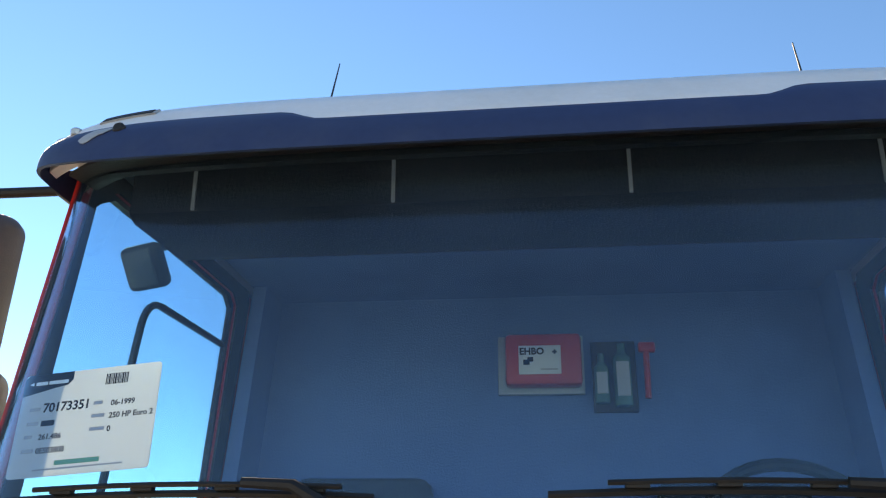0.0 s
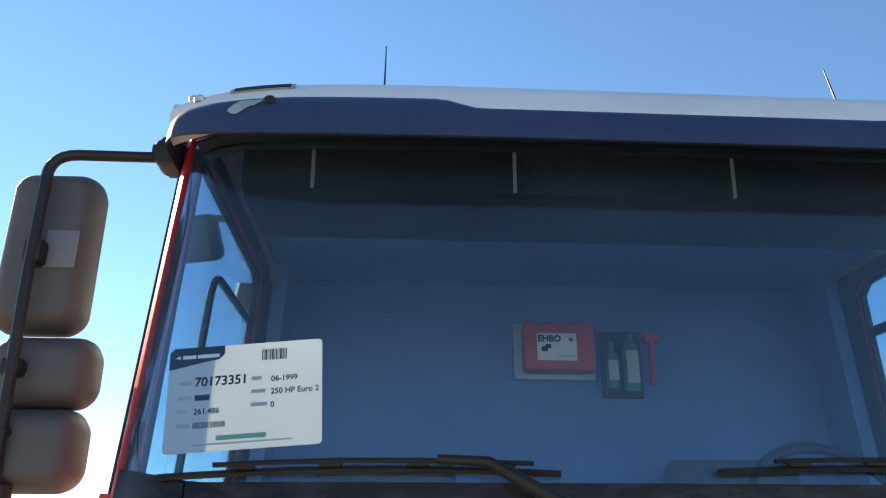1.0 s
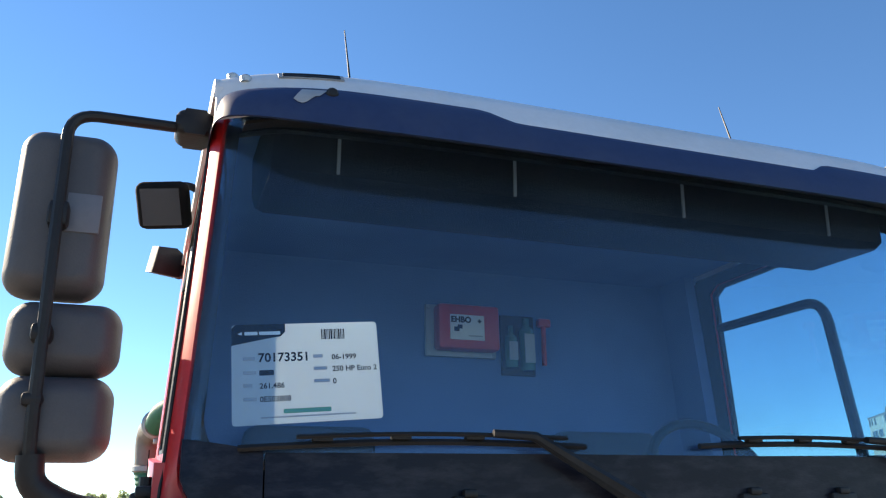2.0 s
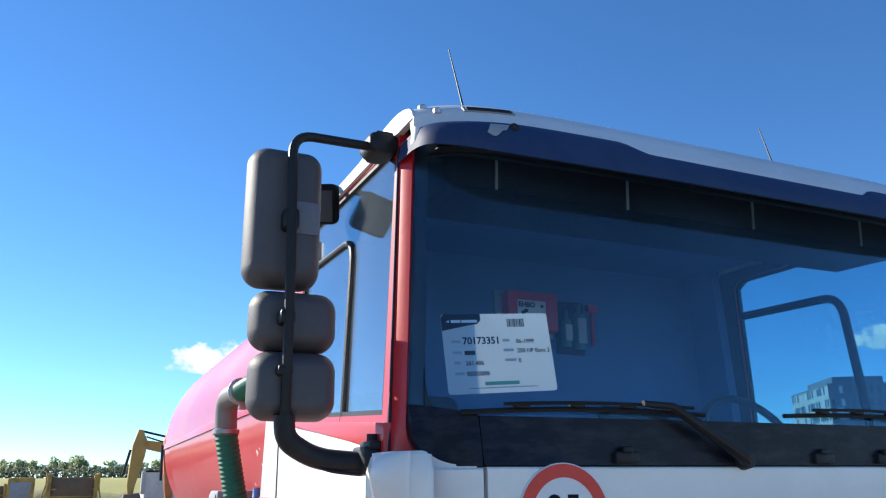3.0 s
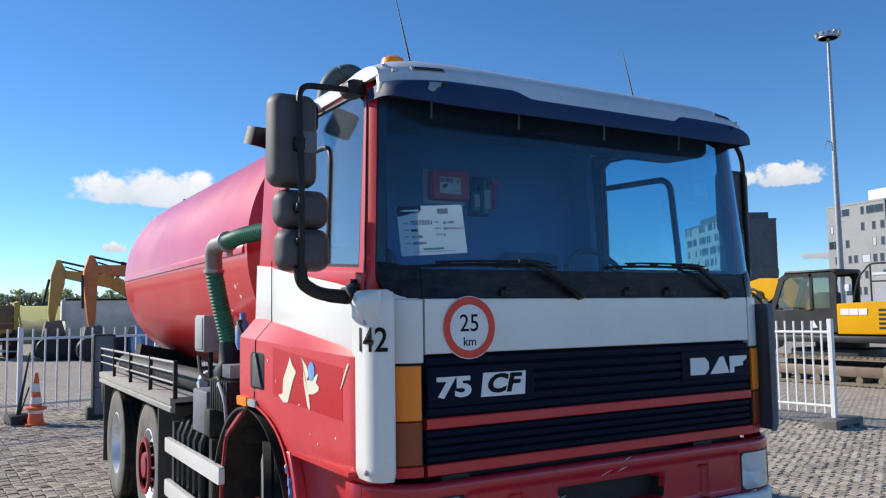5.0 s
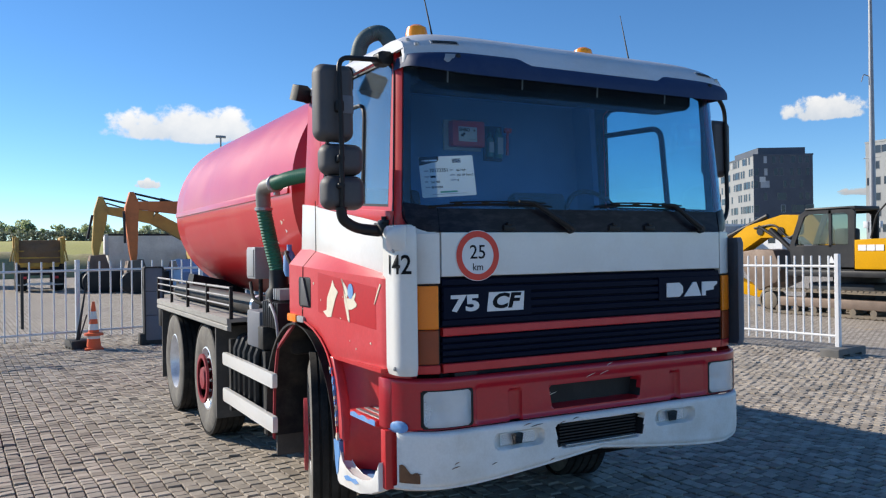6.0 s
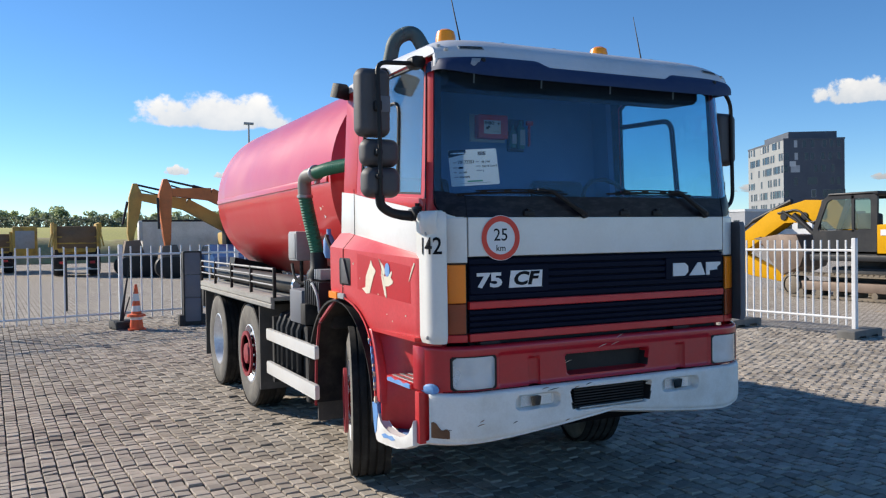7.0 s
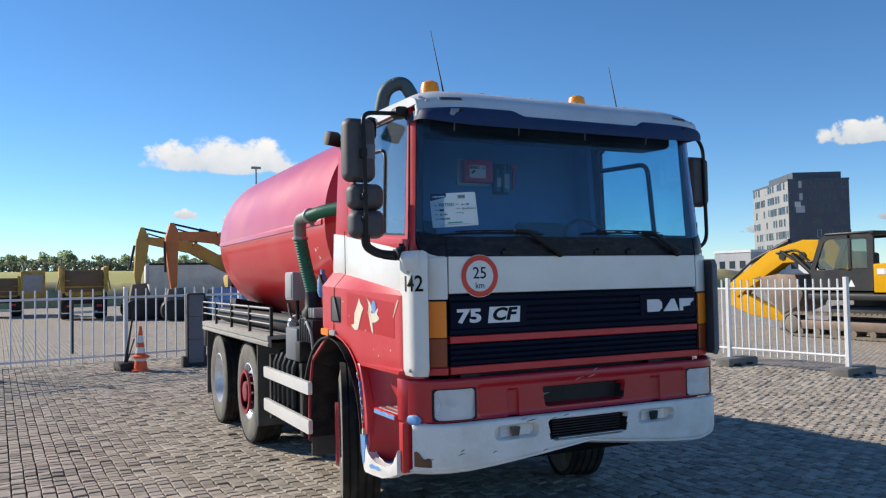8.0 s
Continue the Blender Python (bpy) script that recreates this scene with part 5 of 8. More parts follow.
    prism(bm, [(0.0, 0.199), (0.008, 0.207), (0.108, 0.207), (0.108, 0.190), (0.098, 0.180), (0.07, 0.176), (0.0, 0.163)], "z", 0.0, 0.0008, m=M)
    part("sheet_corner", bm, DECAL_DARK, sheet_)
    bm = B()
    prism(bm, [(0.012, 0.187), (0.021, 0.191), (0.021, 0.184)], "z", 0.0008, 0.0014, m=M)
    prism(bm, rrect(0.026, 0.052, 0.184, 0.191, 0.001, 2), "z", 0.0008, 0.0014, m=M)
    prism(bm, rrect(0.055, 0.098, 0.184, 0.191, 0.001, 2), "z", 0.0008, 0.0014, m=M)
    part("sheet_mark", bm, PAPER, sheet_)
    bm = B()
    x = 0.182
    for i, w in enumerate((2, 1, 3, 1, 1, 2, 3, 1, 2, 1, 1, 3, 2, 1, 2)):
        prism(bm, [(x, 0.171), (x + w * 0.0011, 0.171), (x + w * 0.0011, 0.193), (x, 0.193)], "z", 0.0, 0.0006, m=M)
        x += w * 0.0011 + 0.0014
    part("bar_lines", bm, DECAL_DARK, sheet_)
    for txt, x, y, s, b in (("70173351", 0.052, 0.135, 0.026, 0.0006), ("261.486", 0.054, 0.077, 0.0155, 0.0003), ("0E503808", 0.054, 0.050, 0.0155, 0.0003), ("06-1999", 0.201, 0.132, 0.0155, 0.0003), ("250 HP Euro 2", 0.201, 0.107, 0.0155, 0.0003), ("0", 0.201, 0.081, 0.0155, 0.0003)):
        words("sheet_text", txt, s, M @ pose(x, y, 0.0004), DECAL_DARK, sheet_, depth=0.0003, align="LEFT", bold=b)
    bm = B()
    prism(bm, rrect(0.054, 0.083, 0.099, 0.110, 0.001, 2), "z", 0.0, 0.0006, m=M)
    part("maker_bar", bm, DECAL_DARK, sheet_)
    for x, y, w in ((0.022, 0.131, 0.024), (0.022, 0.102, 0.026), (0.022, 0.076, 0.018), (0.022, 0.048, 0.026), (0.163, 0.132, 0.02), (0.163, 0.106, 0.028), (0.163, 0.08, 0.032), (0.055, 0.012, 0.19)):
        bm = B()
        prism(bm, rrect(x, x + w, y, y + (0.007 if w < 0.1 else 0.003), 0.0008, 2), "z", 0.0, 0.0006, m=M)
        part("print_bar", bm, PAPERGREY, sheet_)
    bm = B()
    prism(bm, rrect(0.10, 0.195, 0.020, 0.029, 0.001, 2), "z", 0.0, 0.0006, m=M)
    part("web_bar", bm, GREENPRINT, sheet_)


def mirrors():
    # big stack on the truck's right side
    bm = B()
    def housing(bm, x0, x1, z0, z1, y0, y1, r=0.05):
        """A hollow-backed shell: rounded front swelling towards the middle."""
        rows = []
        for k in range(9):
            a = k / 8 * pi / 2
            inset, y = 0.045 * (1 - math.sin(a)), y0 + (y1 - y0) * 0.75 * (1 - math.cos(a))
            rows.append([bm.verts.new((p[0], y, p[1])) for p in rrect(x0 + inset, x1 - inset, z0 + inset, z1 - inset, max(0.012, r - inset * 0.8), 8)])
        rows.append([bm.verts.new((p[0], y1, p[1])) for p in rrect(x0 + 0.004, x1 - 0.004, z0 + 0.004, z1 - 0.004, r, 8)])
        q = len(rows[0])
        for a, b in zip(rows, rows[1:]):
            for k in range(q):
                bm.faces.new((a[k], a[(k + 1) % q], b[(k + 1) % q], b[k]))
        bm.faces.new(rows[0])
        bm.faces.new(rows[-1][::-1])
    housing(bm, -1.508, -1.303, 2.297, 2.687, 0.25, 0.35)
    m = part("main_mirror", bm, MIRROR_GREY, truck, "large grey plastic wing mirror", angle=50)
    bm = B()
    prism(bm, rrect(-1.488, -1.323, 2.317, 2.667, 0.03), "y", 0.348, 0.356)
    part("mirror_glass", bm, SILVER, m)
    bm = B()
    box(bm, -1.392, -1.322, 0.2455, 0.252, 2.435, 2.525, 0.002)
    part("sticker_patch", bm, GREYPLAST, m)
    bm = B()
    housing(bm, -1.483, -1.253, 2.129, 2.289, 0.25, 0.345)
    m2 = part("wide_mirror", bm, MIRROR_GREY, truck, "grey wide-angle wing mirror", angle=50)
    bm = B()
    prism(bm, rrect(-1.463, -1.273, 2.146, 2.272, 0.03), "y", 0.343, 0.351)
    part("mirror_glass", bm, SILVER, m2)
    bm = B()
    housing(bm, -1.479, -1.254, 1.953, 2.128, 0.235, 0.335, 0.05)
    m3 = part("kerb_mirror", bm, MIRROR_GREY, truck, "grey lower wing mirror", angle=50)
    bm = B()
    prism(bm, rrect(-1.459, -1.274, 1.973, 2.108, 0.035), "y", 0.333, 0.341)
    part("mirror_glass", bm, SILVER, m3)
    # arm: from the roof bracket round to the lower hinge
    bm = B()
    line = bend([(-1.15, 0.27, 2.728), (-1.408, 0.225, 2.706), (-1.403, 0.212, 2.38), (-1.398, 0.222, 2.03), (-1.395, 0.24, 1.93), (-1.31, 0.26, 1.86), (-1.18, 0.24, 1.845)], 0.06)
    tube(bm, line, 0.013, 10)
    arm = part("mirror_arm", bm, BLACK, truck, "bent black mirror arm")
    bm = B()
    tube(bm, bend([(-1.395, 0.245, 1.965), (-1.39, 0.25, 1.905), (-1.31, 0.265, 1.86), (-1.19, 0.245, 1.85)], 0.05), 0.027, 12)
    part("arm_sleeve", bm, BLACK, arm)
    for z0, z1 in ((2.42, 2.51), (2.17, 2.24), (2.04, 2.10)):
        bm = B()
        box(bm, -1.425, -1.383, 0.208, 0.262, z0 + 0.015, z1 - 0.015, 0.012)
        part("arm_clamp", bm, BLACK, arm)
    bm = B()
    prism(bm, rrect(-1.185, -1.095, 2.703, 2.768, 0.022), "y", 0.24, 0.33, 0.014, 3)
    part("arm_bracket", bm, BLACK, arm, angle=50)
    bm = B()
    box(bm, -1.205, -1.125, 0.19, 0.29, 1.82, 1.89, 0.008)
    box(bm, -1.195, -1.135, 0.18, 0.26, 1.88, 1.902, 0.006)
    lathe(bm, [(0.0, 0.0), (0.0, 0.014), (0.03, 0.014), (0.03, 0.0)], (-1.175, 0.22, 1.89), "z", 10)
    lathe(bm, [(0.0, 0.0), (0.0, 0.014), (0.04, 0.014), (0.04, 0.0)], (-1.16, 0.22, 1.79), "z", 10)
    part("hinge_block", bm, BLACK, arm)
    bm = B()
    tube(bm, bend([(-1.355, 0.255, 1.872), (-1.29, 0.25, 1.832), (-1.19, 0.225, 1.82), (-1.165, 0.215, 1.85)], 0.04), 0.005, 6)
    part("mirror_cable", bm, BLACK, arm)
    # small ramp mirror over the door
    bm = B()
    tube(bm, bend([(-1.08, 0.80, 2.775), (-1.13, 0.79, 2.80), (-1.20, 0.78, 2.765)], 0.04), 0.012, 8)
    rm = part("ramp_mirror", bm, BLACK, truck, "small black ramp mirror over the door window")
    head = pose(-1.192, 0.765, 2.715, -58, 0, -20)
    bm = B()
    box(bm, -0.078, 0.078, -0.070, 0.070, -0.028, 0.022, 0.024, 3, m=head)
    part("ramp_head", bm, NEARBLACK, rm, angle=50)
    bm = B()
    box(bm, -0.056, 0.056, -0.054, 0.054, -0.032, -0.027, 0.0, m=head)
    # dark glass in place of silver: the dark reflection is put into its colour
    part("mirror_glass", bm, WINGLASS, rm)
    # mirrors of the other side
    bm = B()
    tube(bm, bend([(1.08, 0.25, 2.74), (1.30, 0.30, 2.73), (1.39, 0.33, 2.66), (1.405, 0.33, 1.95), (1.2, 0.25, 1.87)], 0.09), 0.014, 10)
    ar = part("mirror_arm", bm, BLACK, truck, "bent black mirror arm")
    bm = B()
    housing(bm, 1.275, 1.475, 2.215, 2.60, 0.34, 0.44)
    mm = part("main_mirror", bm, MIRROR_GREY, truck, "large dark wing mirror", angle=50)
    bm = B()
    prism(bm, rrect(1.295, 1.455, 2.235, 2.58, 0.03), "y", 0.438, 0.446)
    part("mirror_glass", bm, SILVER, mm)


def wheel(x, y, s, kind, steer=0.0, double=False):
    """A wheel with its tyre, rim and hub; s: the outer side."""
    m = Matrix.Translation((x, y, 0.54)) @ pose(0, 0, 0, 0, 0, steer)
    R, w = 0.54, 0.27 if kind == "front" else 0.29
    prof = [(-w / 2 + 0.02, 0.30), (-w / 2, 0.36), (-w / 2 - 0.006, 0.43), (-w / 2 + 0.012, 0.51), (-w / 2 + 0.03, R - 0.008)]
    tread = []
    for i in range(5):
        a = -0.112 + i * 0.056
        tread += [(a - 0.022, R - 0.012), (a - 0.020, R), (a + 0.020, R), (a + 0.022, R - 0.012)]
    prof = prof + tread + [(-a, r) for a, r in reversed(prof)]
    bm = B()
    lathe(bm, prof, (0, 0, 0), "x", 56, m=m, closed=False)
    for f in bm.faces:
        c = m.inverted() @ f.calc_center_median()
        f.material_index = 1 if math.hypot(c.y, c.z) < 0.515 else 0
    wh = part("wheel", bm, [RUBBER, SIDEWALL], truck, "dusty truck wheel")
    bm = B()
    if kind == "front":
        prof = [(-0.10, 0.30), (0.09, 0.295), (0.125, 0.305), (0.13, 0.29), (0.10, 0.27), (0.085, 0.22), (0.095, 0.17), (0.10, 0.0)]
    elif kind == "drive":
        prof = [(-0.10, 0.30), (0.09, 0.295), (0.125, 0.305), (0.13, 0.29), (0.09, 0.275), (0.02, 0.26), (-0.05, 0.23), (-0.06, 0.16), (-0.06, 0.0)]
    else:
        prof = [(-0.10, 0.30), (0.09, 0.295), (0.125, 0.305), (0.13, 0.29), (0.10, 0.275), (0.08, 0.24), (0.10, 0.20), (0.105, 0.0)]
    lathe(bm, [(a * s, r) for a, r in prof], (0, 0, 0), "x", 40, m=m, closed=False)
    part("rim", bm, ALU if kind != "front" else DECAL_WHITE, wh, "")
    bm = B()
    if kind == "drive":
        lathe(bm, [(-0.06 * s, 0.16), (0.03 * s, 0.13), (0.05 * s, 0.12), (0.055 * s, 0.0)], (0, 0, 0), "x", 24, m=m)
        mat_, face, rad = STEEL, -0.05, 0.20
    else:
        lathe(bm, [(0.09 * s, 0.19), (0.11 * s, 0.19), (0.12 * s, 0.15), (0.13 * s, 0.12), ((0.135 if kind == "front" else 0.17) * s, 0.10), ((0.14 if kind == "front" else 0.178) * s, 0.0)], (0, 0, 0), "x", 28, m=m)
        mat_, face, rad = HUBRED, 0.10, 0.165
    if kind != "front":
        hole = -0.054 if kind == "drive" else 0.083
        for i in range(8):
            a = 2 * pi * (i + 0.5) / 8
            h2 = B()
            lathe(h2, [((hole - 0.02) * s, 0.028), ((hole + 0.006) * s, 0.028), ((hole + 0.006) * s, 0.0)], (0, 0.232 * math.cos(a), 0.232 * math.sin(a)), "x", 12, m=m)
            part("hand_hole", h2, BLACK, wh)
    hb = part("hub", bm, mat_, wh, "red wheel hub" if mat_ is HUBRED else "")
    bm = B()
    for i in range(10):
        a = 2 * pi * i / 10
        lathe(bm, [(face * s, 0.016), ((face + 0.035) * s, 0.015), ((face + 0.04) * s, 0.0)], (0, rad * math.cos(a), rad * math.sin(a)), "x", 6, m=m)
    part("wheel_nuts", bm, STEEL, wh)
    if kind != "drive":
        bm = B()
        lathe(bm, [(0.150 * s, 0.235), (0.172 * s, 0.235), (0.172 * s, 0.195), (0.150 * s, 0.195), (0.150 * s, 0.235)], (0, 0, 0), "x", 30, m=m)
        part("guard_ring", bm, HUBRED, wh, "red wheel nut guard ring")
    if double:
        bm = B()
        m2 = Matrix.Translation((x - s * 0.33, y, 0.54))
        lathe(bm, [(-w / 2 + 0.02, 0.30), (-w / 2, 0.42), (-w / 2 + 0.03, R - 0.008), (0, R), (w / 2 - 0.03, R - 0.008), (w / 2, 0.42), (w / 2 - 0.02, 0.30)], (0, 0, 0), "x", 40, m=m2, closed=False)
        part("inner_tyre", bm, RUBBER, wh)


def running_gear():
    for s in (-1, 1):
        wheel(s * 0.975, 1.57, s, "front", -17.5)
        wheel(s * 1.045, 4.42, s, "tag")
        wheel(s * 1.075, 5.88, s, "drive", 0, True)
        bm = B()
        box(bm, min(s * 0.38, s * 0.46), max(s * 0.38, s * 0.46), 0.4, 7.3, 0.72, 1.0, 0.01)
        part("chassis_rail", bm, CHASSIS, truck)
        # mudguards over the rear wheels
        bm = B()
        sheet(bm, lambda u, v: (s * (0.80 + 0.44 * v), 3.80 + 2.75 * u, 1.085 + 0.0 * u), 8, 1, (0, 0, 0.02))
        part("rear_mudguard", bm, BLACK, truck)
        for y in (3.72, 6.50):
            bm = B()
            prism(bm, [(y, 0.28), (y + 0.03, 0.28), (y + 0.03, 1.09), (y, 1.09)], "x", s * 1.235, s * 0.85)
            part("rear_flap", bm, FLAPRUBBER, truck, "black rubber mud flap")
        # side guard rails
        for z0, z1 in ((0.80, 0.90), (0.49, 0.60)):
            bm = B()
            prism(bm, rrect(1.96, 3.42, z0, z1, 0.012), "x", s * 1.25, s * 1.215, 0.006)
            part("side_guard", bm, WHITE, truck, "white side guard rail")
        for y in (2.25, 3.28):
            bm = B()
            box(bm, min(s * 1.17, s * 1.214), max(s * 1.17, s * 1.214), y, y + 0.06, 0.42, 1.02)
            part("guard_post", bm, CHASSIS, truck)
        # tank beside the frame
        bm = B()
        prism(bm, rrect(2.45, 3.30, 0.50, 1.02, 0.12, 6), "x", s * 1.15, s * 0.62, 0.02)
        ft = part("side_tank", bm, CHASSIS, truck, "dark side tank wrapped with thick black hoses")
        for y in (2.58, 2.74, 2.90, 3.06, 3.2):
            bm = B()
            tube(bm, [(s * 0.80, y + 0.03, 1.055), (s * 1.06, y + 0.03, 1.055), (s * 1.14, y + 0.03, 1.03), (s * 1.172, y + 0.03, 0.95), (s * 1.172, y + 0.03, 0.55), (s * 1.13, y + 0.03, 0.485)], 0.034, 8)
            part("strap", bm, BLACK, ft)
    for y in (1.57, 4.42, 5.88):
        bm = B()
        tube(bm, [(-0.95, y, 0.54), (0.95, y, 0.54)], 0.075, 12)
        part("axle", bm, CHASSIS, truck)
    # belly of the cab and frame: near-black boxes added to stand in for the shade there
    for n_, (x0, x1, y0, y1, z0, z1) in (("engine_shade_box", (-0.62, 0.62, 0.30, 1.18, 0.50, 0.66)), ("pan_shade_box", (-0.30, 0.30, 1.10, 2.0, 0.36, 0.60)), ("cross_shade_box", (-0.95, 0.95, 0.14, 0.30, 0.575, 0.66)),
                                         ("cross_shade_box", (-0.80, 0.80, 2.25, 2.42, 0.42, 0.72)), ("cross_shade_box", (-0.62, 0.62, 3.5, 3.62, 0.55, 0.75)), ("middle_shade_box", (-0.62, 0.62, 2.5, 3.4, 0.45, 0.70)), ("axle_shade_box", (-0.72, 0.72, 3.9, 6.5, 0.62, 0.80))):
        part(n_, box(B(), x0, x1, y0, y1, z0, z1, 0.03), NEARBLACK, truck)
    # side trays, added too so that the gap below the bumper goes dark
    for sx in (-1, 1):
        bm = B()
        prism(bm, [(0.16, 0.56), (0.62, 0.50), (0.70, 0.54), (0.72, 0.70), (0.16, 0.70)], "x", sx * 0.60, sx * 1.03, 0.012)
        part("side_shade_tray", bm, NEARBLACK, truck)
    part("engine_block", box(B(), -0.45, 0.45, 0.35, 1.5, 0.62, 1.02, 0.03), CHASSIS, truck)
    part("front_beam", box(B(), -1.0, 1.0, 0.05, 0.25, 0.62, 1.1, 0.01), CHASSIS, truck)
    part("gearbox", box(B(), -0.3, 0.3, 1.5, 2.6, 0.55, 1.0, 0.05), CHASSIS, truck)


def tank_body():
    R, zc, y0, y1 = 0.972, 2.228, 2.35, 7.0
    prof = [(y0 - 0.26, 0.0), (y0 - 0.25, 0.25), (y0 - 0.20, 0.55), (y0 - 0.13, 0.78), (y0 - 0.05, 0.92), (y0 - 0.02, 0.957), (y0 - 0.006, R)]
    for i in range(9):
        prof.append((y0 + 0.04 + (y1 - y0 - 0.08) * (i + 1) / 10, R))
    prof += [(y1 - 0.04, R), (y1 + 0.03, 0.92), (y1 + 0.12, 0.78), (y1 + 0.2, 0.55), (y1 + 0.25, 0.25), (y1 + 0.26, 0.0)]
    bm = B()
    lathe(bm, prof, (0, 0, zc), "y", 72)
    t = part("tank", bm, TANKRED, truck, "large glossy red vacuum tank with dents", angle=40)
    for s in (-1, 1):
        bm = B()
        prism(bm, [(s * (R - 0.01), zc - 0.04), (s * (R + 0.012), zc - 0.035), (s * (R + 0.012), zc + 0.0), (s * (R + 0.004), zc + 0.02), (s * (R - 0.02), zc + 0.02)], "y", y0 + 0.06, y1 - 0.05, 0.004)
        part("tank_rib", bm, TANKRED, t)
        # saddle supports and skirt
        for ya, yb in ((6.3, 6.6), (2.9, 3.1)):
            bm = B()
            prism(bm, [(s * 0.30, 1.20), (s * 0.95, 1.20), (s * 0.90, 1.50), (s * 0.55, 1.42), (s * 0.3, 1.30)], "y", ya, yb)
            part("saddle", bm, CHASSIS, t)
        # catwalk deck along the tank
        bm = B()
        box(bm, min(s * 0.72, s * 1.235), max(s * 0.72, s * 1.235), 3.20, 6.70, 1.165, 1.205, 0.004)
        dk = part("deck", bm, DECKGREY, truck, "narrow steel deck beside the tank")
        bm = B()
        prism(bm, [(s * 1.225, 1.09), (s * 1.262, 1.10), (s * 1.262, 1.13), (s * 1.245, 1.14), (s * 1.262, 1.15), (s * 1.262, 1.20), (s * 1.225, 1.21)], "y", 3.20, 6.70, 0.003)
        part("deck_lip", bm, DECKGREY, dk, "ribbed weathered deck edge")
        bm = B()
        tube(bm, [(s * 1.0, 3.10, 1.30), (s * 1.0, 6.6, 1.30)], 0.085, 18)
        part("hose_tube", bm, CHASSIS, dk)
        bm = B()
        lathe(bm, [(3.085, 0.0), (3.085, 0.088), (3.13, 0.094), (3.15, 0.086)], (s * 1.0, 0, 1.30), "y", 18)
        part("tube_collar", bm, ALU, dk)
        # railing
        bm = B()
        tube(bm, [(s * 1.245, 6.69, 1.455), (s * 1.245, 3.12, 1.455)], 0.011, 8)
        rl = part("railing", bm, RAILGREY, truck, "low dull grey railing along the deck")
        for z in (1.385, 1.31):
            bm = B()
            tube(bm, [(s * 1.245, 6.69, z), (s * 1.245, 3.12, z)], 0.009, 8)
            part("rail_bar", bm, RAILGREY, rl)
        for y in (3.12, 4.0, 4.9, 5.8, 6.68):
            bm = B()
            box(bm, s * 1.245 - 0.014, s * 1.245 + 0.014, y - 0.014, y + 0.014, 1.20, 1.47, 0.003)
            part("rail_post", bm, CHASSIS, rl)
    part("subframe", box(B(), -0.75, 0.75, 2.5, 6.95, 1.0, 1.2, 0.02), CHASSIS, truck)
    part("tail_beam", box(B(), -1.2, 1.2, 6.85, 7.0, 0.85, 1.12, 0.02), CHASSIS, truck)
    # chipped paint low on the tank's flank
    rng = random.Random(21)
    for i in range(11):
        yy, a, l = rng.uniform(2.45, 3.6), radians(rng.uniform(-48, -6)), rng.uniform(0.008, 0.03)
        q = rng.uniform(-0.6, 0.6)
        bm = B()
        sheet(bm, lambda u, v: (-(R + 0.0015) * math.cos(a + l * (v - 0.5) * (0.4 + u)), yy + l * (u - 0.5) * 1.4 + l * q * v, zc + (R + 0.0015) * math.sin(a + l * (v - 0.5) * (0.4 + u))), 3, 3, (0.004, 0, 0))
        part("paint_chip", bm, CREAM if i % 3 else DECAL_WHITE, t)
    # suction pipe: green hose, grey elbow, ribbed lower hose
    def ribbed(bm, pts, r, pitch=0.022, deep=0.0024):
        P = [Vector(p) for p in pts]
        out, rad = [], []
        for a, b in zip(P, P[1:]):
            n = max(2, int((b - a).length / pitch * 2))
            for i in range(n):
                out.append(a.lerp(b, i / n))
                rad.append(r + (deep if len(out) % 2 else -deep))
        tube(bm, out, r, 16, radii=rad)
    bm = B()
    ribbed(bm, bend([(-1.02, 1.60, 2.275), (-1.115, 1.95, 2.262), (-1.135, 2.24, 2.245)], 0.1), 0.049)
    h = part("suction_hose", bm, HOSE, truck, "thick green suction hose with a grey elbow behind the cab")
    bm = B()
    tube(bm, bend([(-1.13, 2.20, 2.248), (-1.165, 2.44, 2.23), (-1.155, 2.45, 2.055)], 0.11, 10), 0.055, 18)
    part("hose_elbow", bm, HOSEGREY, h)
    for p, d in (((-1.133, 2.22, 2.246), "y"), ((-1.155, 2.45, 2.07), "z")):
        bm = B()
        lathe(bm, [(-0.014, 0.060), (-0.010, 0.066), (0.010, 0.066), (0.014, 0.060)], p, d, 18)
        box(bm, p[0] - 0.01, p[0] + 0.03, p[1] - 0.02, p[1] + 0.02, p[2] - 0.085, p[2] - 0.06, 0.004)
        part("hose_clamp", bm, STEEL, h)
    bm = B()
    ribbed(bm, bend([(-1.155, 2.45, 2.065), (-1.11, 2.46, 1.85), (-1.045, 2.46, 1.58)], 0.10), 0.056)
    part("lower_hose", bm, HOSE, h)
    bm = B()
    lathe(bm, [(1.30, 0.0), (1.30, 0.09), (1.38, 0.10), (1.46, 0.10), (1.50, 0.072), (1.63, 0.068), (1.64, 0.0)], (-1.045, 2.46, -0.02), "z", 20)
    part("hose_socket", bm, BLACK, h)
    # air hose arching over the cab roof
    bm = B()
    ribbed(bm, bend([(-0.55, 2.30, 2.55), (-0.57, 2.15, 2.90), (-0.51, 2.05, 3.335), (-0.37, 1.98, 3.395), (-0.25, 1.88, 3.11), (-0.20, 1.80, 2.65)], 0.24, 10), 0.058, 0.02, 0.0014)
    part("air_hose", bm, HOSEDARK, truck, "thick grey-green hose arching up behind the cab roof")
    # grey switch box, pumps and valves between cab and tank
    bm = B()
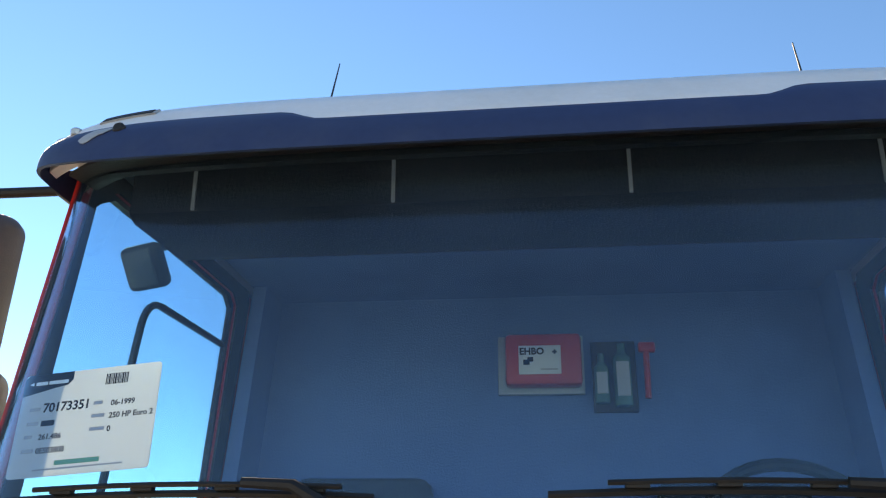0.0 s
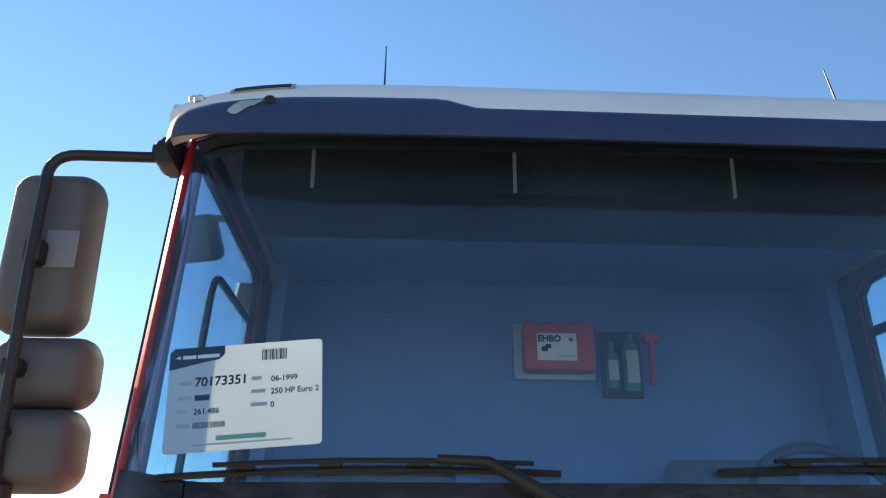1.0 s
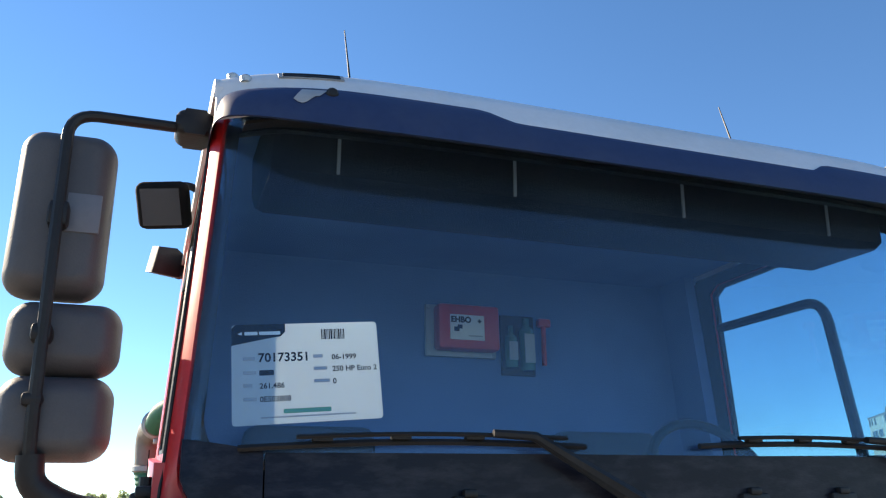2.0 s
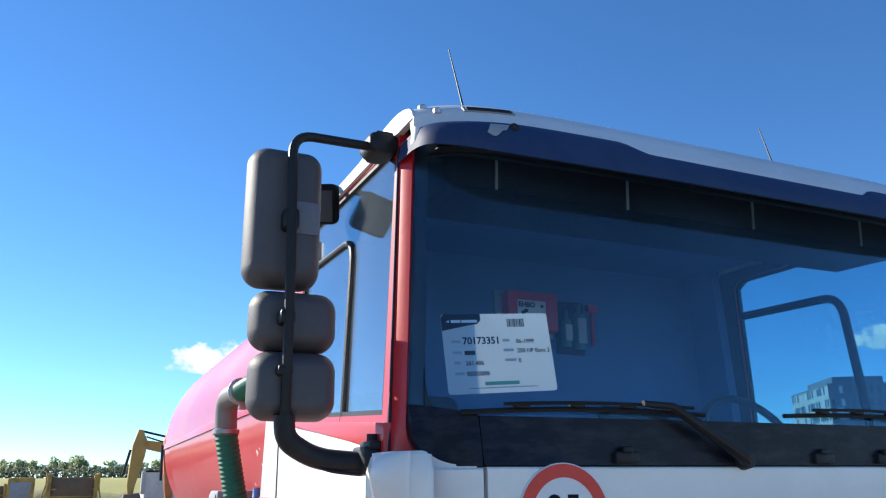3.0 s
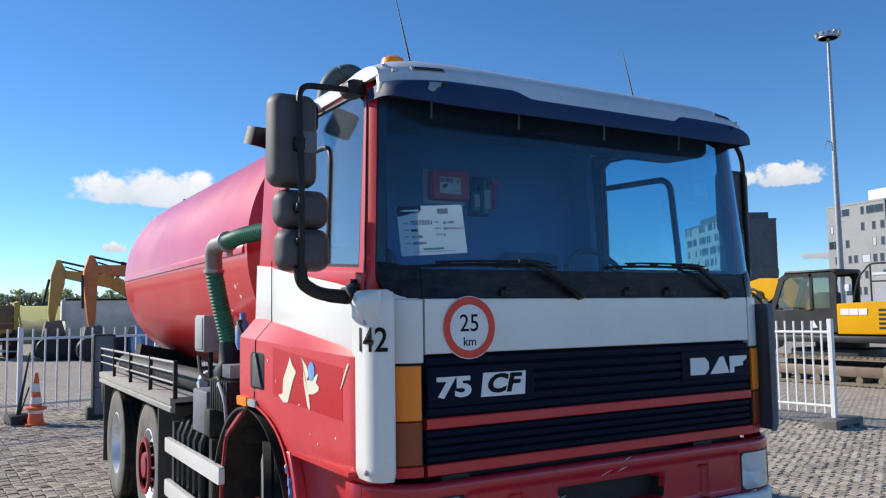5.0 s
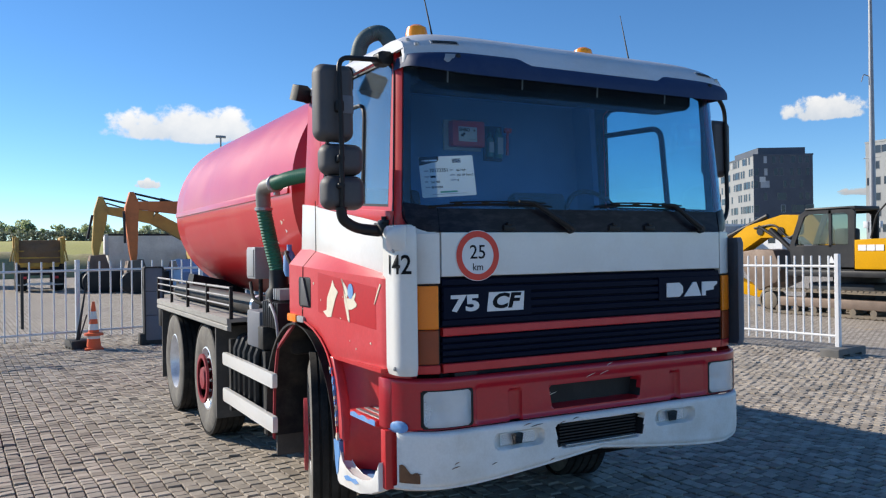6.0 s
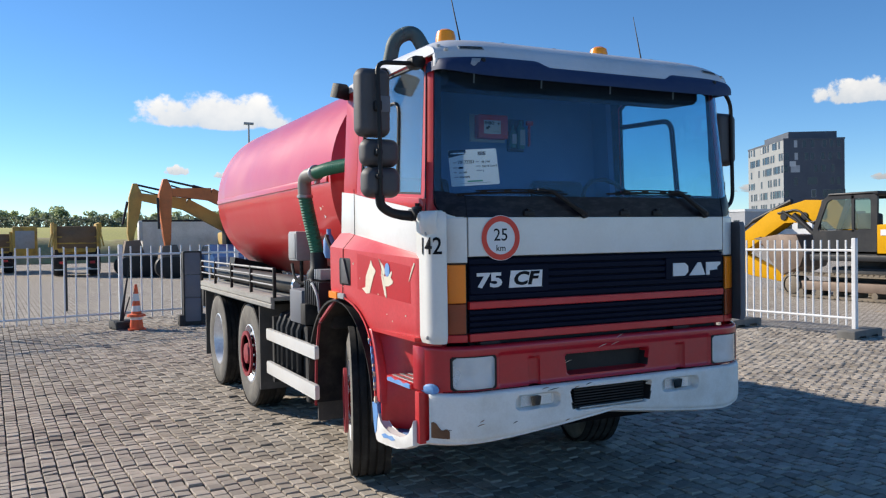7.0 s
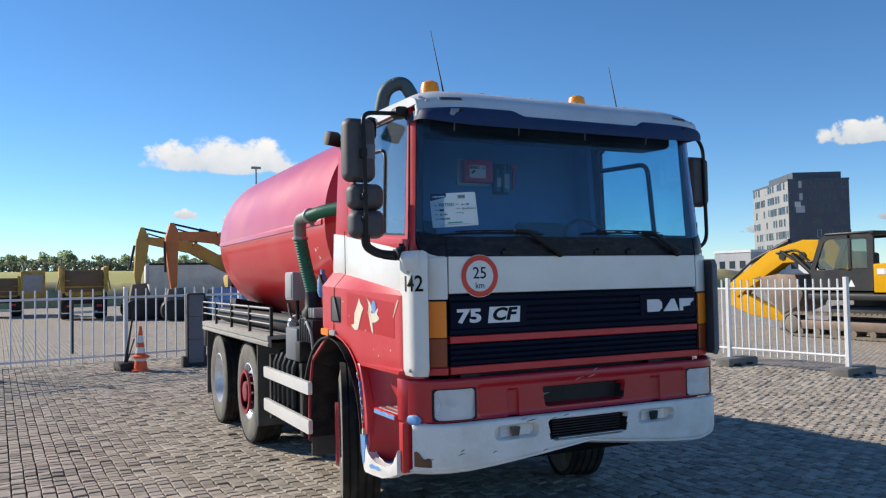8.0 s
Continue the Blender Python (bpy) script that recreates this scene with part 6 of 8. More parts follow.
    box(bm, -1.105, -0.89, 2.90, 3.14, 1.53, 1.79, 0.012)
    sb = part("switch_box", bm, GREYBOX, truck, "grey steel switch box")
    part("box_door", box(B(), -1.112, -1.104, 2.92, 3.12, 1.55, 1.77, 0.004), GREYBOX, sb)
    bm = B()
    tube(bm, [(-1.03, 3.0, 1.54), (-1.03, 3.0, 1.2)], 0.018, 8)
    part("box_post", bm, CHASSIS, sb)
    bm = B()
    box(bm, -1.20, -0.85, 2.45, 2.80, 1.02, 1.30, 0.015)
    part("battery_box", bm, GREYPLAST, truck, "dark grey battery box under the pump")
    bm = B()
    box(bm, -1.10, -0.5, 1.95, 2.9, 1.02, 1.30, 0.03)
    vp = part("vacuum_pump", bm, CHASSIS, truck, "black finned vacuum pump")
    for k in range(8):
        part("fin", box(B(), -1.19, -1.04, 2.02 + k * 0.05, 2.045 + k * 0.05, 1.20, 1.385, 0.004), MACHBLACK, vp)
    for k in range(4):
        part("fin", box(B(), -1.15, -0.98, 2.10 + k * 0.045, 2.118 + k * 0.045, 1.40, 1.48, 0.004), GREYBOX, vp)
    bm = B()
    tube(bm, bend([(-1.17, 2.28, 1.34), (-1.21, 2.12, 1.38), (-1.21, 1.98, 1.28), (-1.2, 1.96, 1.08)], 0.06), 0.011, 8)
    part("pipe", bm, GREYBOX, vp)
    bm = B()
    box(bm, -1.22, -1.08, 2.29, 2.42, 1.03, 1.20, 0.01)
    part("filter_box", bm, CHASSIS, truck)
    for p, r, mt in (((-1.04, 2.2, 1.66), 0.045, CHIPBLUE), ((-1.0, 2.0, 1.5), 0.06, STEEL)):
        bm = B()
        lathe(bm, [(-0.1, 0.0), (-0.09, r * 0.7), (-0.05, r), (0.05, r), (0.08, r * 0.7), (0.1, r * 0.4), (0.14, r * 0.4), (0.14, 0.0)], p, "z", 16)
        part("valve", bm, mt, truck, "blue valve body" if mt is CHIPBLUE else "")
    for pts in ([(-1.0, 1.95, 1.45), (-1.05, 2.2, 1.40), (-1.0, 2.6, 1.42), (-0.9, 2.8, 1.3)], [(-1.15, 2.05, 1.1), (-1.17, 2.25, 1.40), (-1.1, 2.7, 1.35)], [(-1.1, 3.05, 1.5), (-1.12, 2.9, 1.36), (-1.0, 2.7, 1.3)], [(-1.08, 1.9, 1.55), (-1.12, 2.05, 1.75), (-1.05, 2.2, 1.74)]):
        bm = B()
        tube(bm, bend(pts, 0.08), 0.014, 8)
        part("pipe", bm, CHASSIS, truck)
    part("pump_bracket", box(B(), -0.95, 0.95, 1.75, 1.85, 0.95, 1.9, 0.01), CHASSIS, truck)
    # work lamp on the cab's rear edge
    M = pose(-1.165, 1.52, 2.775, 15, 0, 20)
    bm = B()
    prism(bm, [(-0.06, -0.05), (0.05, -0.055), (0.06, 0.03), (0.02, 0.055), (-0.05, 0.05)], "y", -0.04, 0.04, 0.008, m=M)
    wl = part("work_lamp", bm, BLACK, truck, "black work lamp at the rear of the cab")
    bm = B()
    box(bm, -0.045, 0.04, 0.038, 0.046, -0.04, 0.035, 0.003, m=M)
    part("lamp_glass", bm, CLEARGREY, wl)
    bm = B()
    tube(bm, [(-1.08, 1.56, 2.735), (-1.11, 1.54, 2.735), (-1.14, 1.52, 2.755)], 0.014, 8)
    lathe(bm, [(-0.02, 0.0), (-0.02, 0.028), (0.02, 0.028), (0.02, 0.0)], (-1.115, 1.53, 2.745), "y", 12)
    part("lamp_stay", bm, BLACK, wl)


def worn_paint():
    """Bare patches and chips on the flank."""
    x = 0.0
    shapes = [
        (CREAM, [(0.80, 1.375), (0.86, 1.37), (0.93, 1.40), (0.87, 1.41), (0.86, 1.48), (0.80, 1.545), (0.77, 1.585), (0.745, 1.55), (0.70, 1.52), (0.735, 1.48), (0.765, 1.43)]),
        (CREAM, [(0.585, 1.49), (0.56, 1.52), (0.59, 1.555), (0.655, 1.595), (0.635, 1.585), (0.622, 1.54), (0.615, 1.47), (0.575, 1.375), (0.555, 1.36), (0.55, 1.375), (0.565, 1.43), (0.52, 1.432), (0.465, 1.45), (0.458, 1.465), (0.49, 1.485), (0.47, 1.515), (0.475, 1.525), (0.53, 1.49)]),
        (CHIPBLUE, [(0.535 + 0.034 * math.cos(a * pi / 6), 1.53 + 0.042 * math.sin(a * pi / 6)) for a in range(12)]),
        (CREAM, [(0.255, 1.47), (0.245, 1.48), (0.18, 1.575), (0.19, 1.58), (0.23, 1.52)]),
        (CREAM, [(0.66, 1.375), (0.672, 1.37), (0.675, 1.38)]),
    ]
    def settle(px, y, z):
        return (px - flank_x(y, z) - 0.0018, y, z)
    # a darker field where a large sticker kept the paint from fading
    bm = B()
    sheet(bm, lambda u, v: settle(0.0008, 0.24 + 0.78 * u, 1.345 + 0.045 * u + (0.215 + 0.02 * u) * v), 24, 12, (0.002, 0, 0))
    part("unfaded_field", bm, DEEPRED, truck, "deeper red field where a sticker was")
    for mt, pts in shapes:
        bm = B()
        prism(bm, pts, "x", x - (0.002 if mt is CREAM else 0.0032), x + 0.004)
        move(bm, settle)
        part("peeled_patch", bm, mt, truck, "bare cream patch of peeled paint" if mt is CREAM else "old blue paint showing")
    rng = random.Random(4)
    for i in range(12):
        y, z = rng.uniform(0.16, 1.50), rng.uniform(1.18, 1.6)
        if y > 0.6 and z < 1.35:
            continue
        r = rng.uniform(0.002, 0.007)
        bm = B()
        prism(bm, [(y + r * rng.uniform(0.6, 1.4) * math.cos(a), z + r * rng.uniform(0.6, 1.8) * math.sin(a)) for a in (0, 1.2, 2.4, 3.7, 5.0)], "x", x - 0.001, x + 0.004)
        move(bm, settle)
        part("paint_chip", bm, CREAM, truck)
    for i in range(26):
        y, z, r = rng.uniform(0.26, 0.58), rng.uniform(0.55, 0.80), rng.uniform(0.004, 0.022)
        bm = B()
        prism(bm, [(y + r * rng.uniform(0.5, 1.5) * math.cos(c), z + r * rng.uniform(0.5, 1.3) * math.sin(c)) for c in (0, 1.2, 2.4, 3.7, 5.0)], "x", -1.0625, -1.055)
        part("paint_chip", bm, CHIPBLUE if i % 3 else CREAM, truck)
    edge = [(0.735, 0.70), (0.748, 0.82), (0.765, 0.93), (0.79, 1.02), (0.87, 1.145)]
    for i in range(18):
        k = rng.uniform(0, 3.6)
        a, b, t = edge[int(k)], edge[int(k) + 1], k - int(k)
        y, z, r = a[0] + (b[0] - a[0]) * t - 0.012, a[1] + (b[1] - a[1]) * t, rng.uniform(0.006, 0.02)
        bm = B()
        prism(bm, [(y + r * rng.uniform(0.4, 0.9) * math.cos(c), z + r * rng.uniform(0.8, 2.2) * math.sin(c)) for c in (0, 1.2, 2.4, 3.7, 5.0)], "x", -1.2555, -1.238)
        part("paint_chip", bm, CHIPBLUE if i % 3 else CREAM, truck)


HAZY = glazing("hazy lamp lens", (0.9, 0.92, 0.93), 0.04, 0.30, 0.06, dust=(0.85, 0.85, 0.85))
CLEARGREY = surface("milky holder plastic", (0.42, 0.44, 0.46), 0.35, amount=0.2, fine=60, bump=0.02)
PAVER_ONE = surface("single paving stone", (0.385, 0.33, 0.27), 0.85, dirt=(0.28, 0.24, 0.20), amount=0.5, big=4, fine=90, bump=0.6, random=0.2)
# ---- fences, cone and clutter in the yard ----
def fence_panel(a, b, n, material, label, top=1.62, group="fence panels", ends=(True, True)):
    """A bar fence from a to b in plan; parts in world places."""
    a, b = Vector(a), Vector(b)
    f = thing("fence_panel", label, "fence", group)
    d = (b - a).normalized()
    def upright(bm, p, w, z0, z1):
        m = Matrix.Translation((p.x, p.y, 0)) @ Matrix.Rotation(math.atan2(d.y, d.x), 4, "Z")
        box(bm, -w / 2, w / 2, -w / 2, w / 2, z0, z1, w * 0.12, 1, m=m)
    for p, k in ((a, ends[0]), (b, ends[1])):
        if k:
            bm = B()
            upright(bm, p, 0.075, 0.12, top + 0.03)
            part("post", bm, material, f)
    for z in (0.30, top - 0.17):
        bm = B()
        tube(bm, [(a.x, a.y, z), (b.x, b.y, z)], 0.022, 8)
        part("rail", bm, material, f)
    for i in range(n):
        bm = B()
        upright(bm, a.lerp(b, (i + 1) / (n + 1)), 0.026, 0.18, top)
        part("bar", bm, material, f)
    return f


def fence_foot(x, y, turn, material, label, l=0.72, w=0.24, h=0.135):
    f = thing("ballast_block", label, "block", "ballast blocks", at=(x, y, 0, 0, 0, turn))
    bm = B()
    prism(bm, [(-l / 2, 0.0), (-l / 2 + 0.14, 0.0), (-l / 2 + 0.14, 0.05), (-0.08, 0.05), (-0.08, 0.0), (0.08, 0.0), (0.08, 0.05), (l / 2 - 0.14, 0.05), (l / 2 - 0.14, 0.0), (l / 2, 0.0), (l / 2, h - 0.02), (l / 2 - 0.02, h), (-l / 2 + 0.02, h), (-l / 2, h - 0.02)], "y", -w / 2, w / 2, 0.008)
    part("foot_block", bm, material, f)
    return f


def cone(x, y):
    c = thing("traffic_cone", "orange traffic cone with white bands, standing by the fence", "cone", at=(x, y, 0))
    bm = B()
    box(bm, -0.16, 0.16, -0.16, 0.16, 0.0, 0.035, 0.012)
    part("cone_base", bm, CONE, c)
    r = lambda z: 0.135 - 0.108 * z / 0.86
    for z0, z1, mt, nm in ((0.03, 0.20, CONE, "cone_skirt"), (0.20, 0.26, CONEWHITE, "band"), (0.26, 0.36, CONE, "ring"), (0.36, 0.47, CONEWHITE, "band"), (0.47, 0.56, CONE, "ring"), (0.56, 0.70, CONEWHITE, "band"), (0.70, 0.88, CONE, "tip")):
        bm = B()
        lathe(bm, [(z0, r(z0)), (z1, r(z1))] + ([(z1, 0.0)] if nm == "tip" else []), (0, 0, 0), "z", 24)
        part(nm, bm, mt, c)
    bm = B()
    lathe(bm, [(0.25, r(0.25)), (0.26, 0.17), (0.30, 0.165), (0.32, r(0.32))], (0, 0, 0), "z", 24)
    part("collar", bm, CONE, c)


def plastic_column(x, y):
    c = thing("plastic_column", "tall grey plastic barrier standing on black feet by the fence", "barrier", at=(x, y, 0))
    for z0, z1 in ((0.08, 0.56), (0.57, 1.02), (1.03, 1.48)):
        bm = B()
        prism(bm, rrect(-0.17, 0.17, z0, z1, 0.03), "y", -0.11, 0.11, 0.02)
        part("segment", bm, GREYPLAST, c)
    bm = B()
    ring(bm, rrect(-0.185, 0.185, 0.06, 1.50, 0.04), rrect(-0.155, 0.155, 0.09, 1.47, 0.03), "y", -0.125, 0.125)
    part("edge_frame", bm, FOOT, c)
    for s in (-1, 1):
        bm = B()
        box(bm, s * 0.21 - 0.06, s * 0.21 + 0.06, -0.12, 0.12, 0.0, 0.22, 0.02)
        part("side_foot", bm, FOOT, c)
    bm = B()
    box(bm, -0.16, 0.16, -0.1, 0.1, 0.0, 0.1, 0.01)
    part("bottom", bm, FOOT, c)


def yard():
    P = [(-6.56, 11.95), (-4.11, 12.53), (-1.68, 13.12), (0.72, 13.71), (3.14, 14.29)]
    for i, (a, b) in enumerate(zip(P, P[1:])):
        fence_panel(a, b, 11, FENCEGREY, "pale grey metal bar fence panel across the yard", ends=(True, i == 3))
    for x, y in P[:3]:
        fence_foot(x, y - 0.12, 100, FOOT, "black rubber fence foot on the paving", 0.55, 0.36, 0.16)
    fence_panel((8.18, 9.1), (8.41, 6.99), 14, GALV, "white metal bar fence panel", top=1.575, ends=(True, False))
    fence_panel((8.41, 6.99), (8.684, 4.70), 15, GALV, "white metal bar fence panel ending in a thick post", top=1.575)
    fence_foot(8.43, 6.85, 8, CONCRETE, "grey concrete fence foot on the paving", 0.85, 0.30)
    fence_foot(8.74, 4.66, 8, CONCRETE, "grey concrete fence foot on the paving", 0.85, 0.30)
    cone(-1.45, 12.63)
    plastic_column(-0.36, 12.88)
    bm = B()
    tube(bm, [(-1.71, 12.9, 0.10), (-1.64, 12.98, 0.55), (-1.53, 13.02, 1.22)], 0.02, 6, radii=[0.04, 0.025, 0.012])
    tube(bm, [(-1.68, 12.92, 0.14), (-1.54, 12.9, 0.62)], 0.014, 6)
    tagged(link("leaning_stay", bm, FOOT), "thin black stay leaning against the fence", "stay")
    bm = B()
    tube(bm, [(-2.53, 18.0, 0.0), (-2.53, 18.0, 1.35)], 0.035, 8)
    tagged(link("dark_post", bm, FOOT), "thin dark post behind the fence", "post")


# ---- machines ----
def crawler(base, x0, x1, y0, y1, h, material):
    """One crawler track seen from the side: shoes, frame, rollers."""
    r = h / 2
    line = []
    for i in range(11):
        a = radians(-90 - 180 * i / 10)
        line.append((y0 + r + r * math.cos(a), r + r * math.sin(a)))
    for i in range(11):
        a = radians(90 - 180 * i / 10)
        line.append((y1 - r + r * math.cos(a), r + r * math.sin(a)))
    inner = [(y0 + r + (p[0] - y0 - r) * 0.86 if p[0] < y0 + r else (y1 - r + (p[0] - y1 + r) * 0.86 if p[0] > y1 - r else p[0]), r + (p[1] - r) * 0.8) for p in line]
    bm = B()
    ring(bm, line, inner, "x", x0, x1)
    t = part("track", bm, material, base, "muddy steel crawler track")
    n = int((y1 - y0) / 0.17)
    for i in range(n):
        y = y0 + r + (y1 - y0 - 2 * r) * i / (n - 1)
        bm = B()
        box(bm, x0 - 0.01, x1 + 0.01, y - 0.06, y + 0.05, -0.012, 0.02)
        part("track_shoe", bm, material, t)
        bm = B()
        box(bm, x0 - 0.01, x1 + 0.01, y - 0.06, y + 0.05, h - 0.02, h + 0.02)
        part("track_shoe", bm, material, t)
    bm = B()
    box(bm, x0 + 0.06, x1 - 0.04, y0 + r, y1 - r, h * 0.3, h * 0.68, 0.02)
    part("track_frame", bm, BUCKET, t)
    for i in range(7):
        bm = B()
        lathe(bm, [(x0 + 0.03, 0.0), (x0 + 0.03, h * 0.14), (x1 - 0.03, h * 0.14), (x1 - 0.03, 0.0)], (0, y0 + r + (y1 - y0 - 2 * r) * (i + 0.5) / 7, h * 0.2), "x", 12)
        part("roller", bm, TRACKSTEEL, t)
    for y in (y0 + r, y1 - r):
        bm = B()
        lathe(bm, [(x0 - 0.005, 0.0), (x0 - 0.005, r * 0.5), (x0 + 0.02, r * 0.76), (x1 - 0.02, r * 0.76), (x1, 0.0)], (0, y, r), "x", 20)
        part("sprocket", bm, TRACKSTEEL, t)


def yellow_excavator():
    e = thing("excavator", "yellow and black crawler excavator with folded boom, parked behind the fence", "excavator", at=(-0.05, 0.0, 0, 0, 0, 0))
    crawler(e, 14.9, 15.35, 7.1, 11.4, 0.62, TRACKSTEEL)
    crawler(e, 16.75, 17.2, 7.1, 11.4, 0.62, TRACKSTEEL)
    part("undercarriage", box(B(), 15.3, 16.8, 8.4, 10.2, 0.35, 0.8, 0.05), MACHBLACK, e)
    bm = B()
    lathe(bm, [(0.75, 0.6), (0.98, 0.6)], (16.05, 9.3, 0), "z", 28)
    part("slew_ring", bm, MACHBLACK, e)
    part("platform", box(B(), 14.98, 17.1, 6.5, 10.6, 0.96, 1.12, 0.03), MACHBLACK, e)
    # engine house and counterweight
    bm = B()
    prism(bm, [(5.9, 1.15), (8.72, 1.15), (8.72, 1.86), (8.2, 1.88), (6.2, 1.92), (5.9, 1.7)], "x", 15.0, 17.1, 0.05, 3)
    h = part("engine_house", bm, JYELLOW, e, "yellow engine house with vents")
    part("hood", box(B(), 15.15, 16.95, 6.2, 7.5, 1.9, 2.1, 0.06), JYELLOW, h)
    for k in range(5):
        for y in (7.0, 7.4):
            bm = B()
            box(bm, 14.99, 15.005, y, y + 0.3, 1.28 + k * 0.1, 1.33 + k * 0.1)
            part("vent", bm, MACHBLACK, h)
    # maker's mark as plain white blocks on black
    for y0, y1 in ((8.40, 8.60), (8.18, 8.38), (7.96, 8.16)):
        bm = B()
        prism(bm, [(y0, 1.60), (y1, 1.60), (y1, 1.74), (y0, 1.74)], "x", 14.985, 15.002)
        part("maker_badge", bm, DECAL_WHITE, h)
    # cab
    bm = B()
    side_o = [(8.75, 1.15), (8.72, 2.55), (8.85, 2.64), (10.05, 2.64), (10.25, 2.52), (10.55, 1.75), (10.50, 1.15)]
    side_i = [(8.90, 1.75), (8.90, 2.45), (8.95, 2.52), (10.0, 2.52), (10.12, 2.45), (10.40, 1.78), (10.38, 1.72)]
    for x in (15.05, 15.95):
        ring(bm, side_o, side_i, "x", x, x + 0.06)
    box(bm, 15.05, 16.01, 8.7, 10.1, 2.58, 2.68, 0.03)
    box(bm, 15.05, 16.01, 8.75, 10.5, 1.1, 1.2)
    box(bm, 15.05, 15.11, 9.35, 9.42, 1.7, 2.6)
    c = part("cab", bm, MACHBLACK, e, "black operator's cab with glass all round")
    for (y0, y1) in ((8.9, 9.35), (9.42, 10.3)):
        bm = B()
        box(bm, 15.07, 15.08, y0, y1, 1.76, 2.52)
        o = part("cab_glass", bm, MACHGLASS, c)
        o.visible_shadow = False
    part("cab_panel", box(B(), 15.06, 15.1, 8.8, 10.45, 1.18, 1.74, 0.02), MACHBLACK, c)
    bm = B()
    box(bm, 15.3, 15.7, 9.0, 9.45, 1.2, 2.15, 0.06)
    part("operator_seat", bm, MACHBLACK, c)
    bm = B()
    prism(bm, [(9.25, 1.30), (9.45, 1.30), (9.35, 1.48)], "x", 15.045, 15.055)
    part("warning_triangle", bm, DECAL_WHITE, c)
    # boom, stick, bucket, rams
    bm = B()
    prism(bm, [(10.3, 1.45), (10.9, 2.02), (12.3, 2.0), (14.05, 0.95), (14.35, 1.05), (14.4, 1.35), (12.8, 2.32), (11.6, 2.60), (10.6, 2.55), (10.0, 1.9)], "x", 16.05, 16.45, 0.03)
    bo = part("boom", bm, JYELLOW, e, "yellow bent boom")
    bm = B()
    prism(bm, [(14.45, 1.35), (14.55, 0.75), (13.6, 0.42), (12.0, 0.22), (11.9, 0.45), (13.0, 0.72)], "x", 16.1, 16.4, 0.03)
    part("stick", bm, JYELLOW, e, "yellow dipper stick folded back")
    bm = B()
    prism(bm, [(12.9, 1.55), (12.2, 1.65), (11.6, 1.62), (11.35, 1.1), (11.5, 0.75), (12.1, 0.5), (12.5, 0.9)], "x", 15.7, 16.8, 0.02)
    bk = part("bucket", bm, BUCKET, e, "worn brown digging bucket")
    for i in range(5):
        bm = B()
        x = 15.72 + i * 0.25
        prism(bm, [(12.88, 1.48), (13.12, 1.52), (12.88, 1.58)], "x", x, x + 0.09)
        part("bucket_tooth", bm, TRACKSTEEL, bk)
    for x in (15.98, 16.52):
        bm = B()
        tube(bm, [(x, 10.7, 1.2), (x, 11.9, 2.2)], 0.07, 10)
        tube(bm, [(x, 11.5, 1.85), (x, 12.3, 2.3)], 0.04, 8)
        part("boom_ram", bm, MACHBLACK, e)
    bm = B()
    tube(bm, [(16.25, 12.2, 2.6), (16.25, 13.6, 2.05)], 0.07, 10)
    tube(bm, [(16.25, 13.6, 2.05), (16.25, 14.5, 1.45)], 0.04, 8)
    part("stick_ram", bm, MACHBLACK, e)
    bm = B()
    for y in (11.0, 11.6, 12.3):
        lathe(bm, [(-0.02, 0.0), (-0.02, 0.11), (0.0, 0.11)], (16.04, y, 2.15), "x", 12)
    tube(bm, bend([(16.03, 10.9, 2.3), (16.0, 11.3, 1.9), (16.03, 11.8, 2.35), (16.03, 12.5, 2.25)], 0.2), 0.03, 8)
    part("boom_hose", bm, MACHBLACK, bo)
    # handrails at the rear
    bm = B()
    for y in (7.9, 7.2, 6.6):
        tube(bm, [(15.1, y, 1.9), (15.1, y, 2.75)], 0.022, 6)
    tube(bm, bend([(15.1, 8.35, 1.9), (15.1, 8.2, 2.45), (15.1, 7.9, 2.75), (15.1, 6.6, 2.75)], 0.1), 0.022, 6)
    tube(bm, [(15.1, 7.9, 2.35), (15.1, 6.6, 2.35)], 0.02, 6)
    part("handrail", bm, MACHBLACK, e)
    bm = B()
    tube(bm, [(16.3, 7.7, 1.9), (16.3, 7.7, 2.2)], 0.06, 10)
    part("exhaust", bm, MACHBLACK, e)


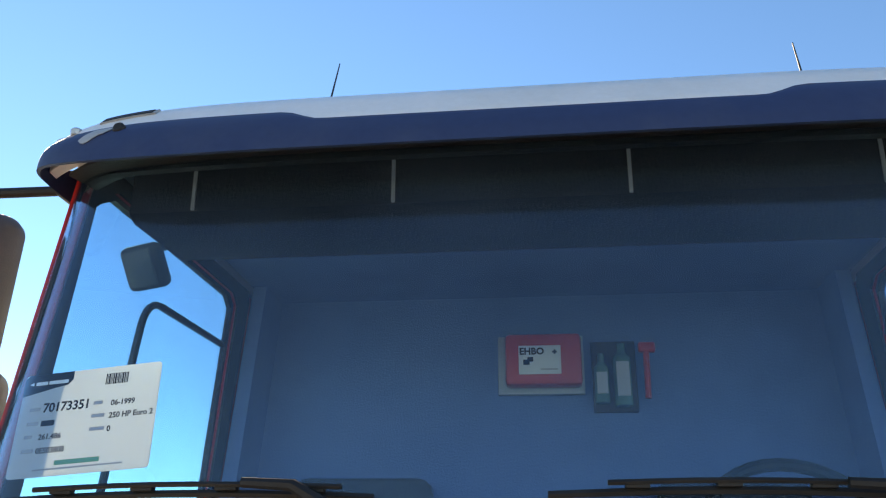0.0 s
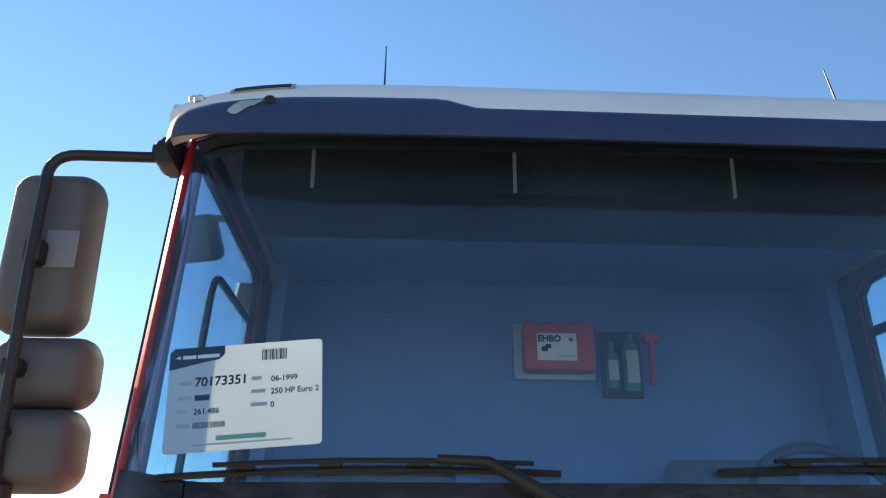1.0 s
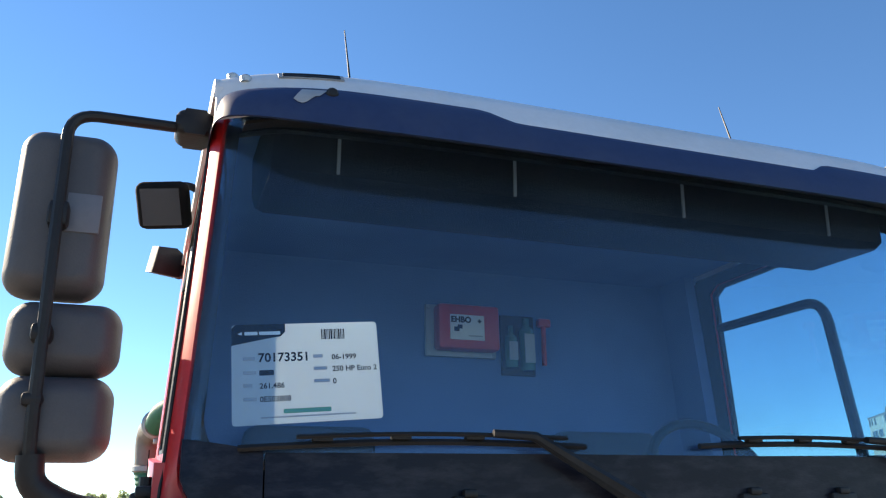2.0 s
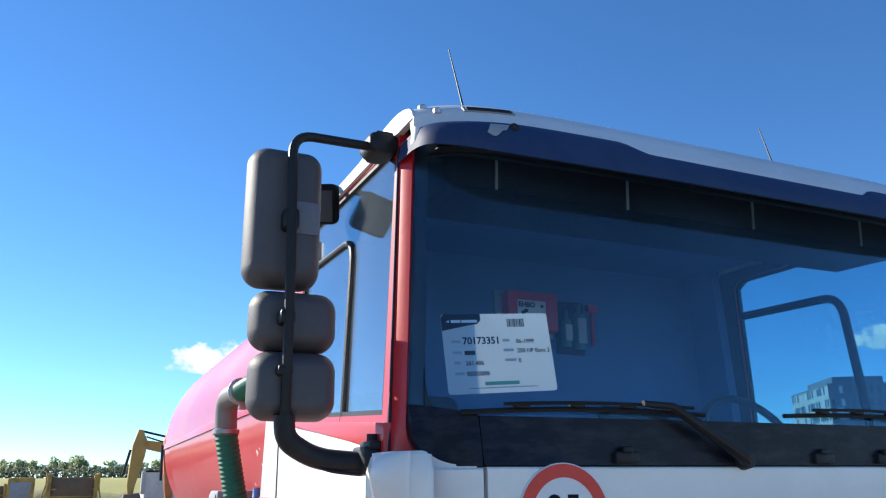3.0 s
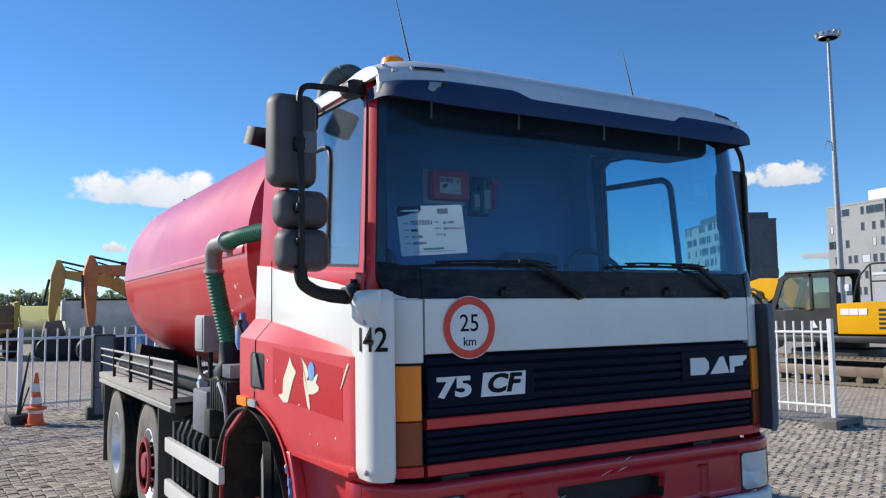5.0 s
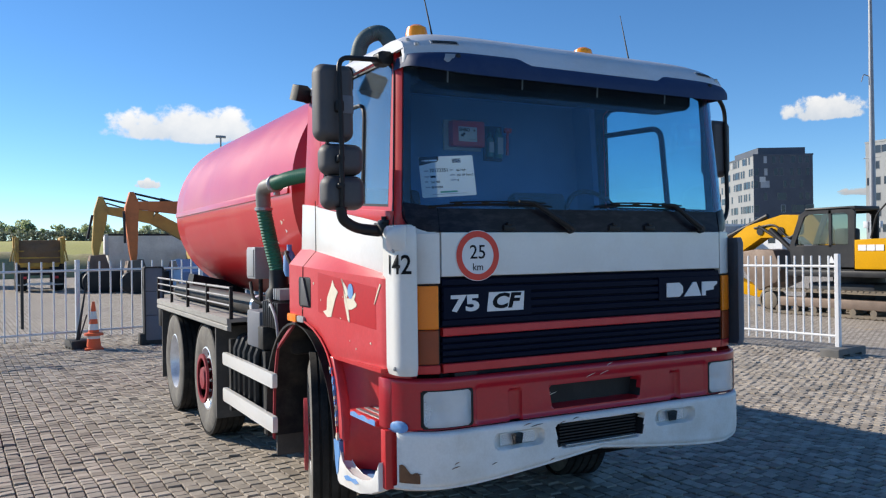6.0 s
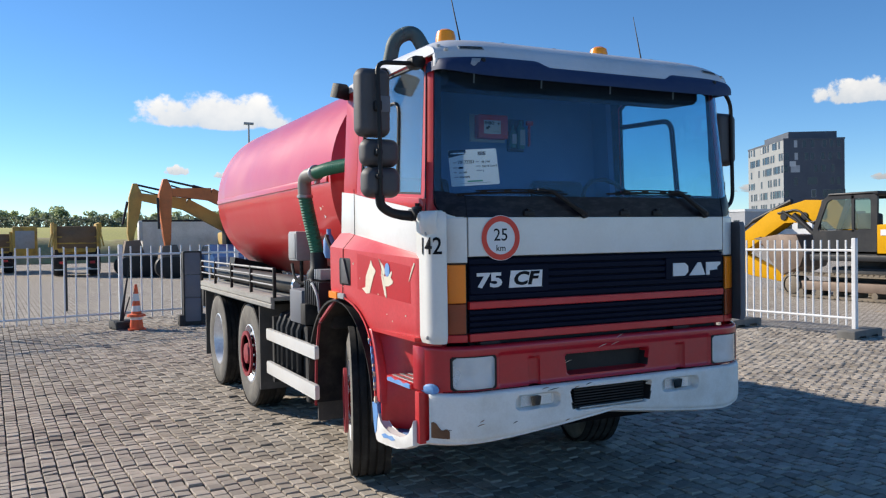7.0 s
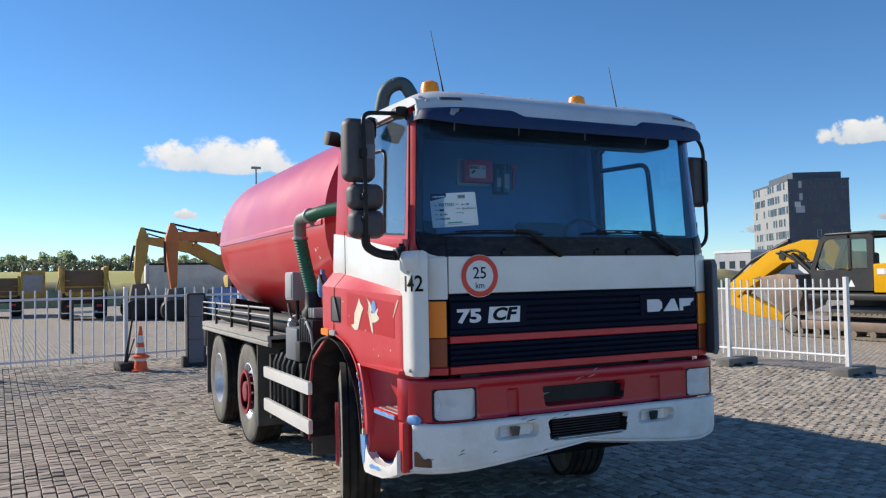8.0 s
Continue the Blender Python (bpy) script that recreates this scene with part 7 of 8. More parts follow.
def digger_arm(name, label, material, foot, knee, tip, x, wide):
    """A far excavator: crawler, house, boom and hanging stick; foot, knee and tip as (x, z)."""
    e = thing(name, label, "excavator", "parked excavators")
    y = x
    def beam(a, b, w0, w1):
        a, b = Vector(a), Vector(b)
        n = (b - a).normalized()
        n = Vector((-n.y, n.x))
        return [tuple(a + n * w0), tuple(b + n * w1), tuple(b - n * w1), tuple(a - n * w0)]
    bm = B()
    mid = ((foot[0] + knee[0]) / 2 + 0.2, (foot[1] + knee[1]) / 2 + 0.35)
    prism(bm, beam(foot, mid, 0.32, 0.30), "y", y, y + 0.45)
    prism(bm, beam(mid, knee, 0.30, 0.16), "y", y + 0.003, y + 0.447)
    part("boom", bm, material, e)
    bm = B()
    prism(bm, [(knee[0] - 0.06, knee[1] + 0.60), (knee[0] + 0.12, knee[1] + 0.60), (knee[0] + 0.36, knee[1] + 0.08), (knee[0] + 0.30, knee[1] - 0.55), (tip[0] + 0.15, tip[1] + 0.4), (tip[0] + 0.10, tip[1]), (tip[0] - 0.10, tip[1]), (tip[0] - 0.18, tip[1] + 0.5), (knee[0] - 0.28, knee[1] - 0.6), (knee[0] - 0.26, knee[1] - 0.1)], "y", y - 0.02, y + 0.47, 0.03)
    part("stick", bm, material, e)
    bm = B()
    tube(bm, [(knee[0] + 0.08, y + 0.2, knee[1] + 0.55), (knee[0] + 1.3, y + 0.2, knee[1] + 0.28)], 0.05, 8)
    tube(bm, [(knee[0] + 1.3, y + 0.2, knee[1] + 0.28), (knee[0] + 2.7, y + 0.2, knee[1] - 0.10)], 0.085, 8)
    part("ram", bm, MACHBLACK, e)
    bm = B()
    tube(bm, [(knee[0] - 0.35, y - 0.15, knee[1] - 0.3), (tip[0] - 0.40, y - 0.15, tip[1] + 0.9)], 0.06, 8)
    part("ram", bm, MACHBLACK, e)
    for k in (0.05, 0.35):
        bm = B()
        tube(bm, bend([(knee[0] + 0.3, y + k, knee[1] + 0.3), (knee[0] + 1.2, y + k, knee[1] + 0.02), (knee[0] + 2.4, y + k, knee[1] - 0.02)], 0.4), 0.025, 6)
        part("hose", bm, MACHBLACK, e)
    bm = B()
    prism(bm, [(tip[0] - 0.3, tip[1] + 0.1), (tip[0] + 0.35, tip[1] + 0.15), (tip[0] + 0.55, tip[1] - 0.5), (tip[0] + 0.1, tip[1] - 0.95), (tip[0] - 0.45, tip[1] - 0.7)], "y", y - 0.45, y + 0.7, 0.04)
    part("bucket", bm, BUCKET, e)
    part("house", box(B(), foot[0] - 0.2, foot[0] + 2.8, y - 0.9, y + 1.5, 1.0, 2.1, 0.08), material, e)
    part("cab", box(B(), foot[0] - 0.3, foot[0] + 1.0, y - 1.1, y - 0.1, 1.1, 2.75, 0.1), MACHBLACK, e)
    for k in (-1.2, 1.1):
        bm = B()
        prism(bm, rrect(tip[0] - 0.7, foot[0] + 0.6, 0.0, 0.95, 0.42, 6), "y", y + k, y + k + 0.6, 0.02)
        part("track", bm, MACHBLACK, e)


def dumper(name, label, x, y, w, h, side_cab=False):
    d = thing(name, label, "dump truck", "parked dump trucks", at=(x, y, 0))
    bm = B()
    prism(bm, [(-w * 0.36, h * 0.44), (w * 0.36, h * 0.44), (w * 0.5, h * 0.78), (w * 0.5, h), (w * 0.44, h), (w * 0.40, h * 0.80), (-w * 0.40, h * 0.80), (-w * 0.44, h), (-w * 0.5, h), (-w * 0.5, h * 0.78)], "y", 0, 3.8, 0.04)
    part("skip", bm, DUMPYELLOW, d, "muddy yellow skip")
    part("tailgate", box(B(), -w * 0.40, w * 0.40, -0.06, 0.04, h * 0.52, h * 0.93, 0.04), MUDBROWN, d)
    for k in (0.60, 0.72):
        part("skip_rib", box(B(), -w * 0.42, w * 0.42, -0.10, -0.05, h * k, h * k + 0.07, 0.02), DUMPYELLOW, d)
    for s in (-1, 1):
        for yy in (0.7, 2.2):
            bm = B()
            lathe(bm, [(s * w * 0.24, 0.3), (s * w * 0.24, 0.72), (s * w * 0.28, 0.78), (s * w * 0.44, 0.78), (s * w * 0.47, 0.70), (s * w * 0.47, 0.3)], (0, yy, 0.78), "x", 24)
            wt = part("wheel", bm, RUBBER, d)
            bm = B()
            lathe(bm, [(s * w * 0.46, 0.32), (s * w * 0.42, 0.28), (s * w * 0.42, 0.0)], (0, yy, 0.78), "x", 16)
            part("rim", bm, DUMPYELLOW, wt)
        bm = B()
        box(bm, s * w * 0.43 - 0.09, s * w * 0.43 + 0.09, -0.25, -0.1, h * 0.50, h * 0.98, 0.03)
        part("side_frame", bm, DUMPYELLOW, d)
        bm = B()
        box(bm, s * w * 0.30 - 0.12, s * w * 0.30 + 0.12, -0.14, -0.06, 0.62, 0.74, 0.01)
        part("tail_lamp", bm, KITRED, d)
    part("rear_beam", box(B(), -w * 0.32, w * 0.32, -0.1, 0.2, 0.78, 1.1, 0.03), MACHBLACK, d)
    part("mud_guard", box(B(), -w * 0.45, w * 0.45, 0.05, 0.12, 0.30, 0.42, 0.01), CONEWHITE, d)
    part("driver_cab", box(B(), -0.7, 0.7, 4.2, 5.8, 1.0, h * 0.92, 0.1), DUMPYELLOW, d)
    # caked mud in the skip's mouth, hoses and rods beside it
    bm = B()
    sheet(bm, lambda u, v: (w * 0.36 * (2 * u - 1), -0.08 - 0.10 * math.sin(pi * u) * math.sin(pi * v) - 0.05 * noise.noise((u * 5, v * 4, x)), h * (0.62 + 0.24 * v)), 14, 8, (0, 0.05, 0))
    part("mud_cake", bm, MUDBROWN, d)
    for k in range(4):
        sx = -1 if k % 2 else 1
        bm = B()
        tube(bm, [(sx * w * (0.47 + 0.03 * k), -0.3, h * 0.55), (sx * w * (0.40 + 0.03 * k), -0.22, h * (0.97 - 0.06 * k))], 0.04, 7)
        part("tipping_rod", bm, OCHRE, d)
    if side_cab:
        cb = part("rear_cab", box(B(), w * 0.45, w * 0.45 + 1.25, -0.4, 0.9, 0.9, h * 1.10, 0.08), DUMPYELLOW, d, "faded yellow cab")
        part("cab_window", box(B(), w * 0.45 + 0.14, w * 0.45 + 1.11, -0.43, -0.38, 1.35, h * 1.0, 0.02), GREYBOX, cb)


def parked_machines():
    dumper("dump_truck", "muddy yellow articulated dump truck seen from the rear", -1.41, 39.96, 2.28, 2.66)
    dumper("dump_truck", "faded yellow articulated dump truck seen from the rear", -5.5, 47.1, 2.4, 2.35, side_cab=True)
    digger_arm("excavator", "faded ochre excavator with raised boom, parked far off", OCHRE, (5.53, 2.41), (1.11, 3.91), (0.93, 1.6), 37.9, 1)
    digger_arm("excavator", "faded orange excavator with raised boom, parked far off", OLDORANGE, (6.09, 3.11), (2.25, 4.01), (2.34, 1.35), 35.85, 1)
    t = thing("box_trailer", "off-white box trailer with dark top edge, parked far off", "trailer", at=(1.77, 40.87, 0))
    part("box_body", box(B(), 0, 8.5, 0, 2.5, 0.95, 2.78, 0.03), TRAILER, t)
    part("top_edge", box(B(), -0.02, 8.52, -0.02, 2.52, 2.70, 2.80, 0.02), MACHBLACK, t)
    part("under_frame", box(B(), 0.2, 8.3, 0.2, 2.3, 0.7, 0.95, 0.02), MACHBLACK, t)
    for x in (0.5, 1.7, 2.9):
        bm = B()
        lathe(bm, [(-0.15, 0.2), (-0.15, 0.46), (-0.12, 0.5), (0.12, 0.5), (0.15, 0.46), (0.15, 0.2)], (x, 0.15, 0.5), "y", 20)
        part("wheel", bm, RUBBER, t)
    part("white_cabin", box(B(), -0.18, 0.0, -0.05, 0.25, 1.7, 2.72, 0.02), SHEDWHITE, t)
    c = thing("parked_car", "dark blue car parked beside the trailer", "car", at=(4.52, 33.79, 0))
    bm = B()
    prism(bm, [(-2.1, 0.25), (2.1, 0.25), (2.15, 0.75), (1.9, 0.95), (1.2, 1.0), (0.6, 1.45), (-0.9, 1.5), (-1.7, 1.05), (-2.15, 0.95)], "x", -0.85, 0.85, 0.06, 3)
    part("body", bm, CARBLUE, c)
    bm = B()
    prism(bm, [(-1.5, 1.06), (0.98, 1.04), (0.5, 1.40), (-0.85, 1.44)], "x", -0.875, 0.875)
    part("window", bm, WINGLASS, c)
    for y in (-1.3, 1.3):
        for s in (-1, 1):
            bm = B()
            lathe(bm, [(s * 0.7, 0.18), (s * 0.7, 0.31), (s * 0.88, 0.31), (s * 0.88, 0.18)], (0, y, 0.31), "x", 18)
            part("wheel", bm, RUBBER, c)


# ---- buildings, masts ----
def tower(name, label, corner, a, b, la, lb, h, floors, na, nb, mats, seed, pent):
    """A block of flats on plan corner, corner + a la, corner + b lb; windows are recessed panes in their own frames."""
    t = thing(name, label, "building", "apartment towers")
    a, b, c0 = Vector(a).normalized(), Vector(b).normalized(), Vector(corner)
    pts = [c0, c0 + a * la, c0 + a * la + b * lb, c0 + b * lb]
    bm = B()
    prism(bm, [tuple(p) for p in pts], "z", 0, h)
    nrm_a, nrm_b = Vector((-a.y, a.x)), Vector((-b.y, b.x))
    if nrm_a.dot(b) > 0:
        nrm_a = -nrm_a
    if nrm_b.dot(a) > 0:
        nrm_b = -nrm_b
    for f in bm.faces:
        f.material_index = 0
    bm.faces.ensure_lookup_table()
    # the face along b takes the second, darker material
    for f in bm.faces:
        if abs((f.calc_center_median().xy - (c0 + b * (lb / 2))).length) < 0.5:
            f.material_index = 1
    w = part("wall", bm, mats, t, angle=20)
    rng = random.Random(seed)
    fh = h / floors
    for d, l, n, nm in ((a, la, na, nrm_a), (b, lb, nb, nrm_b)):
        for i in range(floors):
            for k in range(n):
                if rng.random() < 0.22:
                    continue
                u = (k + 0.5 + rng.uniform(-0.2, 0.2)) * l / n
                ww = rng.choice((0.45, 0.45, 0.5, 0.5, 1.1))
                z = i * fh + 0.9
                p = c0 + d * u
                m = Matrix(((d.x, nm.x, 0, p.x), (d.y, nm.y, 0, p.y), (0, 0, 1, z), (0, 0, 0, 1)))
                bm = B()
                ring(bm, [(-ww, 0), (ww, 0), (ww, 1.75), (-ww, 1.75)], [(-ww + 0.08, 0.08), (ww - 0.08, 0.08), (ww - 0.08, 1.67), (-ww + 0.08, 1.67)], "y", 0.0, 0.06)
                bmesh.ops.transform(bm, matrix=m, verts=bm.verts)
                wi = part("window", bm, WINLIGHT if rng.random() < 0.05 else GREYPLAST, t)
                bm = B()
                box(bm, -ww + 0.08, ww - 0.08, 0.004, 0.02, 0.08, 1.67, m=m)
                part("pane", bm, WINLIGHT if rng.random() < 0.06 else WINGLASS, wi)
    m = Matrix(((a.x, b.x, 0, c0.x), (a.y, b.y, 0, c0.y), (0, 0, 1, 0), (0, 0, 0, 1)))
    bm = B()
    box(bm, la * pent[0], la * pent[1], lb * pent[2], lb * pent[3], h, h + pent[4], m=m)
    part("penthouse", bm, mats[1] if pent[5] else SHEDWHITE, t)
    bm = B()
    box(bm, -0.1, la + 0.1, -0.1, lb + 0.1, h - 0.15, h + 0.25, m=m)
    part("roof_edge", bm, mats[1] if pent[5] else mats[0], t)
    bm = B()
    box(bm, -0.12, -0.02, lb * 0.1, lb * 0.2, h - 6.2, h - 5.0, m=m)
    part("sign_panel", bm, SHEDWHITE, t)
    return t


def distance():
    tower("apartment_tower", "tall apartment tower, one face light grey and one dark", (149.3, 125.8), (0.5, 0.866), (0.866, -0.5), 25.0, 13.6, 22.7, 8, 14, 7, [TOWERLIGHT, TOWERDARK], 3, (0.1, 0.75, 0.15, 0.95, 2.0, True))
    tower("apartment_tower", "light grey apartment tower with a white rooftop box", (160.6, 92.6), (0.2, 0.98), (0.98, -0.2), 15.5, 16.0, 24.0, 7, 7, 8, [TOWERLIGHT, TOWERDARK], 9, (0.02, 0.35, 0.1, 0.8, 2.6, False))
    # low sheds
    for x, y, lx, ly, h, mt in ((113.7, 104.2, 8, 9, 5.6, SHEDGREY), (119.4, 94.3, 14, 10, 4.9, SHEDWHITE), (135.6, 64.7, 8, 16, 7.5, SHEDGREY), (107.1, 116.1, 10, 14, 4.2, SHEDWHITE)):
        s = thing("shed", "low flat-roofed industrial shed far off", "building", "industrial sheds", at=(x, y, 0))
        part("wall", box(B(), 0, lx, 0, ly, 0, h), mt, s)
        part("roof_edge", box(B(), -0.15, lx + 0.15, -0.15, ly + 0.15, h - 0.1, h + 0.35), SHEDWHITE, s)
        for k in range(3):
            part("window", box(B(), -0.06, 0.02, ly * (0.15 + 0.28 * k), ly * (0.30 + 0.28 * k), h * 0.45, h * 0.7), WINGLASS, s)
    # floodlight mast
    m = thing("floodlight_mast", "tall galvanised floodlight mast with a crown of lamps", "mast", at=(48.15, 30.1, -0.45))
    bm = B()
    tube(bm, [(0, 0, 0), (0, 0, 7), (0, 0, 14), (0, 0, 20.9)], 0.2, 14, radii=[0.24, 0.20, 0.15, 0.10])
    part("pole", bm, MAST, m)
    bm = B()
    lathe(bm, [(20.7, 0.62), (20.7, 0.69), (20.78, 0.69), (20.78, 0.62), (20.7, 0.62)], (0, 0, 0), "z", 24)
    for i in range(4):
        a = pi / 4 * i * 2
        tube(bm, [(0, 0, 20.74), (0.66 * math.cos(a), 0.66 * math.sin(a), 20.74)], 0.03, 6)
    part("crown_ring", bm, MAST, m)
    for i in range(10):
        a = 2 * pi * i / 10
        mm = pose(0.72 * math.cos(a), 0.72 * math.sin(a), 20.95, 0, 0, math.degrees(a)) @ pose(0, 0, 0, 0, 25, 0)
        f = part("floodlight", box(B(), -0.09, 0.09, -0.15, 0.15, -0.13, 0.13, 0.03, m=mm), LAMPGLASS, m)
        part("lamp_glass", box(B(), 0.086, 0.10, -0.13, 0.13, -0.11, 0.11, m=mm), LAMPGLASS, f)
    bm = B()
    tube(bm, bend([(0, 0, 13.4), (-0.35, 0.3, 13.6), (-0.45, 0.4, 13.1)], 0.1), 0.035, 6)
    tube(bm, [(0, -0.6, 8.0), (0, 0.6, 8.0)], 0.03, 6)
    part("bracket", bm, MAST, m)
    for s in (-1, 1):
        bm = B()
        box(bm, -0.15, 0.15, s * 0.45 - 0.16, s * 0.45 + 0.16, 3.3, 3.75, 0.03)
        part("control_box", bm, SHEDWHITE, m)
    l = thing("lamp_post", "distant lamp post with a cross arm", "lamp post", at=(31.2, 142.0, 0))
    bm = B()
    tube(bm, [(0, 0, 0), (0, 0, 22.6)], 0.2, 8, radii=[0.28, 0.16])
    part("pole", bm, MAST, l)
    part("lamp_arm", box(B(), -0.9, 0.9, -0.15, 0.15, 22.3, 22.75, 0.05), MAST, l)


def greenery():
    # grass bank behind the parked machines
    bm = B()
    def bank(u, v):
        x = -140 + 260 * u
        return (x, 118 + 34 * v + 4 * math.sin(x * 0.03), 0.0 + 4.2 * (v * v * (3 - 2 * v)) + 0.25 * noise.noise((x * 0.1, v * 3, 0)) * v)
    sheet(bm, bank, 90, 8)
    g = tagged(link("grass_bank", bm, GRASS, angle=80), "dry grass bank behind the yard", "bank", kind="structure")
    bm = B()
    sheet(bm, lambda u, v: (-160 + 300 * u, 152 + 160 * v, 4.2), 10, 4)
    tagged(link("field", bm, GRASS), "grass land behind the bank", "field", kind="structure")
    # long heap of earth in front of the bank
    bm = B()
    def heap(u, v):
        x = -70 + 150 * u
        h = 1.9 + 0.5 * noise.noise((x * 0.16, 0.0, 2.0)) + 0.25 * noise.noise((x * 0.7, 3.0, 2.0))
        return (x + 0.4 * noise.noise((x * 0.5, v * 4, 5.0)), 66 + 9 * v + 0.8 * noise.noise((x * 0.3, v * 2, 1.0)), max(-0.02, h * math.sin(pi * v) ** 0.8 + 0.18 * noise.noise((x * 1.3, v * 8, 8.0)) * math.sin(pi * v)))
    sheet(bm, heap, 220, 10)
    tagged(link("earth_heap", bm, HEAP, angle=80), "long heap of brown earth with dry weeds behind the machines", "heap", kind="structure")
    # hedge and trees as clumps of small leaves
    rng = random.Random(11)
    def leaves(bm, c, rx, ry, rz, n, s):
        for _ in range(n):
            d = Vector((rng.gauss(0, 1), rng.gauss(0, 1), rng.gauss(0, 1))).normalized() * rng.uniform(0.55, 1.0)
            p = Vector((c[0] + d.x * rx, c[1] + d.y * ry, c[2] + d.z * rz))
            q = Vector((rng.gauss(0, 1), rng.gauss(0, 1), rng.gauss(0, 1))).normalized()
            w = q.orthogonal().normalized() * s * rng.uniform(0.6, 1.3)
            h = q.cross(w).normalized() * s * rng.uniform(0.6, 1.3)
            vs = [bm.verts.new(p + o) for o in (-w, -h * 0.8, w, h)]
            bm.faces.new(vs)
    bm = B()
    for i in range(150):
        x = -60 + 125 * i / 150
        leaves(bm, (x, 168 + rng.uniform(-2, 2), 5.2 + rng.uniform(-0.3, 0.5)), 1.6, 1.5, 1.4, 46, 0.34)
    tagged(link("hedge", bm, HEDGE), "dark dense hedge along the bank", "hedge", kind="stuff")
    x = -56
    while x < 64:
        hgt = rng.uniform(2.6, 4.4) * (1.15 if -20 < x < 10 else 0.95)
        y = 176 + rng.uniform(-5, 8)
        t = thing("tree", "green leafy tree behind the hedge", "tree", "far trees", at=(x, y, 4.0))
        bm = B()
        tube(bm, [(0, 0, 0), (0.1, 0, hgt * 0.35), (0.0, 0.1, hgt * 0.7)], 0.2, 7, radii=[0.28, 0.2, 0.08])
        for k in range(5):
            a = rng.uniform(0, 2 * pi)
            tube(bm, [(0.05, 0, hgt * 0.35), (hgt * 0.25 * math.cos(a), hgt * 0.25 * math.sin(a), hgt * rng.uniform(0.55, 0.8))], 0.08, 5, radii=[0.11, 0.03])
        part("trunk", bm, BARK, t)
        bm = B()
        for k in range(9):
            a, rr = rng.uniform(0, 2 * pi), rng.uniform(0, hgt * 0.30)
            leaves(bm, (rr * math.cos(a), rr * math.sin(a), hgt * rng.uniform(0.45, 0.9)), hgt * 0.19, hgt * 0.19, hgt * 0.15, 44, 0.24)
        part("crown", bm, LEAF, t)
        x += rng.uniform(1.0, 3.2)


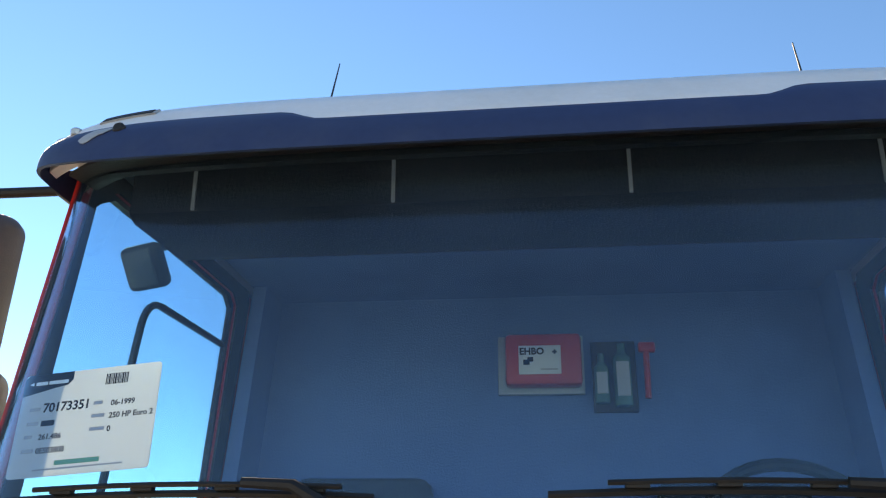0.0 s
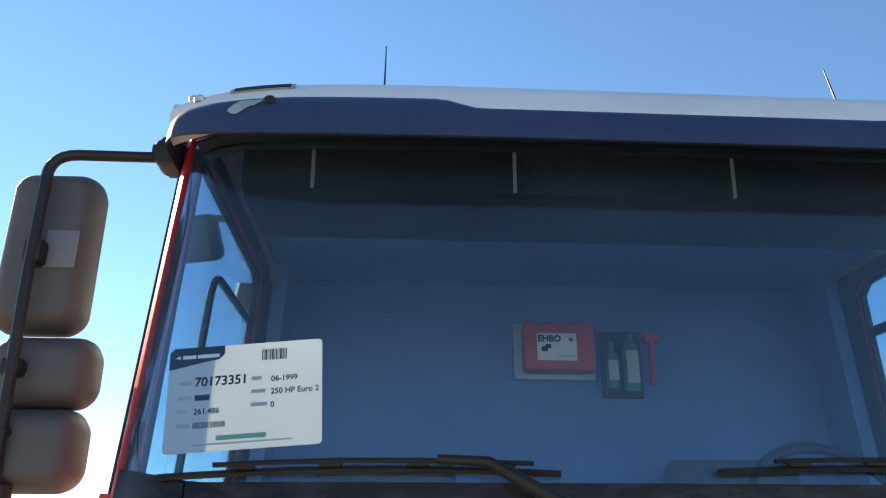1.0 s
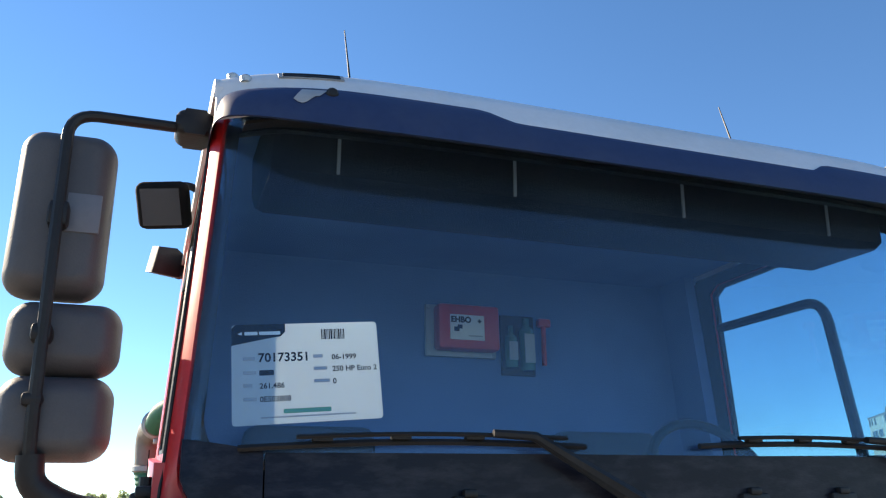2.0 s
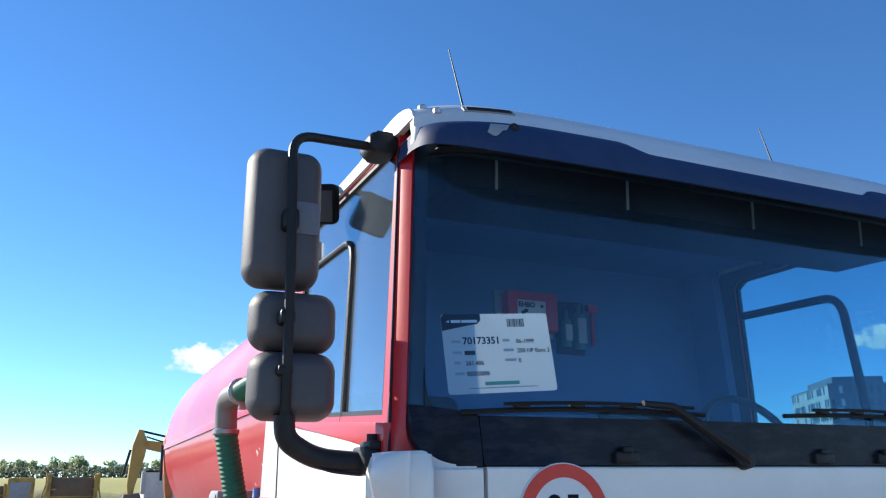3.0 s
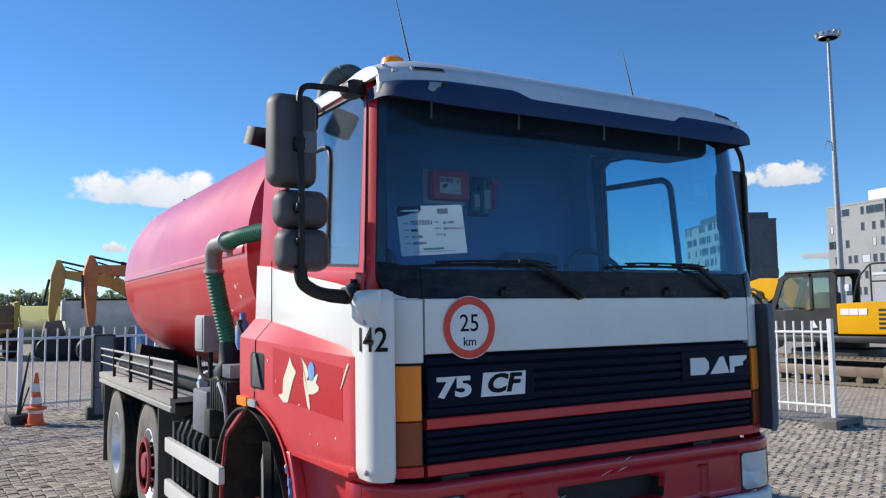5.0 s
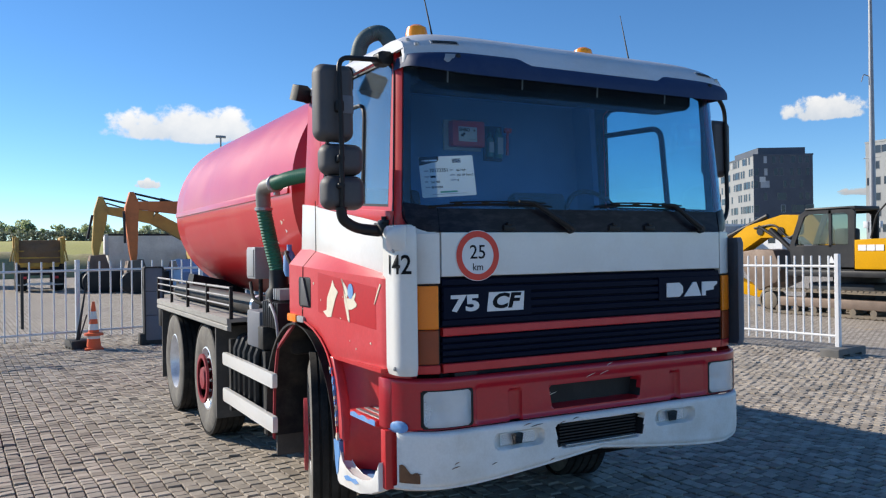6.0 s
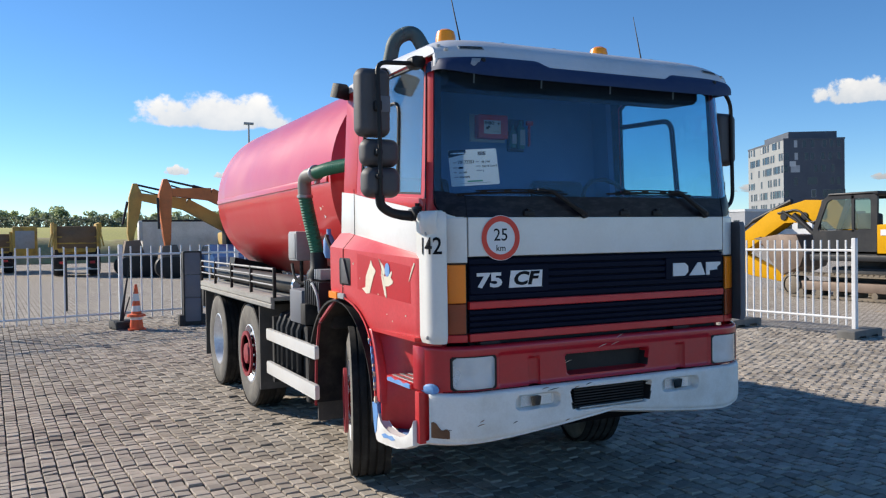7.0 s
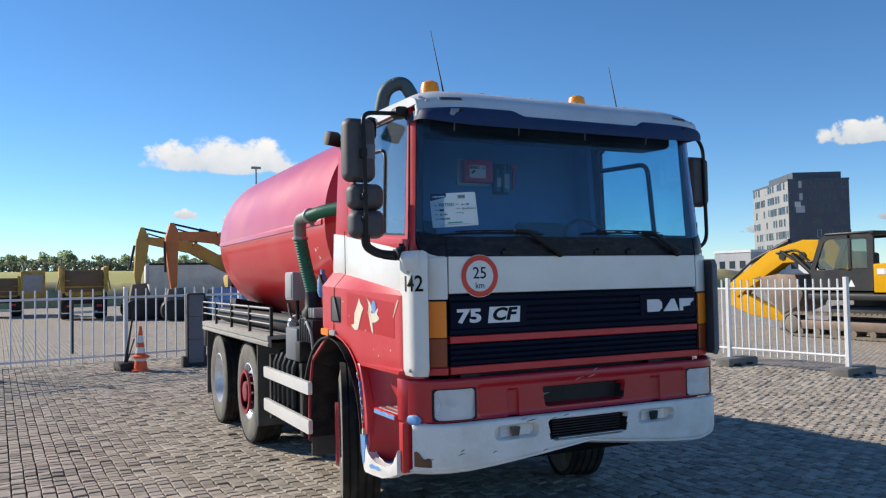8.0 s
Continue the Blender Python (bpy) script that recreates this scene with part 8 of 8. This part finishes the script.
def cloud_material(seed, bright):
    m, n, l, b = shader("cloud")
    n.remove(b)
    co = n.new("ShaderNodeTexCoord")
    tex = n.new("ShaderNodeTexNoise")
    tex.noise_dimensions = "4D"
    tex.inputs["W"].default_value = seed
    tex.inputs["Scale"].default_value, tex.inputs["Detail"].default_value, tex.inputs["Roughness"].default_value = 3.2, 10, 0.58
    mp = n.new("ShaderNodeMapping")
    mp.inputs["Scale"].default_value = (1.9, 1.0, 1.0)
    l.new(co.outputs["UV"], mp.inputs[0])
    l.new(mp.outputs[0], tex.inputs["Vector"])
    sep = n.new("ShaderNodeSeparateXYZ")
    l.new(co.outputs["UV"], sep.inputs[0])
    def math_(op, a, b2):
        q = n.new("ShaderNodeMath")
        q.operation = op
        for i, v in enumerate((a, b2)):
            if isinstance(v, (int, float)):
                q.inputs[i].default_value = v
            else:
                l.new(v, q.inputs[i])
        return q.outputs[0]
    dx = math_("MULTIPLY", math_("SUBTRACT", sep.outputs[0], 0.52), 1.9)
    dy = math_("MULTIPLY", math_("SUBTRACT", sep.outputs[1], 0.40), 2.3)
    below = math_("MULTIPLY", math_("LESS_THAN", dy, 0.0), math_("MULTIPLY", dy, dy))
    r2 = math_("ADD", math_("ADD", math_("MULTIPLY", dx, dx), math_("MULTIPLY", dy, dy)), math_("MULTIPLY", below, 7.0))
    body = math_("SUBTRACT", math_("ADD", tex.outputs["Fac"], 0.20), math_("MULTIPLY", r2, 0.62))
    ramp = n.new("ShaderNodeMapRange")
    ramp.interpolation_type = "SMOOTHSTEP"
    ramp.inputs[1].default_value, ramp.inputs[2].default_value = 0.42, 0.56
    l.new(body, ramp.inputs[0])
    em, tr, mx, mix = n.new("ShaderNodeEmission"), n.new("ShaderNodeBsdfTransparent"), n.new("ShaderNodeMixShader"), n.new("ShaderNodeMix")
    mix.data_type = "RGBA"
    mix.inputs[6].default_value, mix.inputs[7].default_value = (0.62, 0.70, 0.80, 1), (1.0, 1.0, 1.0, 1)
    shade = n.new("ShaderNodeMapRange")
    shade.inputs[1].default_value, shade.inputs[2].default_value = 0.34, 0.64
    l.new(math_("ADD", math_("MULTIPLY", sep.outputs[1], 0.6), math_("MULTIPLY", tex.outputs["Fac"], 0.4)), shade.inputs[0])
    l.new(shade.outputs[0], mix.inputs[0])
    l.new(mix.outputs[2], em.inputs[0])
    em.inputs[1].default_value = bright
    l.new(ramp.outputs[0], mx.inputs[0])
    l.new(tr.outputs[0], mx.inputs[1])
    l.new(em.outputs[0], mx.inputs[2])
    l.new(mx.outputs[0], n["Material Output"].inputs[0])
    return m


def clouds():
    """Small fair-weather clouds, so far off that they don't shift."""
    D = 1600
    for i, (az, el, w, h, br) in enumerate(((11.0, 8.7, 15.2, 6.5, 0.95), (54.0, 8.8, 7.6, 4.3, 0.88), (8.4, 4.7, 2.4, 1.7, 0.85), (11.3, 4.4, 1.6, 1.1, 0.8), (48.4, 2.9, 6.9, 1.5, 0.6), (56.7, 3.4, 6.9, 1.4, 0.6))):
        a, e = radians(az), radians(el)
        d = Vector((math.sin(a) * math.cos(e), math.cos(a) * math.cos(e), math.sin(e)))
        c = Vector((-2, -2, 1.7)) + d * D
        rx = Vector((math.cos(a), -math.sin(a), 0)) * D * math.tan(radians(w / 2))
        rz = rx.cross(d).normalized() * D * math.tan(radians(h / 2))
        me = bpy.data.meshes.new("cloud")
        me.from_pydata([tuple(c + p) for p in (-rx - rz, rx - rz, rx + rz, -rx + rz)], [], [(0, 1, 2, 3)])
        uv = me.uv_layers.new(name="uv")
        for k, q in enumerate(((0, 0), (1, 0), (1, 1), (0, 1))):
            uv.data[k].uv = q
        me.materials.append(cloud_material(3.7 + i * 5.3, br))
        tagged(new("backdrop_cloud", me), "small white fair-weather cloud", "cloud", kind="structure")


floor_ = build_ground()
distance()
greenery()
clouds()
yellow_excavator()
parked_machines()
yard()
cab_front()
bumper()
windscreen()
roof()
for s in (-1, 1):
    side(s)
cab_inside()
mirrors()
running_gear()
tank_body()
worn_paint()
build_pavers(floor_)
